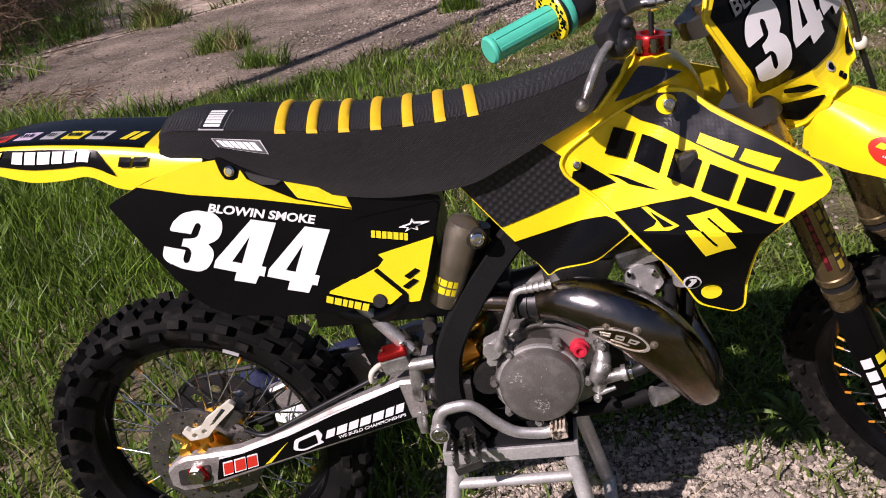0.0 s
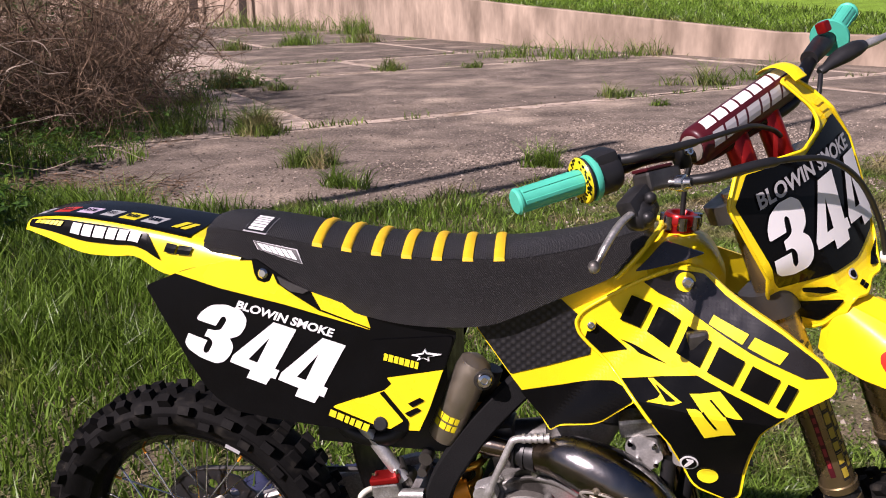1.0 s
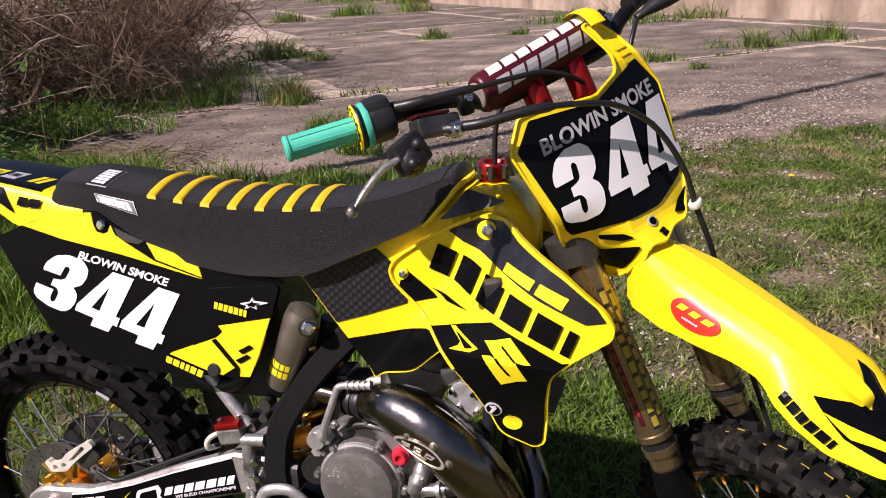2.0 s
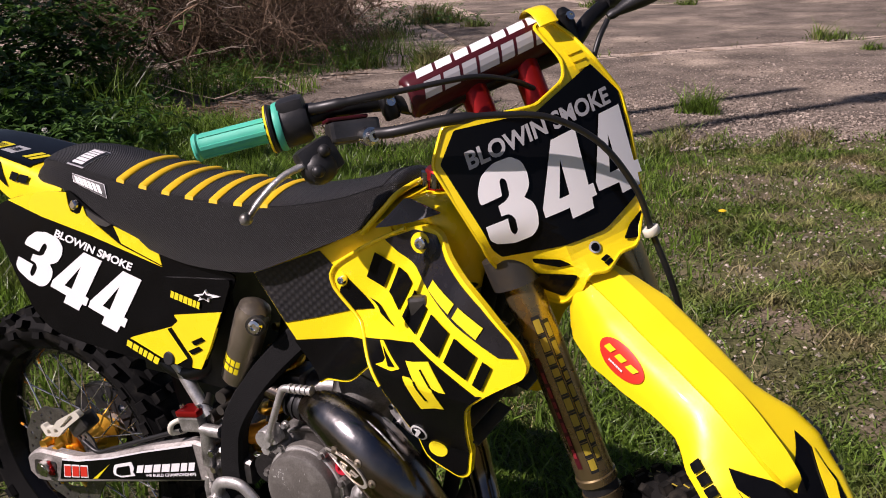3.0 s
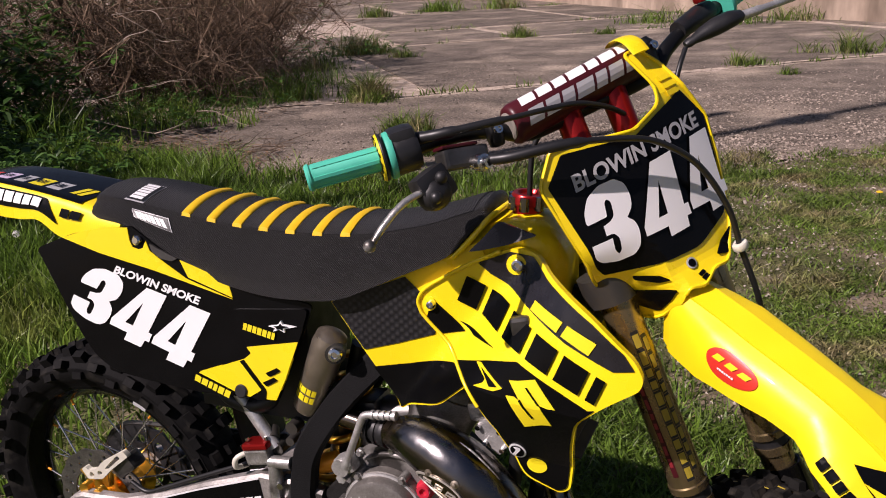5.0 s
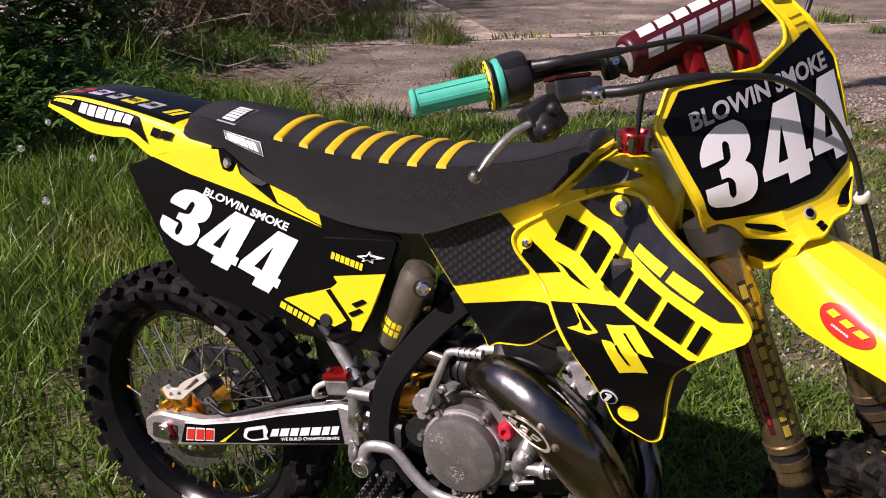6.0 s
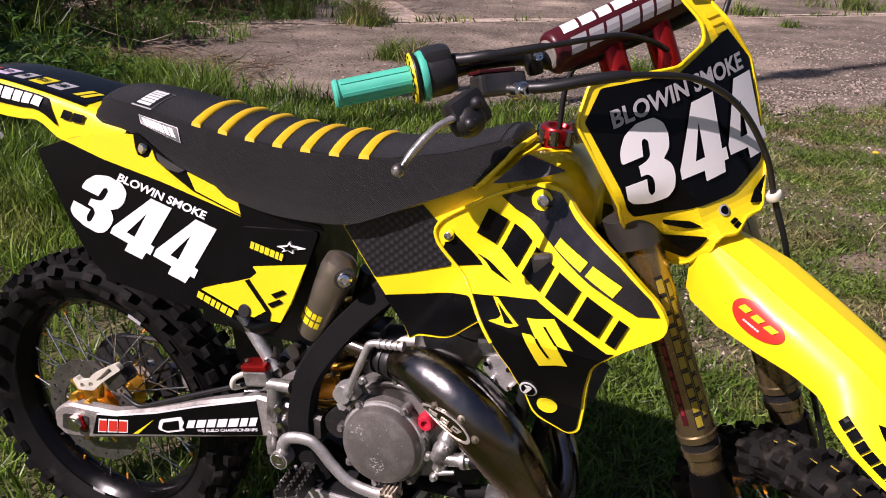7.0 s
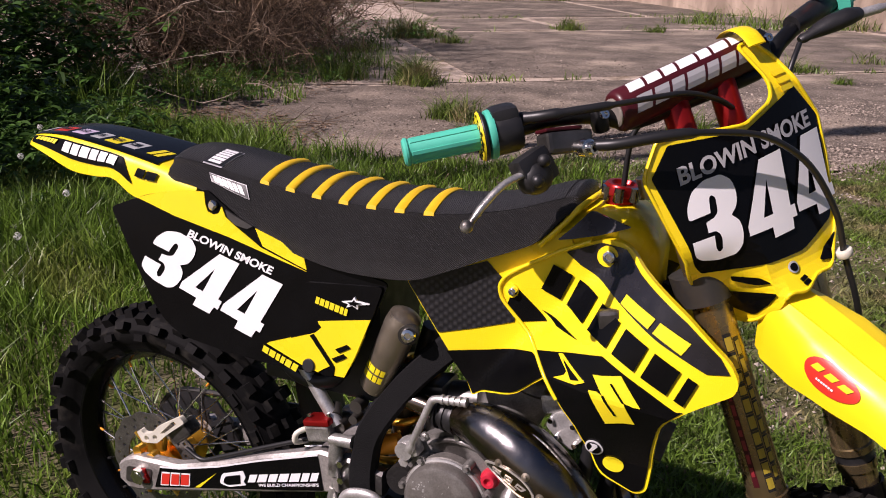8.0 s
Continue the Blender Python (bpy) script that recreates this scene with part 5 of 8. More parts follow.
part("shroud_lip", bm, YELLOW, shroud, smooth=60)
m = four((0.840, 0.919), (1.099, 0.823), (1.115, 0.860), (0.858, 0.962))
part("word", print_quads(bmesh.new(), bars(6, 0.26, 21, (0.95, 1.0, 1.0, 1.05, 1.1, 0.55)), lambda s, t: on_shroud(*m(s, t), -UP - SKIN), 5), BLACK, shroud)
m2 = four((0.978, 0.936), (1.086, 0.893), (1.098, 0.912), (0.985, 0.950))
part("word", print_quads(bmesh.new(), bars(2, 0.14, 4), lambda s, t: on_shroud(*m2(s, t), -UP - SKIN), 5), YELLOW_WORD, shroud)
shroud_print("emblem", [(0.957, 0.830), (0.972, 0.833), (1.001, 0.842), (1.035, 0.805), (1.023, 0.804), (1.009, 0.806), (1.027, 0.774), (1.009, 0.770), (0.982, 0.759), (0.953, 0.807), (0.967, 0.809), (0.977, 0.805)], YELLOW_WORD, UP + SKIN, 0.0003)
for slit in ([(0.986, 0.827), (0.989, 0.828), (1.011, 0.806), (1.007, 0.806)], [(0.975, 0.806), (0.978, 0.808), (0.999, 0.782), (0.996, 0.780)]):
    shroud_print("emblem_slit", slit, BLACK, UP + 2 * SKIN, 0.0003)
for (x, z, r), mats in (((0.947, 0.986, 0.016), (YELLOW, CHROME)), ((0.797, 0.905, 0.011), (YELLOW, CHROME))):
    bm = bmesh.new()
    turned(bm, [(0.0, 0.001), (r, 0.001), (r, -0.002)], axis_along(on_shroud(x, z, -UP - SKIN), (0, -1, 0.15)), 24)
    part("washer", bm, mats[0], shroud, smooth=40)
    bm = bmesh.new()
    turned(bm, [(0.0, 0.004), (r * 0.3, 0.004), (r * 0.34, 0.008), (r * 0.55, 0.007), (r * 0.66, 0.002), (r * 0.66, 0.0)], axis_along(on_shroud(x + 0.003, z, -UP - SKIN - 0.001), (0, -1, 0.15)), 24)
    part("shroud_bolt", bm, mats[1], shroud, smooth=40)
shroud_print("roundel", circle(0.962, 0.702, 0.0145), WHITE, UP + SKIN, 0)
shroud_print("roundel", circle(0.962, 0.702, 0.0115), BLACK, UP + 1.8 * SKIN, 0)
shroud_print("roundel", [(0.954, 0.695), (0.959, 0.694), (0.969, 0.707), (0.968, 0.711), (0.957, 0.711), (0.961, 0.706)], WHITE, UP + 2.6 * SKIN, 0.0005)
shroud_print("roundel", circle(0.992, 0.679, 0.0165, ry=0.0125), YELLOW_WORD, UP + SKIN, 0)

# Radiators behind the shrouds, with their black louvres.
for side in (-1, 1):
    place = pose(0.995, 0.092 * side, 0.80, 0, -14, 0)
    bm = bmesh.new()
    box(bm, place, (0.034, 0.115, 0.25), 0.006)
    radiator = part("radiator", bm, DARK_STEEL, bike, "dark finned radiator with black louvres")
    bm = bmesh.new()
    for k in range(30):
        box(bm, place @ pose(0.0175, 0, -0.11 + 0.0076 * k), (0.003, 0.105, 0.0012))
    tagged(part("radiator_fins", bm, ALU_DULL, radiator), kind="stuff")
    for k in range(8):
        bm = bmesh.new()
        box(bm, place @ pose(0.030, 0, -0.105 + 0.030 * k, 0, 32, 0), (0.024, 0.118, 0.004), 0.001)
        part("louvre", bm, BLACK_PLASTIC, radiator)

# Fuel tank between the shrouds, and its cap.
bm = bmesh.new()
tank_rows = [(0.74, 0.05, 0.955, 0.86), (0.80, 0.066, 0.995, 0.85), (0.86, 0.085, 1.028, 0.86), (0.92, 0.092, 1.046, 0.87), (0.96, 0.086, 1.046, 0.88), (0.992, 0.070, 1.026, 0.89), (1.012, 0.045, 0.99, 0.90)]
loops = []
for x, w, top, low in spline(tank_rows, 4):
    loops.append([(x, w * c * (1.0 if abs(c) < 0.95 else 1.0), low + (top - low) * t) for c, t in ((-0.55, 0), (-0.66, 0.15), (-0.74, 0.6), (-0.86, 0.85), (-0.6, 0.97), (0, 1.0), (0.6, 0.97), (0.86, 0.85), (0.74, 0.6), (0.66, 0.15), (0.55, 0))])
rings(bm, loops)
tank = part("fuel_tank", bm, YELLOW, bike, smooth=60)
rim = [(0.838, -0.086, 0.985), (0.856, -0.084, 1.004), (0.874, -0.078, 1.024), (0.892, -0.064, 1.046), (0.904, -0.036, 1.056)]
bm = bmesh.new()
sweep(bm, spline(rim + [(0.908, 0.0, 1.058)] + [(x, -y, z) for x, y, z in reversed(rim)], 5), 0.0048, 12)
part("tank_collar", bm, YELLOW, tank, smooth=60)
bm = bmesh.new()
sheet(bm, [rounded([(0.868, 1.0), (0.888, 1.020), (0.912, 1.047, 0.008), (0.975, 1.03), (0.93, 1.014), (0.89, 1.004)], 0.003)], lambda u, v, d: (u, -0.094 + 0.45 * max(0.0, v - 1.0) + d, v), 0.004)
part("tank_print", bm, SHEEN_BLACK, tank)
bm = bmesh.new()
turned(bm, [(0.0, 0.015), (0.016, 0.015), (0.019, 0.020), (0.025, 0.020), (0.028, 0.016), (0.028, 0.004), (0.024, 0.0), (0.024, -0.02)], axis_along((0.938, 0.0, 1.056), (0.1, 0, 1)), 32)
cap = part("fuel_cap", bm, RED, tank, "red anodised fuel cap with silver grips", 40)
for k in range(7):
    a = 2 * math.pi * (k + 0.3) / 7
    bm = bmesh.new()
    rod(bm, (0.938 + 0.0275 * math.cos(a), 0.0275 * math.sin(a), 1.052), (0.940 + 0.0275 * math.cos(a), 0.0275 * math.sin(a), 1.0735), 0.0082, 0.0076, sides=14)
    part("grip_rib", bm, CAP_METAL, cap, smooth=50)
bm = bmesh.new()
sweep(bm, spline([(0.94, 0, 1.066), (0.944, 0.002, 1.13), (0.955, 0.006, 1.165), (0.985, 0.008, 1.185)], 6), 0.0045, 8)
part("breather_hose", bm, CABLE, tank, smooth=60)

# ---- the dirt bike: wheels, swingarm, frame, engine ----
def wheel(name, place, way, tyre_r, tread_r, rim_r, half, knob, knobs, rubber, label, spokes=36, nipple=None):
    """A spoked wheel round the axis way at place: rim, tyre with its knobs, hub, spokes."""
    m = axis_along(place, way)
    bm = bmesh.new()
    r = rim_r
    turned(bm, [(r, -0.62 * half), (r + 0.004, -0.56 * half), (r - 0.004, -0.46 * half), (r - 0.022, -0.2 * half), (r - 0.026, 0), (r - 0.022, 0.2 * half), (r - 0.004, 0.46 * half), (r + 0.004, 0.56 * half), (r, 0.62 * half),
                (r - 0.008, 0.62 * half), (r - 0.014, 0.5 * half), (r - 0.030, 0.22 * half), (r - 0.033, 0), (r - 0.030, -0.22 * half), (r - 0.014, -0.5 * half), (r - 0.008, -0.62 * half)], m, 72, True)
    rim = part(name, bm, BLACK, bike, label, 40)
    bm = bmesh.new()
    mid = 0.5 * (tread_r + rim_r)
    turned(bm, [(r - 0.002, -0.62 * half), (r + 0.012, -0.74 * half), (mid - 0.006, -0.98 * half), (mid + 0.012, -0.98 * half), (tread_r - 0.022, -0.9 * half), (tread_r - 0.006, -0.68 * half), (tread_r, -0.35 * half), (tread_r, 0.0),
                (tread_r, 0.35 * half), (tread_r - 0.006, 0.68 * half), (tread_r - 0.022, 0.9 * half), (mid + 0.012, 0.98 * half), (mid - 0.006, 0.98 * half), (r + 0.012, 0.74 * half), (r - 0.002, 0.62 * half)], m, 96, True)
    tyre = part("tyre", bm, rubber, rim, "", 50)
    bm = bmesh.new()
    pick = random.Random(3)
    for k in range(knobs):
        step = 2 * math.pi / knobs
        shift = 0.5 * step * (k % 2)
        plan = [(0.36, 0.18, 0.0), (-0.36, 0.18, 0.0)] if k % 2 else [(0.0, 0.19, 0.0)]
        plan += [(0.88, 0.16, 0.95), (-0.88, 0.16, 0.95)] if k % 2 else [(0.66, 0.16, 0.5), (-0.66, 0.16, 0.5)]
        plan += [(0.985, 0.14, 1.3), (-0.985, 0.14, 1.3)] if k % 2 == 0 else []
        for off, wide, tilt in plan:
            a = k * step + pick.uniform(-0.006, 0.006)
            base = tread_r - (0.002 if abs(off) < 0.5 else 0.006 if abs(off) < 0.7 else 0.018 if abs(off) < 0.95 else 0.036)
            lean = math.copysign(tilt, off) if off else 0.0
            place_m = m @ Matrix.Rotation(a, 4, "Z") @ Matrix.Translation((base, 0, off * half)) @ Matrix.Rotation(-lean, 4, "Y")
            long = step * tread_r * (0.44 if abs(off) < 0.5 else 0.5)
            h, w = knob * (1.0 if abs(off) < 0.95 else 0.55), wide * half
            low = [(-0.004, sy * long * 0.58, sz * w * 1.12) for sy, sz in ((-1, -1), (1, -1), (1, 1), (-1, 1))]
            high = [(h, sy * long * 0.47, sz * w * 0.92) for sy, sz in ((-1, -1), (1, -1), (1, 1), (-1, 1))]
            rings(bm, [[place_m @ Vector(p) for p in low], [place_m @ Vector(p) for p in high]])
    tagged(part("tyre_tread", bm, rubber, rim), kind="stuff")
    bm = bmesh.new()
    turned(bm, [(0.012, -1.35 * half), (0.020, -1.35 * half), (0.022, -0.95 * half), (0.056, -0.88 * half), (0.060, -0.7 * half), (0.030, -0.5 * half), (0.024, 0), (0.030, 0.5 * half), (0.050, 0.7 * half), (0.046, 0.85 * half),
                (0.022, 0.95 * half), (0.020, 1.35 * half), (0.012, 1.35 * half)], m, 40, True)
    part("hub", bm, GOLD, rim, "gold anodised hub", 40)
    for k in range(spokes):
        a = 2 * math.pi * k / spokes
        side = 1 if k % 2 else -1
        b = a + (0.55 if (k // 2) % 2 else -0.55)
        start = m @ Vector((0.046 * math.cos(b), 0.046 * math.sin(b), side * 0.76 * half))
        end = m @ Vector(((r - 0.032) * math.cos(a), (r - 0.032) * math.sin(a), side * 0.10 * half))
        bm = bmesh.new()
        rod(bm, start, end, 0.0019, sides=6)
        spoke = part("spoke", bm, STEEL, rim, smooth=60)
        bm = bmesh.new()
        rod(bm, end + (start - end) * 0.07, end, 0.0028, sides=8)
        part("nipple", bm, nipple or (ORANGE if k % 3 == 0 else DARK_STEEL), rim, smooth=60)
    return rim, m


REAR_AXLE = Vector((-0.005, 0.0, 0.362))
rear_wheel, rear_m = wheel("rear_wheel", REAR_AXLE, (0, 1, 0), 0.34, 0.322, 0.252, 0.056, 0.015, 42, RUBBER, "black spoked rear wheel with knobbly tyre and gold hub")
for a0 in (radians(112), radians(-82)):
    bm = bmesh.new()
    print_quads(bm, [[(0, 0), (1, 0), (1, 1), (0, 1)]], lambda s, t: rear_m @ Vector(((0.243 + 0.008 * t) * math.cos(a0 + 0.13 * s), (0.243 + 0.008 * t) * math.sin(a0 + 0.13 * s), -0.0356)), 4)
    part("rim_sticker", bm, GREY_WORD, rear_wheel)
# Brake disc with slots, sprocket, chain.
bm = bmesh.new()
def ring_with_holes(bm, outer, inner, y, thick, holes, count, hole_r, wave=0.0):
    rim_line = [((outer + wave * math.sin(14 * a)) * math.cos(a), (outer + wave * math.sin(14 * a)) * math.sin(a)) for a in (2 * math.pi * k / 112 for k in range(112))]
    cuts = [circle(0, 0, inner, 40)]
    for r_at, turn in holes:
        for k in range(count):
            a = 2 * math.pi * k / count + turn
            cuts.append(circle(r_at * math.cos(a), r_at * math.sin(a), hole_r, 8))
    verts, faces = filled([rim_line, *cuts], 0.03)
    inside = lambda x, z: all(math.hypot(x - sum(p[0] for p in c) / len(c), z - sum(p[1] for p in c) / len(c)) > (inner if n == 0 else hole_r) for n, c in enumerate(cuts))  # noqa: E731
    keep = [f for f in faces if inside(sum(verts[i][0] for i in f) / len(f), sum(verts[i][1] for i in f) / len(f))]
    top = [bm.verts.new((REAR_AXLE.x + x, y, REAR_AXLE.z + z)) for x, z in verts]
    low = [bm.verts.new((REAR_AXLE.x + x, y + thick, REAR_AXLE.z + z)) for x, z in verts]
    edge = set()
    for f in keep:
        bm.faces.new([top[i] for i in f])
        bm.faces.new([low[i] for i in reversed(f)])
        edge |= set(zip(f, f[1:] + f[:1]))
    for a, b in edge:
        if (b, a) not in edge:
            bm.faces.new((top[b], top[a], low[a], low[b]))
    return bm
part("brake_disc", ring_with_holes(bm, 0.118, 0.078, -0.066, 0.004, ((0.105, 0.0), (0.091, 0.09)), 18, 0.0045, 0.002), DISC, rear_wheel, "slotted steel brake disc")
for k in range(6):
    bm = bmesh.new()
    a = 2 * math.pi * k / 6
    sweep(bm, [REAR_AXLE + Vector((r * math.cos(a + t), -0.064, r * math.sin(a + t))) for r, t in ((0.045, 0.0), (0.065, 0.12), (0.082, 0.16))], 0.006, 6)
    part("disc_carrier", bm, GOLD, rear_wheel, smooth=60)
bm = bmesh.new()
part("sprocket", ring_with_holes(bm, 0.112, 0.05, 0.066, 0.006, ((0.075, 0.2),), 9, 0.013, 0.003), BLACK_PLASTIC, rear_wheel)
bm = bmesh.new()
rod(bm, REAR_AXLE + Vector((0, -0.128, 0)), REAR_AXLE + Vector((0, 0.128, 0)), 0.011)
axle = part("axle", bm, STEEL, bike, smooth=60)
bm = bmesh.new()
rod(bm, REAR_AXLE + Vector((0, -0.127, 0)), REAR_AXLE + Vector((0, -0.112, 0)), 0.018, sides=6)
part("axle_nut", bm, STEEL, axle)
bm = bmesh.new()
loop = [REAR_AXLE + Vector((0.112 * math.cos(a), 0.069, 0.112 * math.sin(a))) for a in np.linspace(radians(100), radians(262), 14)] + [Vector((0.56, 0.069, 0.452)), Vector((0.60, 0.069, 0.49)), Vector((0.56, 0.069, 0.525))]
sweep(bm, [*loop, loop[0]], 0.0065, 6, (0.7, 1.0))
part("chain", bm, DARK_STEEL, bike)

# Swingarm: a tapered box beam on each side, joined before the wheel.
def beam(bm, y0, y1, rows, bevel=0.006):
    """A beam between two upright planes from rows of (x, low, high)."""
    loops = []
    for x, low, high in rows:
        b = min(bevel, 0.3 * (high - low))
        loops.append([(x, y0, low + b), (x, y0, high - b), (x, y0 + b, high), (x, y1 - b, high), (x, y1, high - b), (x, y1, low + b), (x, y1 - b, low), (x, y0 + b, low)])
    return rings(bm, loops)


ARM = [(-0.066, 0.330, 0.374), (-0.045, 0.316, 0.391), (-0.02, 0.318, 0.400), (0.03, 0.329, 0.403), (0.09, 0.346, 0.408), (0.20, 0.377, 0.444), (0.31, 0.407, 0.489), (0.44, 0.444, 0.533), (0.478, 0.452, 0.532)]
bm = bmesh.new()
beam(bm, -0.112, -0.082, ARM)
swingarm = part("swingarm", bm, ARM_ALLOY, bike, "bare aluminium swingarm with black printed side", 35)
bm = bmesh.new()
beam(bm, 0.082, 0.112, ARM)
part("arm_beam", bm, ARM_ALLOY, swingarm, smooth=35)
bm = bmesh.new()
box(bm, pose(0.45, 0, 0.485, 0, -18, 0), (0.08, 0.18, 0.07), 0.012)
part("cross_beam", bm, ARM_ALLOY, swingarm)
for y in (-0.09, 0.09):
    bm = bmesh.new()
    beam(bm, y - 0.014, y + 0.014, [(0.470, 0.458, 0.526), (0.52, 0.455, 0.525), (0.565, 0.465, 0.515)])
    part("arm_pivot", bm, DARK_STEEL, swingarm, smooth=35)


def arm_print(name, outline, mat, lift=0.0012, radius=0.002):
    return part(name, sheet(bmesh.new(), [rounded(outline, radius, 3)], lambda u, v, d: (u, -0.1122 - lift + d, v), 0.001, 0.05), mat, swingarm)


arm_print("arm_decal", [(0.030, 0.342), (0.048, 0.392), (0.10, 0.402), (0.20, 0.434), (0.30, 0.474), (0.436, 0.523), (0.446, 0.452), (0.30, 0.413)], BLACK)
arm_print("pinstripe", [(0.048, 0.3925), (0.10, 0.4025), (0.20, 0.4345), (0.30, 0.4745), (0.436, 0.5235), (0.436, 0.5275), (0.30, 0.4780), (0.20, 0.4380), (0.10, 0.4060), (0.048, 0.3960)], WHITE, 0.0014, 0.0005)
m3 = four((0.045, 0.351), (0.126, 0.371), (0.131, 0.402), (0.052, 0.385))
part("word", print_quads(bmesh.new(), bars(3, 0.12, 3), lambda s, t: (m3(s, t)[0], -0.1148, m3(s, t)[1]), 2), WHITE, swingarm)
part("word", print_quads(bmesh.new(), [[(a + 0.03, 0.1), (b - 0.03, 0.1), (b - 0.03, 0.9), (a + 0.03, 0.9)] for a, b in ((0.02, 0.34), (0.34, 0.66), (0.66, 0.98))], lambda s, t: (m3(s, t)[0], -0.1156, m3(s, t)[1]), 2), RED_VINYL, swingarm)
m4 = four((0.270, 0.421), (0.435, 0.470), (0.437, 0.490), (0.273, 0.440))
part("word", print_quads(bmesh.new(), bars(7, 0.18, 3), lambda s, t: (m4(s, t)[0] + 0.004 * t, -0.1148, m4(s, t)[1]), 2), WHITE, swingarm)
m5 = four((0.298, 0.419), (0.437, 0.459), (0.437, 0.466), (0.298, 0.426))
part("lettering", print_text(bmesh.new(), "WE BUILD CHAMPIONSHIPS", lambda s, t: (m5(s, t)[0], -0.1148, m5(s, t)[1]), 0.02), WHITE, swingarm)
arm_print("badge", [(0.202, 0.400, 0.008), (0.21, 0.424, 0.006), (0.262, 0.444), (0.268, 0.432), (0.262, 0.42), (0.268, 0.414), (0.225, 0.398, 0.006)], WHITE, 0.0024)
arm_print("badge", [(0.212, 0.404, 0.006), (0.218, 0.420, 0.004), (0.255, 0.434), (0.255, 0.414), (0.225, 0.403, 0.004)], BLACK, 0.0034)
arm_print("flash", [(0.138, 0.372), (0.152, 0.376), (0.196, 0.421)], YELLOW_WORD, 0.0024, 0.0005)
# Axle block at the arm's end.
bm = bmesh.new()
sheet(bm, [rounded([(-0.050, 0.334), (-0.044, 0.372), (0.026, 0.382), (0.018, 0.341)], 0.008)], lambda u, v, d: (u, -0.1135 + d, v), 0.002)
part("axle_slot", bm, DARK_STEEL, swingarm)
bm = bmesh.new()
box(bm, pose(-0.004, -0.114, 0.360, 0, -14, 0), (0.036, 0.008, 0.034), 0.004)
rod(bm, (0.008, -0.12, 0.359), (0.008, -0.11, 0.359), 0.011, sides=6)
part("axle_block", bm, RED, swingarm)
bm = bmesh.new()
rod(bm, (-0.005, -0.124, 0.361), (-0.005, -0.11, 0.361), 0.015, sides=6)
part("axle_bolt", bm, STEEL, swingarm)
# Brake caliper, its hose and guard.
bm = bmesh.new()
sheet(bm, [rounded([(-0.045, 0.444), (-0.026, 0.414), (0.028, 0.420), (0.060, 0.452), (0.128, 0.506), (0.112, 0.524), (0.034, 0.478), (0.012, 0.452), (-0.018, 0.444), (-0.030, 0.456)], 0.006),
           rounded([(0.040, 0.456), (0.052, 0.456), (0.100, 0.498), (0.090, 0.507)], 0.004), circle(-0.008, 0.431, 0.009, 16), circle(0.022, 0.440, 0.008, 16)], lambda u, v, d: (0.045 + 0.68 * (u - 0.042), -0.104 + 0.10 * max(0.0, u) + d, 0.472 + 0.68 * (v - 0.468)), 0.012, 0.01)
caliper = part("brake_caliper", bm, CREAM, bike, "bare alloy rear caliper bracket", 40)
bm = bmesh.new()
box(bm, pose(0.080, -0.068, 0.466, 0, -38, 0), (0.060, 0.04, 0.036), 0.008)
part("caliper_body", bm, DARK_STEEL, caliper)
for p in ((-0.026, -0.098, 0.402), (0.01, -0.098, 0.395)):
    bm = bmesh.new()
    rod(bm, p, Vector(p) + Vector((0, 0.02, 0.0)), 0.012, sides=10)
    part("caliper_pin", bm, GOLD, caliper)
bm = bmesh.new()
sweep(bm, spline([(0.11, -0.098, 0.446), (0.15, -0.1, 0.432), (0.2, -0.1, 0.452), (0.3, -0.098, 0.497), (0.40, -0.096, 0.54), (0.445, -0.095, 0.556)], 6), 0.0048, 8)
part("brake_hose", bm, CABLE, bike, smooth=60)
bm = bmesh.new()
sweep(bm, spline([(0.395, -0.085, 0.532), (0.388, -0.112, 0.540), (0.392, -0.114, 0.560), (0.408, -0.1, 0.566), (0.412, -0.092, 0.545)], 5), 0.0055, 8)
part("hose_clip", bm, CREAM, bike, smooth=60)
# Rear master cylinder with its red lid.
bm = bmesh.new()
box(bm, pose(0.438, -0.098, 0.570, 0, -12, 0), (0.052, 0.034, 0.032), 0.005)
master = part("brake_reservoir", bm, ALU_DULL, bike, "small alloy brake reservoir with red lid")
bm = bmesh.new()
box(bm, pose(0.436, -0.098, 0.592, 0, -12, 0), (0.056, 0.038, 0.013), 0.004)
part("reservoir_lid", bm, RED, master, "red anodised lid")
for x, z in ((0.415, 0.596), (0.457, 0.605)):
    bm = bmesh.new()
    rod(bm, (x, -0.103, z), (x - 0.002, -0.103, z + 0.006), 0.004, sides=8)
    part("lid_screw", bm, STEEL, master)
bm = bmesh.new()
sweep(bm, [(0.470, -0.105, 0.565), (0.470, -0.105, 0.53), (0.466, -0.105, 0.49)], [0.011, 0.014, 0.012], 14)
rod(bm, (0.466, -0.105, 0.492), (0.464, -0.108, 0.455), 0.006, sides=10)
sweep(bm, [(0.464, -0.108, 0.462), (0.463, -0.11, 0.44), (0.464, -0.112, 0.418)], [0.008, 0.010, 0.008], 12)
rod(bm, (0.462, -0.105, 0.562), (0.508, -0.105, 0.566), 0.012, sides=14)
part("master_cylinder", bm, ALU_DULL, master, smooth=40)
for z in (0.52, 0.486):
    bm = bmesh.new()
    rod(bm, (0.485, -0.118, z), (0.485, -0.1, z), 0.007, sides=6)
    part("cylinder_bolt", bm, CHROME, master)

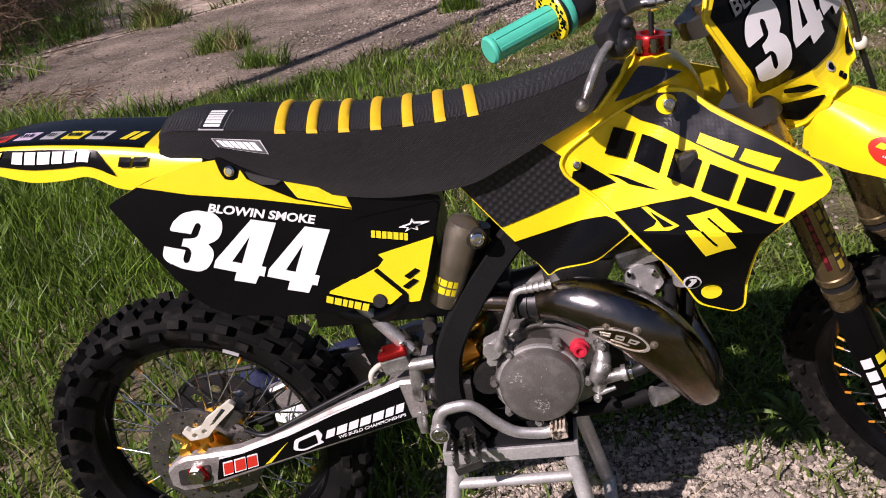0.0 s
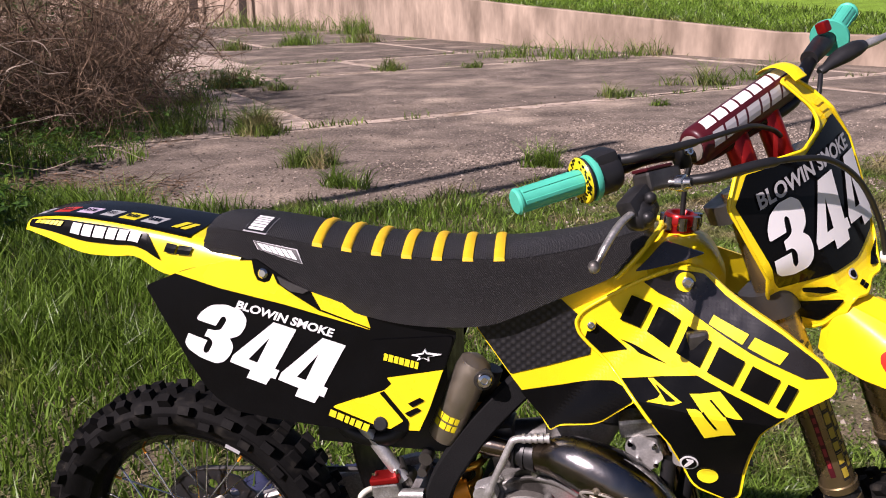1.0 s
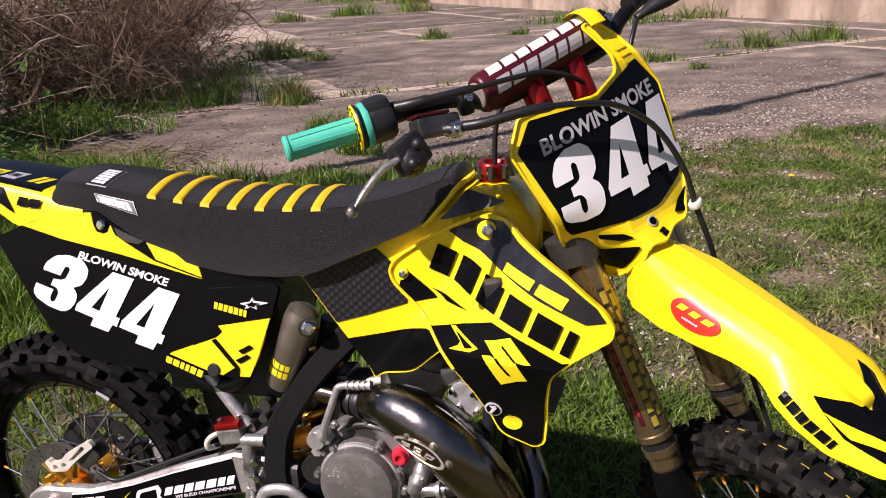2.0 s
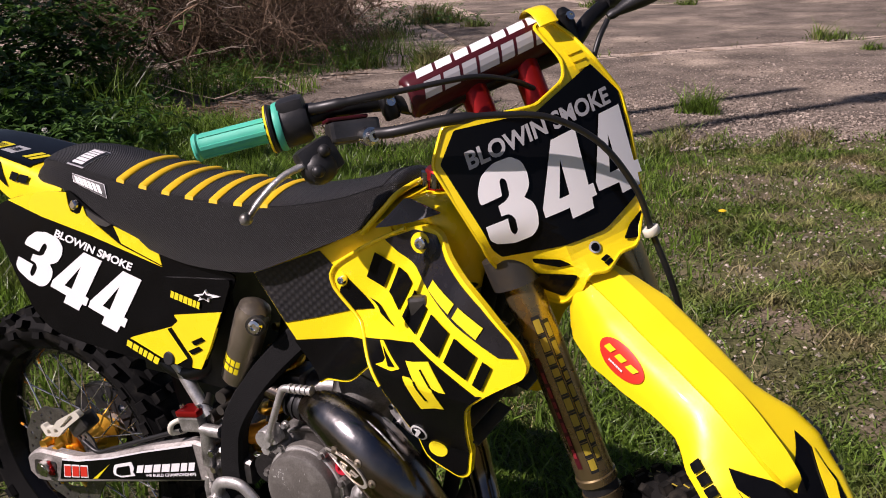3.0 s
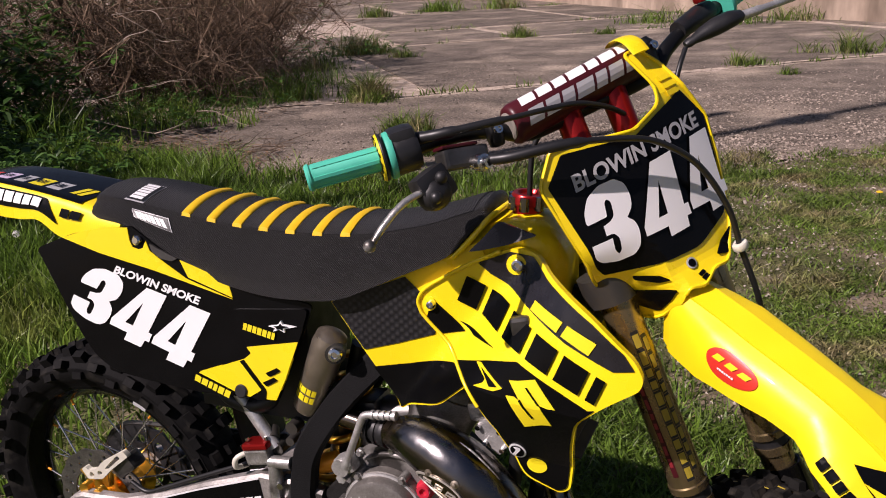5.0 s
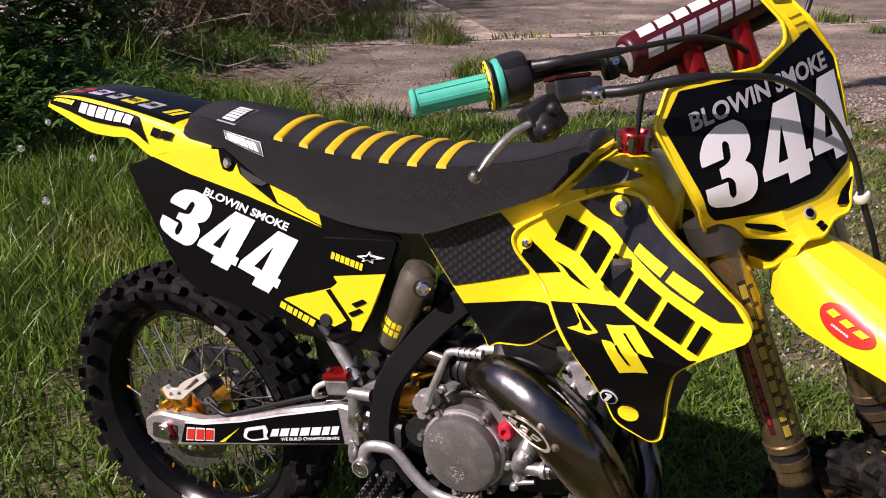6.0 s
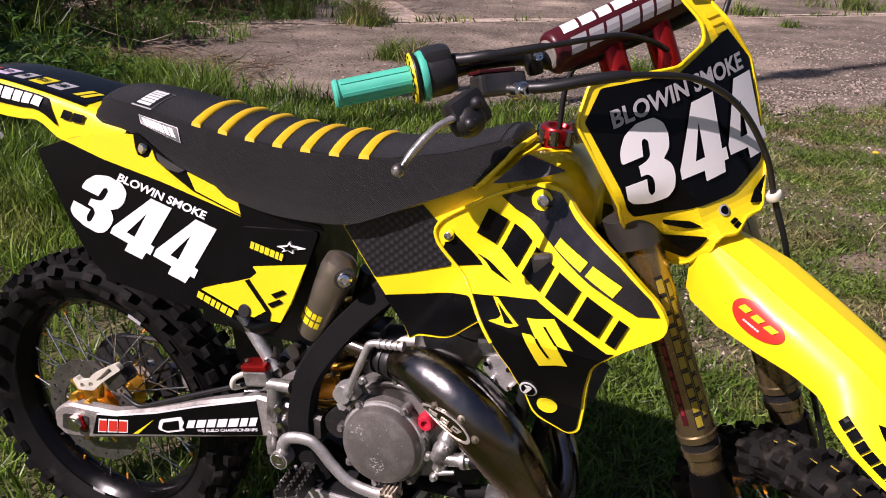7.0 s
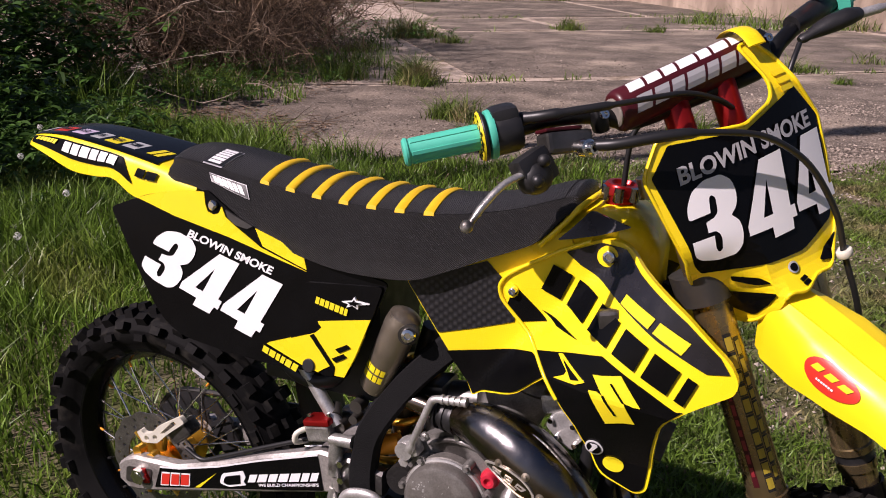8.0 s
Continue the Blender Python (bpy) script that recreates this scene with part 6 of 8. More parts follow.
# Frame: the broad black spar beside the engine, cradle, subframe.
def spar(y):
    """One side's flat broad spar, from the headstock down to the swingarm pivot."""
    bm, loops = bmesh.new(), []
    pts = [Vector(map(float, p)) for p in spline([(0.82, 0.25 * y, 0.915), (0.72, 0.40 * y, 0.81), (0.66, 0.62 * y, 0.755), (0.60, 0.86 * y, 0.688), (0.547, y, 0.605), (0.529, y, 0.54), (0.524, y, 0.485), (0.532, y, 0.43), (0.56, y, 0.38)], 5)]
    for k, p in enumerate(pts):
        way = pts[min(k + 1, len(pts) - 1)] - pts[max(k - 1, 0)]
        out = Vector((way.z, 0, -way.x)).normalized()
        w = 0.0245 + 0.006 * max(0.0, (k - 24) / 16)
        loops.append([p + out * a * w + Vector((0, b * 0.015, 0)) for a, b in ((-1, -0.5), (-0.8, -1), (0.8, -1), (1, -0.5), (1, 0.5), (0.8, 1), (-0.8, 1), (-1, 0.5))])
    return rings(bm, loops)


frame_ob = part("main_frame", spar(-0.098), FRAME, bike, "black coated perimeter frame", 30)
part("spar", spar(0.098), FRAME, frame_ob, smooth=30)
for y in (-0.05, 0.05):
    bm = bmesh.new()
    sweep(bm, spline([(1.03, 0.3 * y, 0.93), (0.985, 0.7 * y, 0.72), (0.945, y, 0.50), (0.90, y, 0.425), (0.80, y, 0.396), (0.62, y, 0.396), (0.54, y, 0.42)], 5), 0.014, 10)
    part("cradle_tube", bm, FRAME, frame_ob, smooth=60)
for y in (-0.075, 0.075):
    bm = bmesh.new()
    sweep(bm, [(0.372, 1.05 * y, 0.708), (0.468, 1.2 * y, 0.585)], 0.0125, 12)
    part("subframe_strut", bm, ALU, frame_ob, "bare alloy strut", 60)
    bm = bmesh.new()
    sweep(bm, spline([(0.62, 0.7 * y, 0.885), (0.40, 0.7 * y, 0.90), (0.15, 0.6 * y, 0.975)], 4), 0.011, 10)
    part("subframe_tube", bm, ALU_DULL, frame_ob, smooth=60)
for (a, b, r) in (((0.468, -0.095, 0.582), (0.468, -0.06, 0.582), 0.016), ((0.51, -0.098, 0.634), (0.51, -0.07, 0.634), 0.0125), ((0.502, -0.095, 0.604), (0.502, -0.07, 0.604), 0.009), ((0.462, -0.09, 0.60), (0.45, -0.07, 0.61), 0.013)):
    bm = bmesh.new()
    rod(bm, a, b, r, sides=14)
    part("frame_lug", bm, CLAMP, frame_ob, smooth=40)
bm = bmesh.new()
sweep(bm, spline([(0.33, -0.05, 0.70), (0.36, -0.075, 0.672), (0.41, -0.08, 0.658), (0.45, -0.075, 0.668), (0.47, -0.06, 0.695)], 5), 0.016, 10)
part("silencer_mount", bm, BLACK_PLASTIC, bike, smooth=60)
# Inner mud flap and air box behind the shock.
bm = bmesh.new()
rings(bm, [[(x, y, z) for x, y in ((0.30, -0.07), (0.55, -0.075), (0.55, 0.075), (0.30, 0.07))] for z in (0.64, 0.90)])
part("air_box", bm, BLACK_PLASTIC, bike)
bm = bmesh.new()
sweep(bm, spline([(0.36, 0, 0.72), (0.365, 0, 0.62), (0.385, 0, 0.53)], 5), 0.07, 16, (1.0, 0.08), (1, 0, 0.1))
part("mud_flap", bm, BLACK_PLASTIC, bike)
# Shock with its reservoir.
bm = bmesh.new()
coil = [(0.535 + 0.075 * t + 0.032 * math.cos(13 * math.pi * t), -0.008 + 0.032 * math.sin(13 * math.pi * t), 0.47 + 0.28 * t) for t in np.linspace(0, 1, 110)]
sweep(bm, coil, 0.0075, 8)
shock = part("shock_absorber", bm, GOLD, bike, smooth=60)
bm = bmesh.new()
rod(bm, (0.52, -0.008, 0.43), (0.62, -0.008, 0.78), 0.018)
part("shock_body", bm, DARK_STEEL, shock, smooth=60)
bm = bmesh.new()
sweep(bm, [(0.541, -0.082, 0.674), (0.543, -0.082, 0.678), (0.5965, -0.082, 0.806), (0.604, -0.082, 0.823), (0.609, -0.082, 0.832)], [0.026, 0.029, 0.031, 0.028, 0.012], 26)
reservoir = part("shock_reservoir", bm, TITAN, shock, "bare metal shock reservoir", 40)
bm = bmesh.new()
rod(bm, (0.612, -0.085, 0.80), (0.622, -0.108, 0.80), 0.018, sides=20)
part("reservoir_washer", bm, DARK_STEEL, reservoir, smooth=40)
bm = bmesh.new()
turned(bm, [(0.0, 0.004), (0.005, 0.004), (0.006, 0.008), (0.011, 0.007), (0.014, 0.003), (0.014, 0.0)], axis_along((0.622, -0.108, 0.80), (0.25, -1, 0.2)), 20)
part("reservoir_bolt", bm, CHROME, reservoir, smooth=40)
for row in (0, 1):
    bm = bmesh.new()
    c0, ax = Vector((0.5595, -0.082, 0.7165)) - Vector((0.0062, 0, 0.0147)) * row, Vector((0.38, 0, 0.925))
    ux = Vector((0.925, 0, -0.38))
    print_quads(bm, bars(4, 0.16, 2), lambda s, t: c0 + ax * (0.0125 * t) + 0.0306 * (math.sin(-1.0 + 1.55 * s) * ux + math.cos(-1.0 + 1.55 * s) * Vector((0, -1, 0))), 3)
    part("word", bm, YELLOW_WORD, reservoir)
bm = bmesh.new()
rod(bm, (0.545, -0.07, 0.552), (0.580, -0.06, 0.560), 0.019, sides=12)
part("shock_adjuster", bm, ORANGE, shock, smooth=40)

# Engine: cases, clutch cover, cylinder, head, water pump, carburettor.
def cast(outline, y, deep):
    """A cast case: a thick slab with softened edges."""
    bm = bmesh.new()
    sheet(bm, [rounded(outline, 0.02)], lambda u, v, d: (u, y + d, v), deep, 0.04)
    bmesh.ops.bevel(bm, geom=[e for e in bm.edges if len(e.link_faces) == 2 and e.calc_face_angle(0) > 1.2], offset=0.006, segments=2, affect="EDGES")
    return bm


bm = cast([(0.598, 0.50, 0.02), (0.606, 0.57, 0.02), (0.64, 0.602, 0.02), (0.705, 0.628, 0.03), (0.775, 0.606, 0.03), (0.815, 0.565, 0.02), (0.822, 0.51, 0.02), (0.79, 0.44, 0.04), (0.66, 0.41, 0.05), (0.612, 0.44, 0.03)], -0.080, 0.05)
engine = part("engine", bm, CASE, bike, "grey two-stroke engine with scuffed clutch cover", 40)
part("crankcase", cast([(0.585, 0.50, 0.03), (0.60, 0.57, 0.02), (0.71, 0.615, 0.03), (0.80, 0.60, 0.03), (0.86, 0.54, 0.03), (0.868, 0.45, 0.04), (0.81, 0.385, 0.04), (0.66, 0.385, 0.05), (0.60, 0.43, 0.03)], -0.050, 0.11), NEAR_BLACK, engine, "near-black crankcase", 40)
bm = bmesh.new()
clutch_m = axis_along((0.691, -0.095, 0.498), (0.03, -1, 0.06))
turned(bm, [(0.0, 0.034), (0.060, 0.033), (0.068, 0.030), (0.072, 0.024), (0.074, 0.010), (0.080, 0.007), (0.082, 0.0), (0.082, -0.03)], clutch_m, 64)
part("clutch_cover", bm, COVER, engine, "round scuffed grey clutch cover", 30)
pick = random.Random(31)
for cx, cy, wide, high, count, slant in ((0.002, -0.034, 0.009, 0.012, 30, 0.35), (-0.036, 0.026, 0.016, 0.010, 16, 0.8), (-0.005, 0.012, 0.045, 0.035, 14, 1.2)):
    bm = bmesh.new()
    for k in range(count):
        u, v, a, long = pick.gauss(cx, 0.6 * wide), pick.gauss(cy, 0.6 * high), slant + pick.gauss(0, 0.6), pick.uniform(0.0015, 0.007)
        w = pick.uniform(0.0005, 0.0016) * (1.0 if count > 14 else 0.3)
        spots = [(u + long * math.cos(a) * p - w * q * math.sin(a) + pick.gauss(0, 0.0005), v + long * math.sin(a) * p + w * q * math.cos(a)) for p, q in ((-0.5, 0), (-0.1, -1), (0.4, -0.7), (0.5, 0.1), (0.1, 1), (-0.3, 0.6))]
        bm.faces.new([bm.verts.new(clutch_m @ Vector((p, q, 0.03425 - 0.0168 * math.hypot(p, q)))) for p, q in spots])
    part("scuff", bm, SCUFF, engine)
bm = bmesh.new()
turned(bm, [(0.0735, 0.012), (0.0775, 0.011), (0.0785, 0.007), (0.0735, 0.006)], clutch_m, 64, True)
part("cover_rim", bm, ALU, engine, smooth=40)
for a in (20, 62, 125, 172, 220, 262, 312):
    bm = bmesh.new()
    c = clutch_m @ Vector((0.082 * math.cos(radians(a)), 0.082 * math.sin(radians(a)), 0.0))
    rod(bm, c + Vector((0, 0.012, 0)), c + Vector((0, -0.012, 0)), 0.0085, sides=14)
    rod(bm, c + Vector((0, -0.012, 0)), c + Vector((0, -0.018, 0)), 0.0055, sides=6)
    part("cover_bolt", bm, CASE, engine, smooth=40)
bm = bmesh.new()
turned(bm, [(0.0, 0.016), (0.006, 0.016), (0.007, 0.022), (0.012, 0.022), (0.0135, 0.019), (0.0135, 0.010), (0.0175, 0.009), (0.0175, 0.0)], axis_along((0.768, -0.080, 0.553), (0.03, -1, 0.06)), 12)
part("oil_cap", bm, PINK, engine, "bright red oil filler cap", 35)
bm = bmesh.new()
sweep(bm, spline([(0.808, -0.075, 0.548), (0.806, -0.088, 0.525), (0.800, -0.094, 0.497), (0.794, -0.092, 0.466)], 4), [0.013] * 3 + [0.016] * 3 + [0.020] * 4 + [0.013] * 3, 14)
rod(bm, (0.800, -0.1, 0.494), (0.852, -0.1, 0.503), 0.0125, 0.0115, sides=18)
turned(bm, [(0.011, -0.004), (0.0155, -0.004), (0.0155, 0.004), (0.011, 0.004)], axis_along((0.842, -0.1, 0.501), (1, 0, 0.17)), 18, True)
rod(bm, (0.792, -0.1, 0.462), (0.824, -0.098, 0.470), 0.006, 0.004, sides=12)
part("water_pump", bm, ALU_DULL, engine, smooth=45)
bm = bmesh.new()
turned(bm, [(0.0122, -0.003), (0.0148, -0.003), (0.0148, 0.003), (0.0122, 0.003)], axis_along((0.853, -0.1, 0.503), (1, 0, 0.17)), 18, True)
rod(bm, (0.853, -0.106, 0.518), (0.853, -0.094, 0.518), 0.0035, sides=8)
part("hose_clip", bm, CHROME, engine, smooth=40)
bm = bmesh.new()
sweep(bm, spline([(0.846, -0.1, 0.502), (0.875, -0.097, 0.508), (0.90, -0.092, 0.53), (0.925, -0.08, 0.58), (0.935, -0.07, 0.66)], 5), 0.013, 10)
part("coolant_hose", bm, CABLE, engine, smooth=60)
for p, r in (((0.776, -0.098, 0.492), 0.0055), ((0.790, -0.104, 0.457), 0.005), ((0.812, -0.100, 0.520), 0.0045), ((0.807, -0.085, 0.553), 0.005), ((0.640, -0.078, 0.600), 0.005), ((0.705, -0.078, 0.616), 0.005), ((0.800, -0.078, 0.560), 0.005)):
    bm = bmesh.new()
    rod(bm, p, Vector(p) + Vector((0, -0.006, 0)), 1.5 * r, sides=14)
    rod(bm, Vector(p) + Vector((0, -0.006, 0)), Vector(p) + Vector((0, -0.012, 0)), r, sides=6)
    part("case_bolt", bm, ALU_DULL, engine, smooth=30)
# A raised rib and a stamped plate on the upper case.
bm = bmesh.new()
sweep(bm, spline([(0.648, -0.082, 0.590), (0.69, -0.084, 0.607), (0.735, -0.084, 0.604), (0.78, -0.083, 0.580)], 5), 0.005, 8)
part("case_rib", bm, CASE, engine, smooth=50)
bm = bmesh.new()
box(bm, pose(0.792, -0.081, 0.560, 0, 18, 0), (0.026, 0.004, 0.010), 0.001)
part("case_mark", bm, CASE, engine)
for k in range(2):
    bm = bmesh.new()
    if k == 0:
        sweep(bm, [(0.74, 0, 0.60), (0.80, 0, 0.72)], 0.062, 20)
    else:
        sweep(bm, [(0.80, 0, 0.72), (0.825, 0, 0.775)], [0.058, 0.045], 20)
    part("cylinder" if k == 0 else "cylinder_head", bm, CASE, engine, smooth=40)
bm = bmesh.new()
sweep(bm, spline([(0.90, -0.05, 0.735), (0.935, -0.075, 0.72), (0.952, -0.083, 0.69)], 4), [0.014] * 5 + [0.02] * 4, 12)
rod(bm, (0.955, -0.085, 0.70), (0.958, -0.085, 0.665), 0.019, sides=16)
part("power_valve_cover", bm, ALU, engine, smooth=45)
bm = bmesh.new()
sheet(bm, [rounded([(0.858, 0.672), (0.866, 0.694), (0.884, 0.703), (0.912, 0.692), (0.925, 0.668), (0.905, 0.640), (0.885, 0.650)], 0.006)], lambda u, v, d: (u, -0.074 + d - 0.15 * (u - 0.86), v), 0.03, 0.03)
bmesh.ops.bevel(bm, geom=[e for e in bm.edges if len(e.link_faces) == 2 and e.calc_face_angle(0) > 1.0], offset=0.003, segments=2, affect="EDGES")
lid = part("power_valve_lid", bm, ALU, engine, smooth=40)
for x, z in ((0.868, 0.687), (0.908, 0.688), (0.912, 0.655), (0.880, 0.660)):
    bm = bmesh.new()
    rod(bm, (x, -0.072 - 0.15 * (x - 0.86), z), (x, -0.083 - 0.15 * (x - 0.86), z), 0.0045, sides=10)
    part("lid_bolt", bm, CHROME, lid, smooth=30)
bm = bmesh.new()
box(bm, pose(0.885, -0.05, 0.715, 0, -10, 0), (0.075, 0.05, 0.035), 0.008)
part("exhaust_flange", bm, ALU_DULL, engine)
bm = bmesh.new()
rod(bm, (0.60, -0.02, 0.64), (0.72, -0.01, 0.655), 0.034)
box(bm, pose(0.645, -0.02, 0.635, 0, -10, 0), (0.05, 0.07, 0.10), 0.01)
part("carburettor", bm, DARK_STEEL, engine, smooth=40)
bm = bmesh.new()
sweep(bm, [(0.888, -0.11, 0.452), (0.905, -0.105, 0.448), (0.93, -0.095, 0.447)], [0.022, 0.018, 0.012], 12, (1, 0.8))
part("cradle_mount", bm, ALU_DULL, engine, smooth=40)
bm = bmesh.new()
rod(bm, (0.597, -0.07, 0.505), (0.597, -0.095, 0.505), 0.028, sides=24)
part("sprocket_boss", bm, NEAR_BLACK, engine, smooth=40)

# Exhaust: the fat expansion chamber that loops out to the side and tucks under to the front.
PIPE_LINE = [(0.60, -0.075, 0.665, 0.019), (0.669, -0.085, 0.659, 0.019), (0.697, -0.09, 0.657, 0.024), (0.729, -0.10, 0.663, 0.031), (0.776, -0.118, 0.666, 0.042), (0.844, -0.132, 0.643, 0.053), (0.896, -0.135, 0.597, 0.0545), (0.937, -0.124, 0.537, 0.049),
             (0.969, -0.092, 0.463, 0.038), (0.986, -0.055, 0.424, 0.031), (1.0, -0.02, 0.437, 0.026), (0.992, 0.01, 0.478, 0.0245), (0.97, 0.03, 0.525, 0.025), (0.95, 0.03, 0.60, 0.026), (0.92, 0.0, 0.68, 0.026), (0.87, -0.03, 0.72, 0.026)]
dense = spline(PIPE_LINE, 8)
bm = bmesh.new()
sweep(bm, [p[:3] for p in dense], [p[3] for p in dense], 32, (1.0, 1.0), (0, 1, 0))
pipe = part("expansion_pipe", bm, PIPE, bike, "polished heat-tinted expansion chamber", 60)
bm = bmesh.new()
sweep(bm, [Vector(p[:3]) + Vector((0.55 * p[3], -0.25 * p[3], 0.80 * p[3])) for p in dense[20:66]], 0.0017, 6)
part("weld_seam", bm, WELD, pipe, smooth=60)
bm = bmesh.new()
rod(bm, (0.668, -0.085, 0.659), (0.712, -0.094, 0.658), 0.0235, 0.029)
for x in (0.674, 0.690, 0.706):
    turned(bm, [(0.024, -0.003), (0.029, -0.003), (0.029, 0.003), (0.024, 0.003)], axis_along((x, -0.085 - 0.2 * (x - 0.668), 0.6585), (1, -0.2, -0.02)), 24, True)
part("pipe_joint", bm, CABLE, pipe, smooth=40)
# The riveted oval badge on the chamber.
def on_pipe(k, t, lift):
    """A place on the chamber: k along its line, t round it, in radians from its outer side."""
    i = int(k)
    a, b = np.array(dense[i]), np.array(dense[min(i + 1, len(dense) - 1)])
    p = a + (b - a) * (k - i)
    way = Vector(np.array(dense[i + 1])[:3] - np.array(dense[i - 1])[:3]).normalized()
    out = (Vector((0, -1, 0)) - way * way.dot(Vector((0, -1, 0)))).normalized()
    top = way.cross(out)
    if top.z < 0:
        top = -top
    return Vector(p[:3]) + float(p[3] + lift) * (math.cos(t) * out + math.sin(t) * top)


def badge_at(u, v, lift):
    """A place on the badge: u and v from -1 to 1 along and across it."""
    return on_pipe(40.9 + 5.4 * u - 0.87 * v, -0.33 + 0.285 * u + 0.315 * v, lift)


bm = bmesh.new()
sheet(bm, [circle(0, 0, 0.97, 40)], lambda u, v, d: badge_at(u, v, 0.0022 - d), 0.002, 0.2)
badge = part("pipe_badge", bm, PIPE, pipe, "riveted oval badge with a pale raised rim")
bm = bmesh.new()
sheet(bm, [circle(0, 0, 1.0, 40), circle(0, 0, 0.90, 40)], lambda u, v, d: badge_at(u, v, 0.0036 - d), 0.003, 0.2)
part("badge_rim", bm, BADGE, badge)
bm = bmesh.new()
for quads in ([(-0.62, 0.02), (-0.30, 0.02), (-0.26, 0.42), (-0.60, 0.42)], [(-0.14, -0.05), (0.16, -0.05), (0.20, 0.40), (-0.10, 0.40)], [(0.30, -0.08), (0.56, -0.08), (0.66, 0.34), (0.36, 0.34)]):
    inner = [(sum(p[0] for p in quads) / 4 + 0.62 * (q[0] - sum(p[0] for p in quads) / 4), sum(p[1] for p in quads) / 4 + 0.55 * (q[1] - sum(p[1] for p in quads) / 4)) for q in quads]
    sheet(bm, [quads, inner], lambda u, v, d: badge_at(u, v, 0.0036 - d), 0.0015, 0.1)
sheet(bm, [[(-0.30, -0.46), (0.36, -0.46), (0.38, -0.34), (-0.30, -0.34)]], lambda u, v, d: badge_at(u, v, 0.0034 - d), 0.0012, 0.1)
part("badge_bars", bm, BADGE, badge)
for k, t in ((38.0, -0.12), (42.75, 0.20), (46.4, 0.12)):
    bm = bmesh.new()
    turned(bm, [(0.0, 0.007), (0.003, 0.006), (0.0035, 0.002), (0.007, 0.001), (0.007, 0.0)], axis_along(on_pipe(k, t, 0.0), on_pipe(k, t, 0.01) - on_pipe(k, t, 0.0)), 14)
    part("rivet", bm, TITAN, pipe, smooth=40)

# Kick starter, brake pedal, foot peg.
bm = bmesh.new()
rod(bm, (0.616, -0.085, 0.582), (0.616, -0.118, 0.582), 0.0165, sides=20)
rod(bm, (0.612, -0.085, 0.556), (0.612, -0.110, 0.556), 0.010, sides=6)
box(bm, pose(0.622, -0.100, 0.586, 0, -25, 0), (0.034, 0.03, 0.034), 0.006)
kick = part("kick_starter", bm, ALU, bike, "bare alloy kick starter", 50)
bm = bmesh.new()
sweep(bm, spline([(0.626, -0.112, 0.585), (0.636, -0.115, 0.612), (0.652, -0.116, 0.65), (0.666, -0.116, 0.684), (0.672, -0.116, 0.695), (0.684, -0.116, 0.700)], 5), [0.009] * 3 + [0.0066] * 30, 12)
part("kick_lever", bm, ALU, kick, smooth=50)
bm = bmesh.new()
sweep(bm, [(0.680, -0.116, 0.699), (0.735, -0.116, 0.704)], 0.0068, 12)
for k in range(5):
    x = 0.690 + 0.0105 * k
    sweep(bm, [(x - 0.002, -0.116, 0.700 + 0.1 * (x - 0.69)), (x + 0.003, -0.116, 0.7005 + 0.1 * (x - 0.69))], 0.0086, 12)
part("kick_lever_tip", bm, ALU, kick, smooth=50)
bm = bmesh.new()
PEDAL = spline([(0.497, -0.128, 0.432), (0.499, -0.128, 0.455), (0.515, -0.128, 0.474), (0.553, -0.128, 0.480), (0.575, -0.126, 0.466), (0.60, -0.124, 0.436), (0.635, -0.122, 0.408), (0.68, -0.122, 0.400), (0.705, -0.122, 0.404)], 5)
sweep(bm, PEDAL, 0.0125, 10, (0.95, 0.7), (0, 1, 0))
rod(bm, (0.497, -0.105, 0.428), (0.497, -0.142, 0.428), 0.018, sides=24)
pedal = part("brake_pedal", bm, ALU, bike, "bare alloy rear brake pedal", 50)
bm = bmesh.new()
turned(bm, [(0.0, 0.002), (0.006, 0.002), (0.007, 0.0035), (0.0125, 0.0035), (0.013, 0.001), (0.0155, 0.0)], axis_along((0.497, -0.142, 0.428), (0, -1, 0)), 28)
part("pedal_bolt", bm, STEEL, pedal, smooth=30)
bm = bmesh.new()
box(bm, pose(0.714, -0.122, 0.408, 0, -8, 0), (0.030, 0.040, 0.022), 0.003)
for k in range(4):
    box(bm, pose(0.703 + 0.0075 * k, -0.122, 0.421, 0, -8, 0), (0.003, 0.038, 0.006))
part("pedal_tip", bm, TIP, pedal, "worn pale metal pedal tip")
bm = bmesh.new()
peg_m = pose(0.545, -0.160, 0.402, 0, -14, 8)
for off in (-0.022, 0.0, 0.022):
    box(bm, peg_m @ pose(off, 0, 0), (0.004, 0.085, 0.022), 0.001)
    for k in range(7):
        box(bm, peg_m @ pose(off, -0.039 + 0.013 * k, 0.013), (0.004, 0.006, 0.008))
for off in (-0.042, 0.04):
    box(bm, peg_m @ pose(0, off, -0.004), (0.05, 0.004, 0.016), 0.001)
part("foot_peg", bm, DARK_STEEL, bike, "toothed steel foot peg")
bm = bmesh.new()
rod(bm, (0.535, -0.06, 0.41), (0.545, -0.12, 0.402), 0.017, sides=12)
part("peg_bracket", bm, DARK_STEEL, bike)

# ---- the dirt bike: steering, turned to the side ----
STEER = Matrix(((0.6787, 0.6219, -0.3907, 1.03), (-0.6756, 0.7373, 0.0, 0.01), (0.2881, 0.2640, 0.9205, 1.2), (0, 0, 0, 1)))


def at(f, l, u):
    """A place by its distance before, beside (to the bike's left) and along the steering axis."""
    return STEER @ Vector((f, l, u))


def ats(points):
    return [at(*p) for p in points]


way_up, way_left, way_ahead = (STEER.to_3x3() @ Vector(v) for v in ((0, 0, 1), (0, 1, 0), (1, 0, 0)))

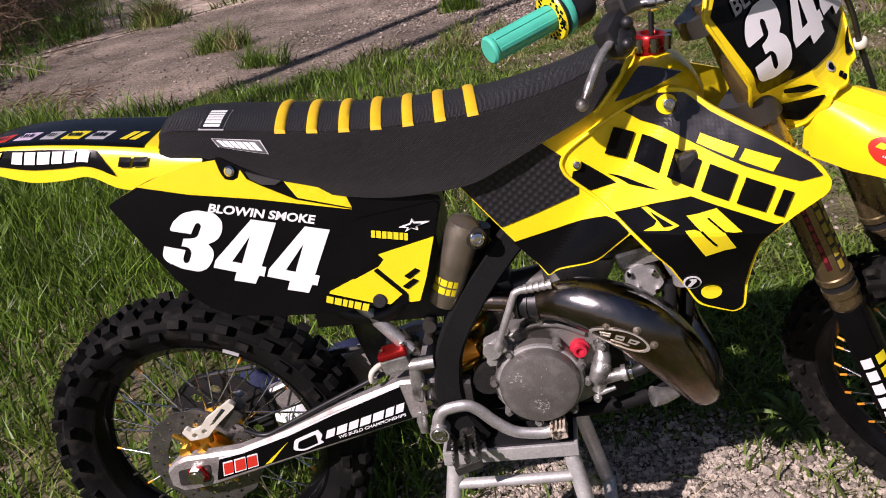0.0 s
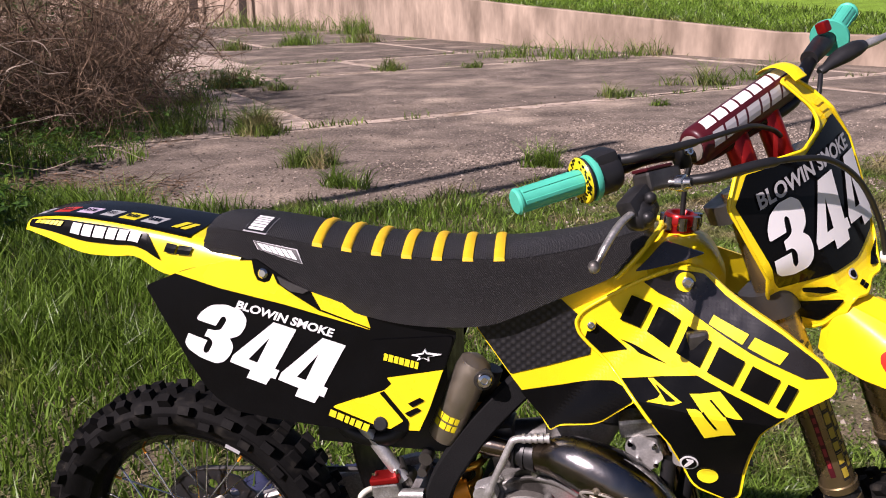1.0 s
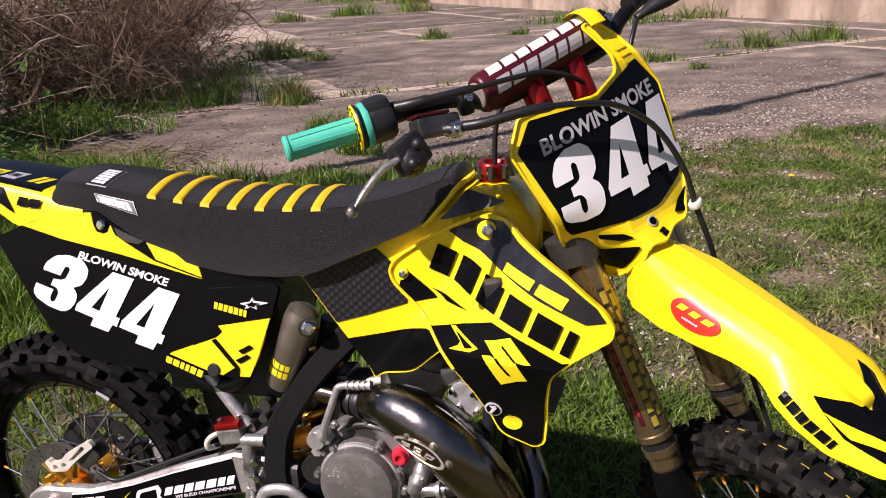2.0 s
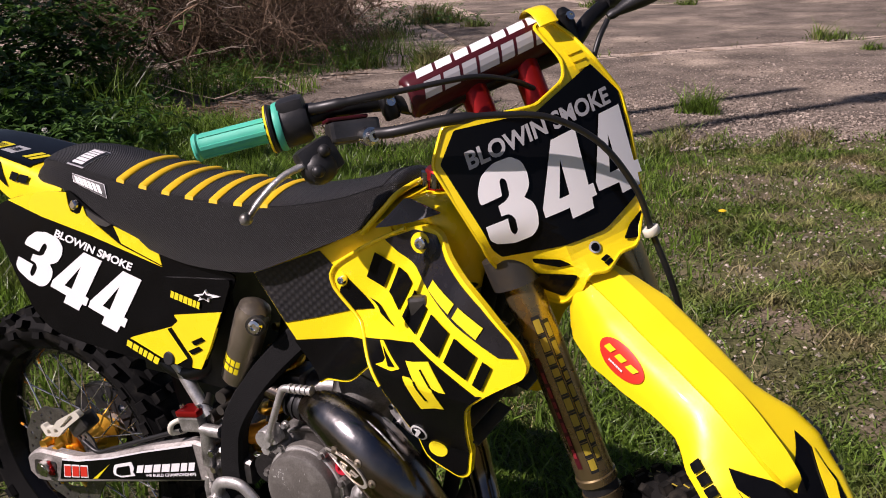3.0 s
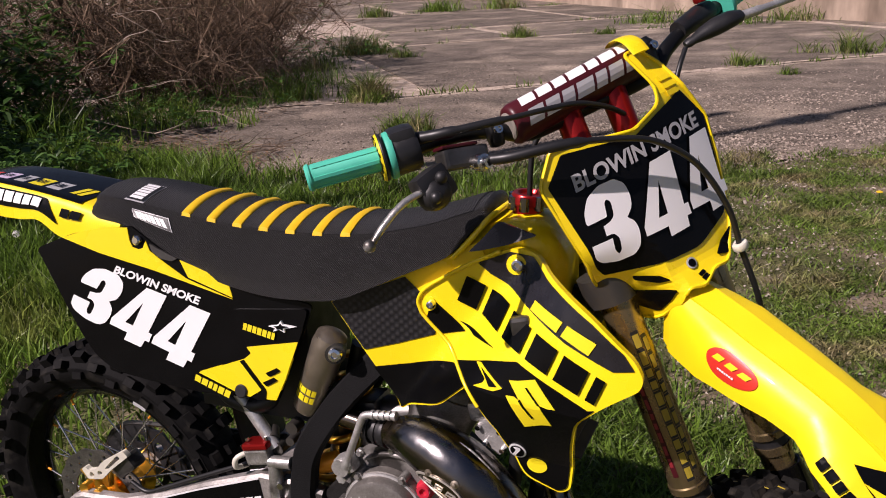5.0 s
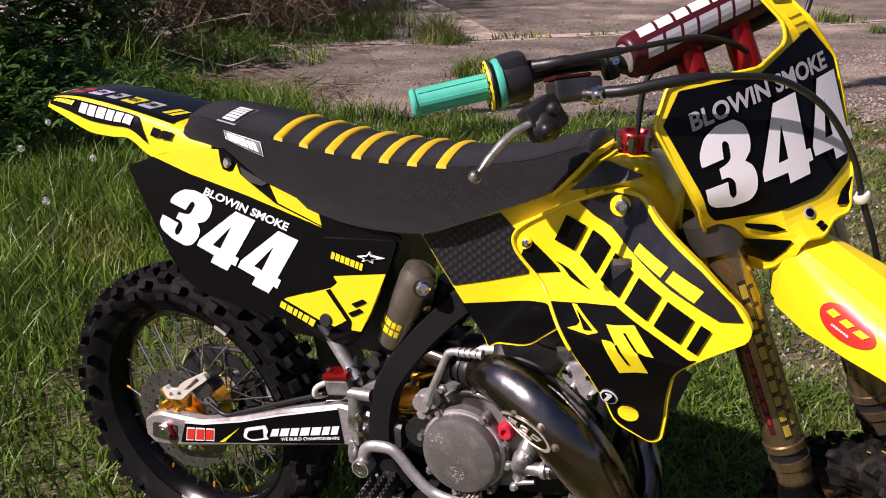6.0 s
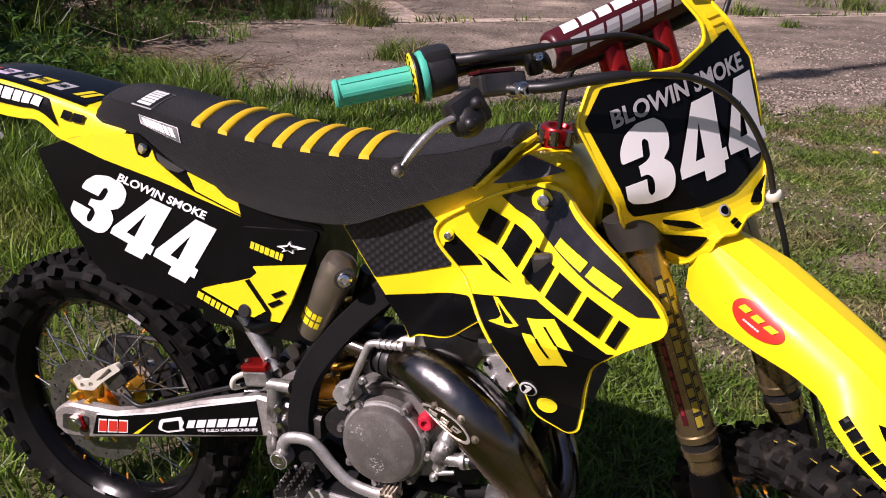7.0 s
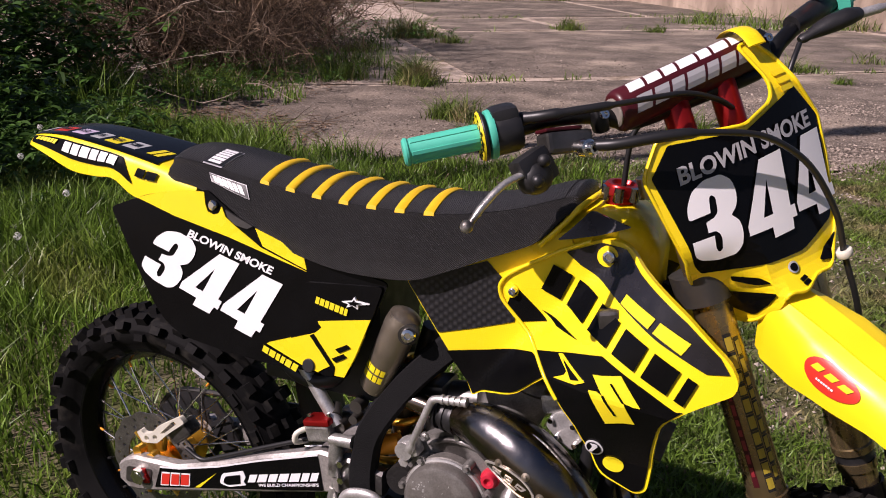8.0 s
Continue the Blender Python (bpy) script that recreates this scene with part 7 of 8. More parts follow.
# Fork legs, clamps, guards.
for side in (-1, 1):
    l = 0.086 * side
    line = lambda u: (0.012 + 0.05 * (u + 0.40), l, u)  # noqa: E731
    bm = bmesh.new()
    us = [-0.055, -0.10, -0.24, -0.25, -0.40, -0.56, -0.585, -0.587, -0.598, -0.60]
    sweep(bm, ats([line(u) for u in us]), [0.026, 0.026, 0.026, 0.028, 0.029, 0.029, 0.0295, 0.032, 0.032, 0.028], 24, up=way_ahead)
    leg = part("fork_leg", bm, BRONZE, bike, "bronze fork tube with printed words darkened as in shade", 40)
    bm = bmesh.new()
    sweep(bm, ats([line(-0.60), line(-0.614)]), 0.0285, 20, up=way_ahead)
    part("fork_band", bm, BLACK_PLASTIC, leg, smooth=40)
    bm = bmesh.new()
    sweep(bm, ats([line(-0.614), line(-0.6145), line(-0.628), line(-0.629), line(-0.655), line(-0.656)]), [0.024, 0.031, 0.031, 0.0275, 0.0275, 0.024], 20, up=way_ahead)
    part("fork_seal", bm, BRONZE, leg, smooth=40)
    bm = bmesh.new()
    sweep(bm, ats([line(-0.655), line(-0.92)]), 0.0225, 20, up=way_ahead)
    part("fork_slider", bm, STEEL, leg, smooth=40)
    bm = bmesh.new()
    ax = line(-0.94)
    sweep(bm, ats([(ax[0], l, -0.90), (ax[0] + 0.012, l, -0.94), (ax[0] + 0.036, l, -0.985)]), [0.028, 0.030, 0.022], 16, (0.8, 1.2), up=way_ahead)
    part("axle_lug", bm, ALU_DULL, leg, smooth=40)
    bm = bmesh.new()
    loops = []
    for u, w in ((-0.655, 0.03), (-0.68, 0.036), (-0.80, 0.04), (-0.94, 0.034)):
        f0 = line(u)[0]
        loops.append(ats([(f0 + 0.034 * math.cos(a) * 1.0, l + side * 0.003 + w * math.sin(a), u) for a in np.linspace(-1.7, 1.7, 9)] + [(f0 + 0.030 * math.cos(a), l + side * 0.003 + (w - 0.004) * math.sin(a), u) for a in np.linspace(1.7, -1.7, 9)]))
    rings(bm, loops)
    part("fork_guard", bm, BLACK, leg, smooth=50)
    for a0, a1, mat in () if side > 0 else ((-1.35, -0.85, WHITE), (-0.65, -0.15, YELLOW_WORD)):
        bm = bmesh.new()
        print_quads(bm, bars(6, 0.25, 5), lambda s, t: at(line(-0.75 - 0.19 * s)[0] + 0.036 * math.cos(a0 + (a1 - a0) * t), l + side * 0.003 + 0.041 * math.sin(a0 + (a1 - a0) * t), -0.75 - 0.19 * s), 3)
        part("word", bm, mat, leg)
    # Printed words down the tube, outlined black, the yellow darkened for the fender's shade.
    for t0, t1, u0, u1, n, gap, lift, mat in () if side > 0 else ((-0.01, 0.41, -0.318, -0.577, 10, 0.05, 0.0294, BLACK_PLASTIC), (0.03, 0.37, -0.32, -0.575, 10, 0.3, 0.0298, SHADED_WORN_YELLOW), (0.48, 0.82, -0.328, -0.562, 9, 0.05, 0.0294, BLACK_PLASTIC), (0.52, 0.78, -0.33, -0.56, 9, 0.3, 0.0298, SHADED_WORN_YELLOW),
                                                  (-0.66, -0.36, -0.38, -0.565, 1, 0.0, 0.0295, PAD), (-0.60, -0.42, -0.40, -0.55, 7, 0.3, 0.0300, MAROON)):
        bm = bmesh.new()
        print_quads(bm, bars(n, gap, 2), lambda s, t: at(line(u0 + (u1 - u0) * s)[0] + lift * math.cos(t0 - 0.5 + (t1 - t0) * t), l + lift * math.sin(t0 - 0.5 + (t1 - t0) * t), u0 + (u1 - u0) * s), 2)
        part("word", bm, mat, leg)
bm = bmesh.new()
for u, thick in ((-0.070, 0.030), (-0.225, 0.045)):
    plan = rounded([(0.02, -0.128), (0.052, -0.105), (0.052, -0.07), (0.02, -0.045), (0.02, 0.045), (0.052, 0.07), (0.052, 0.105), (0.02, 0.128), (-0.03, 0.115), (-0.045, 0.03), (-0.045, -0.03), (-0.03, -0.115)], 0.018)
    sheet(bm, [plan], lambda a, b, d: at(a, b, u - d), thick, 0.05)
clamp = part("triple_clamp", bm, CLAMP, bike, "grey alloy fork clamps", 40)
bm = bmesh.new()
sweep(bm, ats([(-0.005, 0, -0.066), (-0.005, 0, -0.27)]), 0.026, 18)
part("steering_stem", bm, DARK_STEEL, clamp, smooth=40)

# Front wheel.
FRONT_AXLE = at(0.062, 0.0, -0.966)
front_wheel, front_m = wheel("front_wheel", FRONT_AXLE, way_left, 0.345, 0.330, 0.272, 0.042, 0.013, 54, DUSTY, "front wheel with dusty knobbly tyre and orange nipples", nipple=ORANGE)
bm = bmesh.new()
for k in range(54):
    a = 2 * math.pi * k / 54
    r = 0.3434 if k % 2 == 0 else 0.3306
    ends = [front_m @ Vector((r * math.cos(a + b), r * math.sin(a + b), z)) for b, z in ((-0.022, -0.0012), (0.022, -0.0012), (0.022, 0.0012), (-0.022, 0.0012))]
    bm.faces.new([bm.verts.new(v) for v in ends])
tagged(part("tyre_line", bm, SHADED_WORN_YELLOW, front_wheel, "worn yellow line round the tread"), "worn yellow line round the tread", kind="stuff")
bm = bmesh.new()
rod(bm, FRONT_AXLE - way_left * 0.11, FRONT_AXLE + way_left * 0.11, 0.011)
part("axle", bm, STEEL, bike, smooth=60)

# Front number plate.
def on_plate(l, u, d=0.0):
    f = 0.094 - 1.15 * (l - 0.02) ** 2 - 9.0 * max(0.0, -0.168 - u) ** 2 * max(0.0, -l - 0.03) / 0.08 + max(0.0, -0.255 - u) * (0.75 * min(1.0, max(0.0, (l + 0.045) / 0.03)) - 0.35) - 2.2 * max(0.0, u + 0.015) ** 1.3 * 0.5
    return at(f - d, l, u)


PLATE = rounded([(-0.122, -0.020, 0.006), (-0.154, -0.064, 0.012), (-0.127, -0.214, 0.02), (-0.080, -0.290, 0.008), (-0.043, -0.322, 0.006), (-0.016, -0.284, 0.006), (0.010, -0.291, 0.008), (0.040, -0.276, 0.006), (0.068, -0.278, 0.008), (0.106, -0.232, 0.012), (0.133, -0.13, 0.02),
                 (0.142, -0.07, 0.012), (0.118, -0.012, 0.01), (0.106, 0.030), (0.090, 0.062, 0.01), (0.062, 0.060, 0.008), (0.070, 0.0, 0.015), (0.058, -0.025, 0.012), (0.005, -0.042, 0.01)], 0.006)
plate = part("number_plate", sheet(bmesh.new(), [PLATE], on_plate, 0.004, 0.008), YELLOW, bike, "black and yellow front number plate")
bm = bmesh.new()
sweep(bm, [on_plate(*p, -0.001) for p in PLATE + PLATE[:1]], 0.0028, 6)
part("plate_lip", bm, YELLOW, plate, smooth=60)


def plate_print(name, outline, mat, lift=SKIN, radius=0.003):
    return part(name, sheet(bmesh.new(), [rounded(outline, radius, 3)], lambda a, b, d: on_plate(a, b, d - lift), 0.0008, 0.012), mat, plate)


plate_print("plate_field", [(-0.110, -0.030), (-0.143, -0.066), (-0.120, -0.203, 0.01), (-0.108, -0.219), (-0.03, -0.236, 0.02), (0.034, -0.239, 0.01), (0.104, -0.213, 0.01), (0.128, -0.13), (0.137, -0.068), (0.108, -0.018), (0.057, -0.033), (0.003, -0.050)], BLACK)
digits("344", [[(-0.125, -0.207), (-0.052, -0.205), (-0.036, -0.090), (-0.111, -0.092)], [(-0.045, -0.206), (0.038, -0.204), (0.055, -0.091), (-0.028, -0.093)], [(0.042, -0.203), (0.121, -0.202), (0.136, -0.086), (0.057, -0.086)]],
       lambda a, b: on_plate(a, b, -2.5 * SKIN), WHITE, plate, 0.08)
mq2 = four((-0.112, -0.088), (0.116, -0.080), (0.117, -0.055), (-0.110, -0.0625))
part("lettering", print_text(bmesh.new(), "BLOWIN SMOKE", lambda s, t: on_plate(*mq2(s, t), -2.5 * SKIN), 0.03, 2), GREY_WORD, plate)
plate_print("plate_slot", [(-0.072, -0.237), (-0.041, -0.252), (-0.031, -0.264), (-0.043, -0.263), (-0.070, -0.245)], BLACK, 2 * SKIN)
plate_print("plate_slot", [(-0.080, -0.257), (-0.030, -0.280), (-0.043, -0.310), (-0.066, -0.286)], BLACK, 3 * SKIN)
plate_print("plate_slot", [(0.054, -0.262), (0.074, -0.268), (0.100, -0.235), (0.072, -0.247)], BLACK, 2 * SKIN)
plate_print("roundel", circle(0.009, -0.2545, 0.0085, 16), GREY_WORD, 1.5 * SKIN, 0)
plate_print("roundel", circle(0.009, -0.2545, 0.006, 16), BLACK, 2.2 * SKIN, 0)
for d in (0.0, 0.0065):
    plate_print("emblem", [(0.008 + 0.3 * d, -0.2725 - d), (0.019 + 0.3 * d, -0.2695 - d), (0.022 + 0.3 * d, -0.2745 - d), (0.011 + 0.3 * d, -0.2775 - d)], BLACK, 1.5 * SKIN, 0.001)
for k, row in enumerate((0.0, 0.012, 0.024)):
    plate_print("embossing", [(0.080 + 0.001 * k, 0.012 - row), (0.104, 0.012 - row), (0.106, 0.004 - row), (0.082 + 0.001 * k, 0.004 - row)], YELLOW, 0.003, 0.002)
# The strap over the bar pad.
bm = bmesh.new()
strap = spline([(0.082, 0.075, 0.054), (0.070, 0.076, 0.072), (0.050, 0.078, 0.083), (0.028, 0.080, 0.0835), (0.012, 0.082, 0.079)], 5)
sweep(bm, ats([tuple(p) for p in strap]), 0.015, 12, (0.16, 1.0), way_left)
part("plate_strap", bm, YELLOW, plate, smooth=60)

# Front fender: a middle panel between two grooved creases that rises to a blunt nose, shoulders, and side skirts that end at a step.
MID = spline([(0.064, 0.003, -0.281), (0.090, 0.004, -0.295), (0.153, 0.006, -0.340), (0.198, 0.008, -0.377), (0.247, 0.010, -0.416), (0.296, 0.013, -0.462), (0.333, 0.015, -0.512), (0.360, 0.016, -0.560), (0.393, 0.017, -0.605), (0.428, 0.017, -0.648)], 7)
REACH = len(MID) - 1


def fender_row(k, table):
    return float(np.interp(k / REACH, [r[0] for r in table], [r[1] for r in table]))


CREASE = [(0, 0.021), (0.3, 0.022), (0.6, 0.020), (0.70, 0.017), (0.78, 0.011), (1, 0.005)]
SHOULDER = [(0, 0.036), (0.12, 0.046), (0.22, 0.061), (0.35, 0.060), (0.45, 0.056), (0.53, 0.055), (0.57, 0.062), (0.62, 0.074), (0.70, 0.080), (0.80, 0.072), (0.92, 0.048), (1, 0.018)]
SLOPE = [(0, 0.014), (0.2, 0.016), (0.45, 0.016), (0.6, 0.018), (0.8, 0.016), (1, 0.008)]
DROP = [(0, 0.075), (0.12, 0.080), (0.22, 0.064), (0.37, 0.046), (0.47, 0.034), (0.53, 0.030), (0.6, 0.026), (0.7, 0.020), (0.85, 0.014), (1, 0.008)]
RIDGE = [(0, 0.002), (0.45, 0.003), (0.65, 0.007), (0.75, 0.013), (0.765, 0.011), (0.785, 0.0), (1, 0.0)]
GROOVE = [(0, 0.004), (0.70, 0.004), (0.76, 0.0), (1, 0.0)]


def on_fender(k, s, lift=0.0):
    """The fender's skin: k along it (0 to REACH), s across from -1 to 1, with a soft shoulder between the top and the skirt."""
    i = min(int(k), REACH - 1)
    p = np.array(MID[i]) + (np.array(MID[i + 1]) - np.array(MID[i])) * (k - i)
    j = max(1, min(REACH - 1, i))
    tangent = Vector((MID[j + 1][0] - MID[j - 1][0], 0, MID[j + 1][2] - MID[j - 1][2])).normalized()
    normal = Vector((-tangent.z, 0, tangent.x))
    side, a = (-1 if s < 0 else 1), abs(s)
    soft, hard = (0.50, 0.95) if s < 0 else (0.66, 0.85)
    c, w, h, ridge, slope = (fender_row(k, t) for t in (CREASE, SHOULDER, DROP, RIDGE, SLOPE))

    def flank(a):
        if a < 0.75:
            q = (a - 0.36) / 0.39
            return Vector((c + (w - c) * q, -slope * q))
        q = (a - 0.75) / 0.25
        return Vector((w + 0.009 * q, -slope - h * q))

    if a <= 0.28:
        l, n = c * 0.94 * a / 0.28, ridge
    elif a < 0.36:
        q = (a - 0.28) / 0.08
        l, n = c * (0.94 + 0.06 * q), ridge * max(0.0, 1 - 2 * q) - fender_row(k, GROOVE) * (1 - abs(2 * q - 1))
    elif soft < a < hard:
        q = (a - soft) / (hard - soft)
        l, n = (1 - q) ** 2 * flank(soft) + 2 * q * (1 - q) * flank(0.75) + q**2 * flank(hard)
    else:
        l, n = flank(a)
    turn = min(1.0, max(0.0, (a - 0.50) / 0.45))
    out = (normal * (1 - turn) + Vector((0, side, 0.3)) * turn).normalized()
    v = Vector((p[0], p[1] + side * l, p[2])) + normal * n + out * lift
    return at(*v)


bm = bmesh.new()
cross = [-1, -0.95, -0.90, -0.85, -0.80, -0.75, -0.70, -0.65, -0.60, -0.55, -0.50, -0.43, -0.36, -0.32, -0.28, -0.14]
cross = cross + [0] + [-s for s in reversed(cross)]
for lift in (0.0, -0.003):
    grid = [[bm.verts.new(on_fender(k, s, lift)) for s in cross] for k in np.linspace(0, REACH, 97)]
    for a, b in zip(grid, grid[1:]):
        for n in range(len(cross) - 1):
            bm.faces.new((a[n], a[n + 1], b[n + 1], b[n]))
front_fender = part("front_fender", bm, FENDER_YELLOW, bike, "bright yellow ridged front fender", 24)
# A hidden panel added at the fender's root, to shade the far fork leg.
bm = bmesh.new()
sheet(bm, [rounded([(-0.040, -0.052), (0.066, -0.040), (0.066, 0.046), (-0.040, 0.058)], 0.012)], lambda a, b, d: at(a, b, -0.277 - 0.25 * max(0.0, a - 0.02) - d), 0.006, 0.02)
part("fender_root", bm, BLACK_PLASTIC, front_fender)
bm = bmesh.new()
sheet(bm, [circle(0.0, 0.0, 1.0, 36)], lambda a, b, d: on_fender(REACH * (0.315 + 0.082 * a), -0.735 + 0.15 * b, SKIN - d), 0.0008, 0.15)
part("oval_badge", bm, RED_VINYL, front_fender, "red oval badge")
bm = bmesh.new()
print_quads(bm, [[(x, 0.35 - 0.5 * (x < 0.2) * 0), (x + 0.20, 0.35), (x + 0.27, 0.75), (x + 0.07, 0.75)] for x in (0.06, 0.38, 0.68)], lambda s, t: on_fender(REACH * (0.245 + 0.14 * s), -0.80 + 0.15 * t, 2 * SKIN), 3)
part("word", bm, YELLOW_WORD, front_fender)
bm = bmesh.new()
print_quads(bm, bars(7, 0.3, 1), lambda s, t: on_fender(REACH * (0.285 + 0.055 * s), -0.815 + 0.018 * t, 2 * SKIN), 1)
part("word", bm, WHITE, front_fender)


def fender_print(name, outline, mat, lift=SKIN, radius=0.0):
    return part(name, sheet(bmesh.new(), [rounded(outline, radius, 3) if radius else outline], lambda a, b, d: on_fender(REACH * a, b, lift - d), 0.0008, 0.03), mat, front_fender)


fender_print("tip_print", [(0.665, -0.56), (0.765, -0.31), (0.79, 0.0), (0.765, 0.31), (0.665, 0.56), (0.80, 0.66), (0.93, 0.68), (0.985, 0.5), (0.985, -0.5), (0.93, -0.68), (0.80, -0.66)], BLACK)
for sgn in (-1, 1):
    fender_print("tip_stripe", [(0.715, sgn * 0.60), (0.975, sgn * 0.38), (0.975, sgn * 0.46), (0.81, sgn * 0.635)], YELLOW, 2 * SKIN)
    bm = bmesh.new()
    print_quads(bm, bars(6, 0.2, 3, (0.95, 1.0, 1.0, 1.05, 1.1, 0.55)), lambda s, t: on_fender(REACH * (0.61 + 0.19 * s), sgn * (0.85 - 0.12 * (t if sgn < 0 else 1 - t)), 2 * SKIN), 2)
    part("word", bm, BLACK, front_fender)
for dx in (0.0, 0.018):
    fender_print("emblem", [(0.875 + dx, -0.16 + 9 * dx), (0.892 + dx, -0.16 + 9 * dx), (0.905 + dx, 0.0 + 9 * dx), (0.888 + dx, 0.0 + 9 * dx)], YELLOW_WORD, 2 * SKIN)
fender_print("roundel", circle(0.95, 0.0, 0.020, 24, 0.19), WHITE, 2 * SKIN)
fender_print("roundel", circle(0.95, 0.0, 0.0155, 24, 0.145), BLACK, 2.6 * SKIN)

# Handlebar, pad, mounts.
bm = bmesh.new()
half_bar = [(0.022, 0.0, 0.012), (0.022, 0.10, 0.012), (0.021, 0.135, 0.022), (0.018, 0.165, 0.040), (0.008, 0.22, 0.056), (-0.006, 0.28, 0.062), (-0.025, 0.36, 0.074), (-0.040, 0.42, 0.083)]
sweep(bm, ats([(f, -l, u) for f, l, u in reversed(spline(half_bar, 5)[1:])] + [tuple(p) for p in spline(half_bar, 5)]), 0.012, 14)
bar = part("handlebar", bm, BAR_BLACK, bike, "black handlebar with red padded crossbar", 60)
for side in (-1, 1):
    bm = bmesh.new()
    sweep(bm, ats([(0.022, 0.043 * side, -0.072), (0.022, 0.043 * side, 0.022), (0.022, 0.043 * side, 0.026)]), [0.0205, 0.0205, 0.018], 24)
    mount = part("bar_mount", bm, RED, bar, "red anodised bar mount", 40)
    l, u = -0.0195 + 0.1475 * side, 0.048 + 0.0083 * side
    bm = bmesh.new()
    sweep(bm, ats([(0.022, l, 0.018), (0.024, l, u - 0.012), (0.026, l, u + 0.006), (0.024, l, u + 0.014)]), [0.016, 0.018, 0.017, 0.009], 14, (1.0, 0.7))
    bracket = part("crossbar_clamp", bm, BAR_BLACK, bar, smooth=40)
    bm = bmesh.new()
    turned(bm, [(0.0, 0.002), (0.003, 0.002), (0.0034, 0.006), (0.006, 0.006), (0.007, 0.003), (0.007, 0.0)], axis_along(at(0.041, l, u - 0.001), at(1, 0, 0) - at(0, 0, 0)), 18)
    part("clamp_bolt", bm, CHROME, bracket, smooth=40)
bm = bmesh.new()
pad_half = [math.pi * k / 16 for k in range(32)]
loops = []
for l, r in ((-0.141, 0.021), (-0.139, 0.0265), (-0.133, 0.029), (0.098, 0.029), (0.104, 0.0265), (0.106, 0.021)):
    loops.append(ats([(0.026 + r * math.cos(a) * 0.9, l, 0.0435 + 0.056 * l + r * math.sin(a) * (1.0 if math.sin(a) > 0 else 1.1)) for a in pad_half]))
rings(bm, loops)
pad = part("bar_pad", bm, PAD, bar, "dark red crossbar pad", 50)
# The lower row is grey, not white, to paint the pad's shaded side.
for a0, mat in ((0.62, WHITE), (-0.42, GREY_WORD)):
    bm = bmesh.new()
    print_quads(bm, bars(7, 0.16, 9), lambda s, t: at(0.026 + 0.0296 * 0.9 * math.cos(a0 + 0.75 * t), -0.124 + 0.218 * s + 0.006 * t, 0.0367 + 0.0122 * s + 0.0296 * math.sin(a0 + 0.75 * t) * (1.0 if a0 + 0.75 * t > 0 else 1.1)), 3)
    part("word", bm, mat, pad)
bm = bmesh.new()
turned(bm, [(0.0, 0.003), (0.017, 0.003), (0.0205, 0.0015), (0.0205, 0.0)], axis_along(at(0.026, -0.141, 0.0345), -way_left), 24)
part("pad_end", bm, TAUPE, pad, "grey-brown foam end")

# Grips and controls.
def along_bar(l):
    pts = spline(half_bar, 5)
    ls = [p[1] for p in pts]
    return tuple(float(np.interp(abs(l), ls, [p[n] for p in pts])) if n != 1 else l for n in range(3))


for side in (-1, 1):
    start, end = along_bar(0.318 * side), (-0.0425, 0.428 * side, 0.0845)
    a, b = at(*start), at(*end)
    gm = axis_along(a, b - a)
    long = (b - a).length
    bm = bmesh.new()
    prof = [(0.0125, 0.0), (0.0185, 0.0)]
    for k in range(9):
        prof += [(0.0168, 0.004 + long * 0.1 * k + 0.001), (0.0172, 0.004 + long * 0.1 * (k + 0.9))]
    prof += [(0.0195, long * 0.945), (0.0195, long - 0.003), (0.0165, long), (0.0, long)]
    turned(bm, prof, gm, 28)
    grip = part("hand_grip", bm, TEAL, bike, "teal rubber grip with cheetah-print donut" if side < 0 else "teal rubber grip", 40)
    for k in range(6):
        ang = 2 * math.pi * k / 6
        bm = bmesh.new()
        box(bm, gm @ Matrix.Rotation(ang, 4, "Z") @ Matrix.Translation((0.0172, 0, long * 0.5)), (0.002, 0.006, long * 0.82), 0.0008)
        part("grip_rib", bm, TEAL, grip)
    bm = bmesh.new()
    turned(bm, [(0.0125, -0.012), (0.033, -0.012), (0.0345, -0.008), (0.033, -0.003), (0.020, 0.0), (0.0125, 0.0)], gm, 36, True)
    part("grip_flange", bm, TEAL, grip, smooth=40)
    if side < 0:
        bm = bmesh.new()
        turned(bm, [(0.019, 0.0005), (0.033, 0.0005), (0.0345, 0.004), (0.0325, 0.0085), (0.019, 0.009)], gm, 36, True)
        donut = part("grip_donut", bm, BLACK_PLASTIC, grip, "black donut with yellow cheetah-print face", 40)
        bm = bmesh.new()
        turned(bm, [(0.0185, 0.0098), (0.0325, 0.0094), (0.0345, 0.0062), (0.0335, 0.0060), (0.0185, 0.0088)], gm, 36, True)
        part("donut_face", bm, YELLOW_WORD, donut, "yellow cheetah-print face", 40)
        spots = random.Random(5)
        bm = bmesh.new()
        for k in range(46):
            ang, rad = 2 * math.pi * spots.random(), spots.uniform(0.0215, 0.0322)
            c = gm @ Vector((rad * math.cos(ang), rad * math.sin(ang), 0.0095))
            turned(bm, [(0.0, 0.0009), (spots.uniform(0.0012, 0.0024), 0.0009), (0.0026, 0.0)], Matrix.Translation(c) @ gm.to_3x3().to_4x4(), 6)
        tagged(part("donut_spotting", bm, BLACK, grip), kind="stuff")
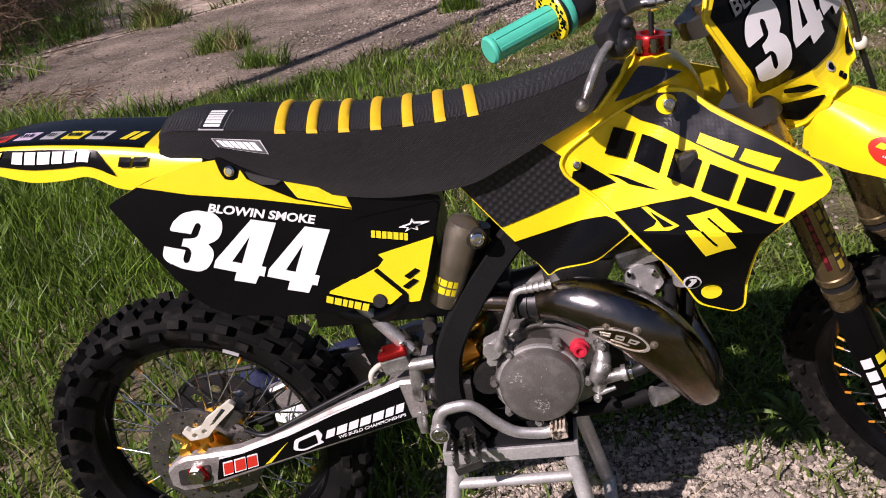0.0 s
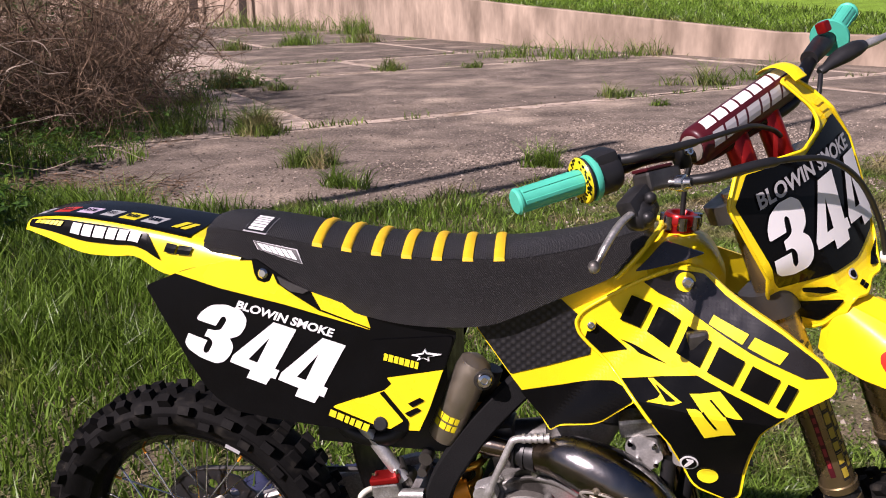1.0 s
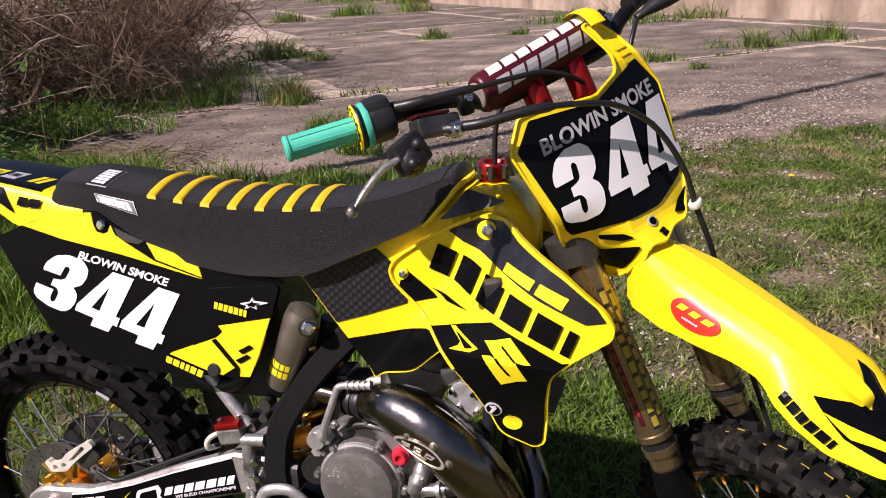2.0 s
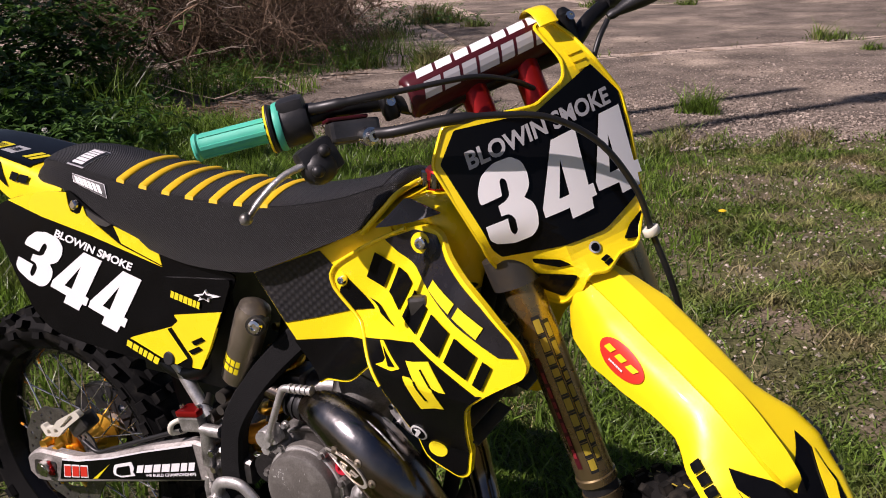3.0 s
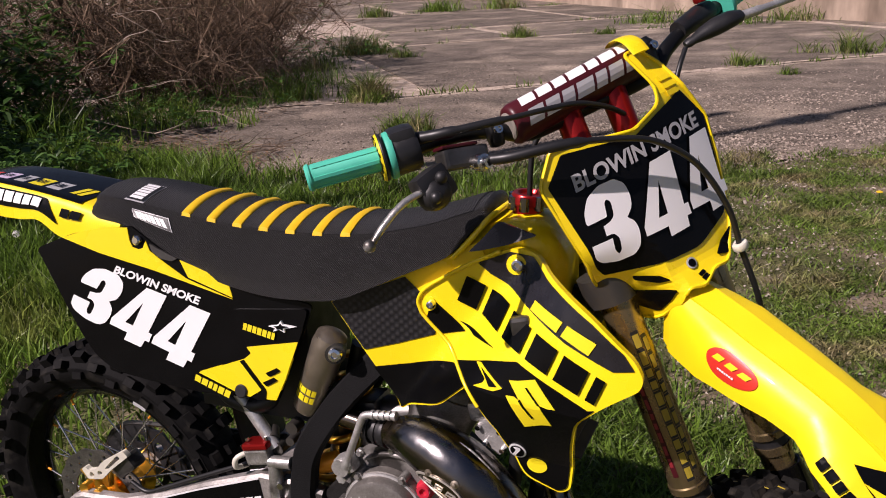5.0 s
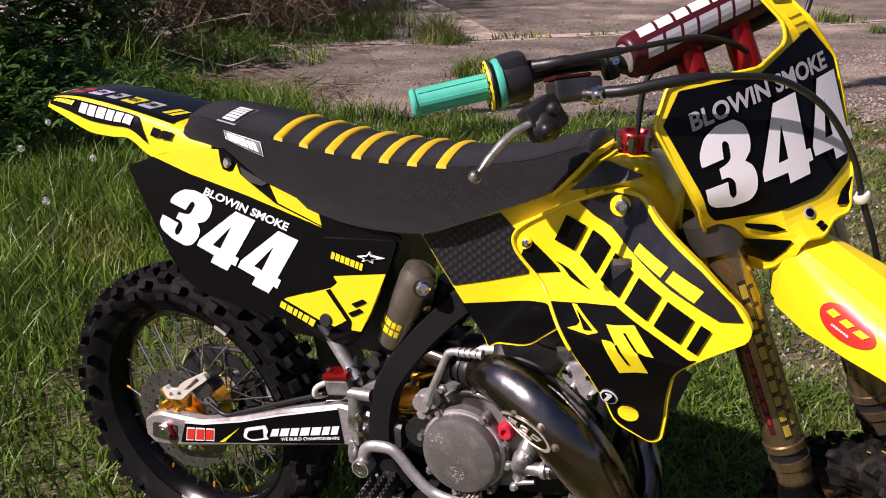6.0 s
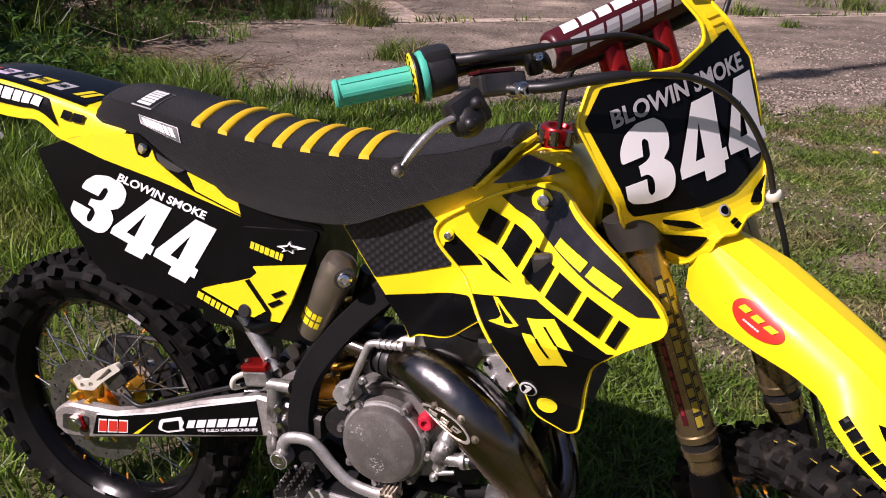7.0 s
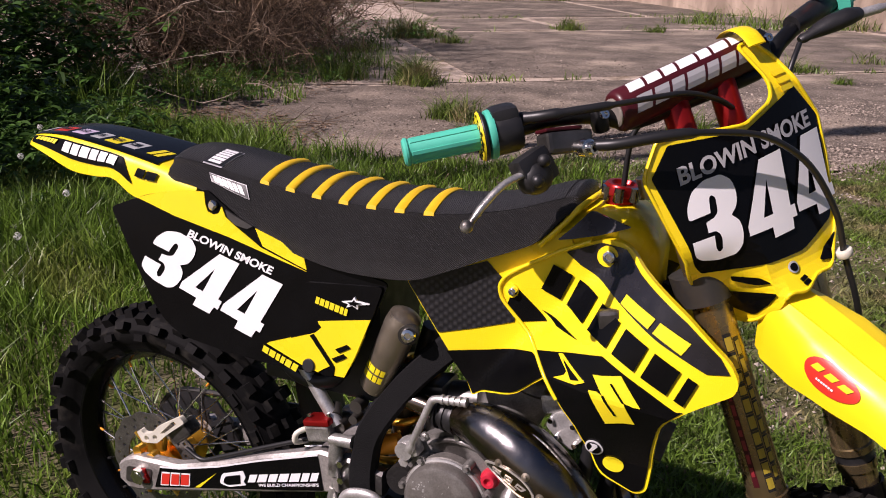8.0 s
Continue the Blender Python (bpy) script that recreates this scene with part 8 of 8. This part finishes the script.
# Throttle housing and cable, brake master cylinder, lever.
bm = bmesh.new()
tm = axis_along(at(*along_bar(-0.30)), at(*along_bar(-0.26)) - at(*along_bar(-0.30)))
turned(bm, [(0.012, -0.014), (0.029, -0.014), (0.031, -0.008), (0.031, 0.022), (0.027, 0.030), (0.012, 0.032)], tm, 24, True)
box(bm, tm @ pose(0.0, 0.018, 0.01), (0.046, 0.036, 0.04), 0.01)
throttle = part("throttle_housing", bm, BLACK_PLASTIC, bike, "black rubber throttle housing", 45)
bm = bmesh.new()
cable = spline([(0.0, -0.274, 0.074), (0.030, -0.249, 0.066), (0.046, -0.21, 0.058), (0.058, -0.156, 0.047), (0.064, -0.089, 0.035), (0.063, -0.048, 0.026), (0.055, -0.01, 0.010), (0.045, 0.025, -0.012), (0.02, 0.056, -0.045), (-0.02, 0.06, -0.14)], 6)
sweep(bm, ats([tuple(p) for p in cable]), [0.0095] * 3 + [0.0082] * 7 + [0.0062] * 8 + [0.0042] * (len(cable) - 18), 10)
part("throttle_cable", bm, CABLE, throttle, smooth=60)
bm = bmesh.new()
box(bm, STEER @ pose(0.026, -0.228, 0.022, -14, 0, 6), (0.034, 0.072, 0.030), 0.006)
front_master = part("brake_master_cylinder", bm, DARK_STEEL, bike, "black front brake cylinder and chrome lever")
bm = bmesh.new()
box(bm, STEER @ pose(0.028, -0.232, 0.041, -14, 0, 6), (0.030, 0.058, 0.005), 0.002)
part("cylinder_lid", bm, PAD, front_master)
bm = bmesh.new()
box(bm, STEER @ pose(0.032, -0.288, 0.004, 10, 0, 10), (0.032, 0.056, 0.050), 0.010)
bmesh.ops.create_uvsphere(bm, u_segments=14, v_segments=8, radius=0.026, matrix=STEER @ Matrix.Translation((0.036, -0.292, -0.006)) @ Matrix.Diagonal((0.8, 1.0, 0.9, 1)))
part("lever_cover", bm, BLACK_PLASTIC, front_master, smooth=45)
bm = bmesh.new()
for p in ((0.060, -0.280, 0.012), (0.060, -0.298, -0.010)):
    bmesh.ops.create_uvsphere(bm, u_segments=12, v_segments=8, radius=0.009, matrix=STEER @ Matrix.Translation((p[0] - 0.006, p[1], p[2])))
part("cover_dome", bm, BLACK_PLASTIC, front_master, smooth=60)
bm = bmesh.new()
lever_line = spline([(0.036, -0.275, 0.0), (0.042, -0.31, 0.004), (0.047, -0.345, 0.001), (0.046, -0.38, -0.014), (0.042, -0.405, -0.030)], 5)
sweep(bm, ats([tuple(p) for p in lever_line]), [0.008] * 4 + [0.006] * 14 + [0.0055] * 3, 10, (1.0, 0.8))
bmesh.ops.create_uvsphere(bm, u_segments=12, v_segments=8, radius=0.009, matrix=Matrix.Translation(at(0.042, -0.409, -0.031)))
part("brake_lever", bm, ALU_DULL, front_master, "worn alloy brake lever", 60)
bm = bmesh.new()
nose = axis_along(at(0.040, -0.219, 0.010), at(0.070, -0.214, 0.004) - at(0.040, -0.219, 0.010))
turned(bm, [(0.0, 0.030), (0.004, 0.030), (0.0045, 0.034), (0.0075, 0.034), (0.0085, 0.024), (0.0125, 0.023), (0.0130, 0.012), (0.0105, 0.011), (0.0105, 0.0)], nose, 20)
sweep(bm, ats([(0.058, -0.214, 0.007), (0.070, -0.198, 0.003), (0.086, -0.186, 0.0)]), [0.0075, 0.006, 0.0068], 12)
part("banjo_bolt", bm, STEEL, front_master, smooth=40)
HOSE = spline([(0.066, -0.208, 0.006), (0.09, -0.185, -0.002), (0.118, -0.125, -0.014), (0.130, -0.055, -0.036), (0.134, 0.006, -0.066), (0.128, 0.060, -0.124), (0.113, 0.092, -0.205), (0.098, 0.098, -0.272), (0.085, 0.105, -0.35), (0.06, 0.11, -0.45), (0.045, 0.112, -0.60), (0.03, 0.105, -0.80)], 6)
bm = bmesh.new()
sweep(bm, ats([tuple(p) for p in HOSE]), [0.0078] * 15 + [0.0048] * (len(HOSE) - 15), 10)
part("brake_hose", bm, CABLE, bike, smooth=60)
bm = bmesh.new()
turned(bm, [(0.005, -0.0055), (0.0115, -0.0055), (0.0125, -0.004), (0.0125, 0.004), (0.0115, 0.0055), (0.005, 0.0055)], axis_along(at(0.099, 0.097, -0.268), at(0.085, 0.105, -0.35) - at(0.112, 0.086, -0.212)), 18, True)
part("hose_clip", bm, CREAM, bike, "cream plastic hose clip", 40)
# Left side: clutch perch, kill switch, lever.
bm = bmesh.new()
sweep(bm, ats([(0.014, 0.20, 0.058), (0.002, 0.26, 0.066), (-0.004, 0.285, 0.068)]), [0.015, 0.018, 0.016], 14)
perch = part("clutch_perch", bm, BLACK_PLASTIC, bike, "black clutch lever perch", 45)
bm = bmesh.new()
sweep(bm, ats([(0.032, 0.19, 0.034), (0.034, 0.196, 0.035), (0.036, 0.204, 0.036), (0.041, 0.222, 0.039), (0.046, 0.245, 0.041), (0.052, 0.272, 0.042), (0.055, 0.288, 0.041), (0.056, 0.293, 0.040)]), [0.007, 0.010, 0.009, 0.015, 0.019, 0.018, 0.013, 0.007], 14, (1.0, 0.75))
part("perch_cover", bm, BLACK_PLASTIC, perch, smooth=60)
bm = bmesh.new()
sweep(bm, ats([tuple(p) for p in spline([(0.055, 0.285, 0.040), (0.062, 0.32, 0.037), (0.063, 0.36, 0.034), (0.058, 0.405, 0.031), (0.052, 0.428, 0.029)], 5)]), [0.0075] * 6 + [0.0062] * 15, 12)
bmesh.ops.create_uvsphere(bm, u_segments=12, v_segments=8, radius=0.0095, matrix=Matrix.Translation(at(0.050, 0.433, 0.029)))
part("clutch_lever", bm, ALU, perch, smooth=60)
bm = bmesh.new()
sweep(bm, ats([tuple(p) for p in spline([(0.036, 0.185, 0.030), (0.042, 0.15, 0.0), (0.02, 0.10, -0.08), (-0.03, 0.06, -0.16)], 5)]), 0.0042, 8)
part("clutch_cable", bm, CABLE, perch, smooth=60)
bm = bmesh.new()
box(bm, STEER @ pose(0.016, 0.262, 0.094), (0.02, 0.018, 0.02), 0.004)
part("kill_switch", bm, RED, perch, "red kill switch button")

# ---- the stand ----
stand = thing("bike_stand", (0.62, 0, 0), "silver metal bike stand with splayed legs", "stand")
bm = bmesh.new()
for y in (-0.131, 0.131):
    box(bm, pose(0.619, y, 0.366), (0.252, 0.007, 0.028), 0.0015)
for x in (0.4965, 0.7415):
    box(bm, pose(x, 0, 0.366), (0.007, 0.254, 0.028), 0.0015)
box(bm, pose(0.619, 0, 0.3555), (0.237, 0.254, 0.005))
top = part("stand_top", bm, STAND_METAL, stand)
bm = bmesh.new()
box(bm, pose(0.619, 0, 0.370), (0.236, 0.252, 0.022), 0.002)
part("rubber_pad", bm, BLACK_PLASTIC, stand, "black rubber pad")
for x, dx in ((0.512, -0.066), (0.728, 0.064)):
    for y, dy in ((-0.112, -0.075), (0.112, 0.075)):
        bm = bmesh.new()
        sweep(bm, [(x, y, 0.352), (x + dx, y + dy, 0.0)], 0.0155, 14)
        part("stand_leg", bm, STAND_METAL, stand, smooth=60)
for y in (-0.137, 0.137):
    bm = bmesh.new()
    sweep(bm, [(0.503, 0.91 * y, 0.298), (0.737, 0.91 * y, 0.298)], 0.0105, 12)
    part("stand_brace", bm, STAND_METAL, stand, smooth=60)
for x in (0.446, 0.792):
    bm = bmesh.new()
    rod(bm, (x, -0.187, 0.016), (x, 0.187, 0.016), 0.015, sides=12)
    part("stand_foot_bar", bm, STAND_METAL, stand, smooth=60)
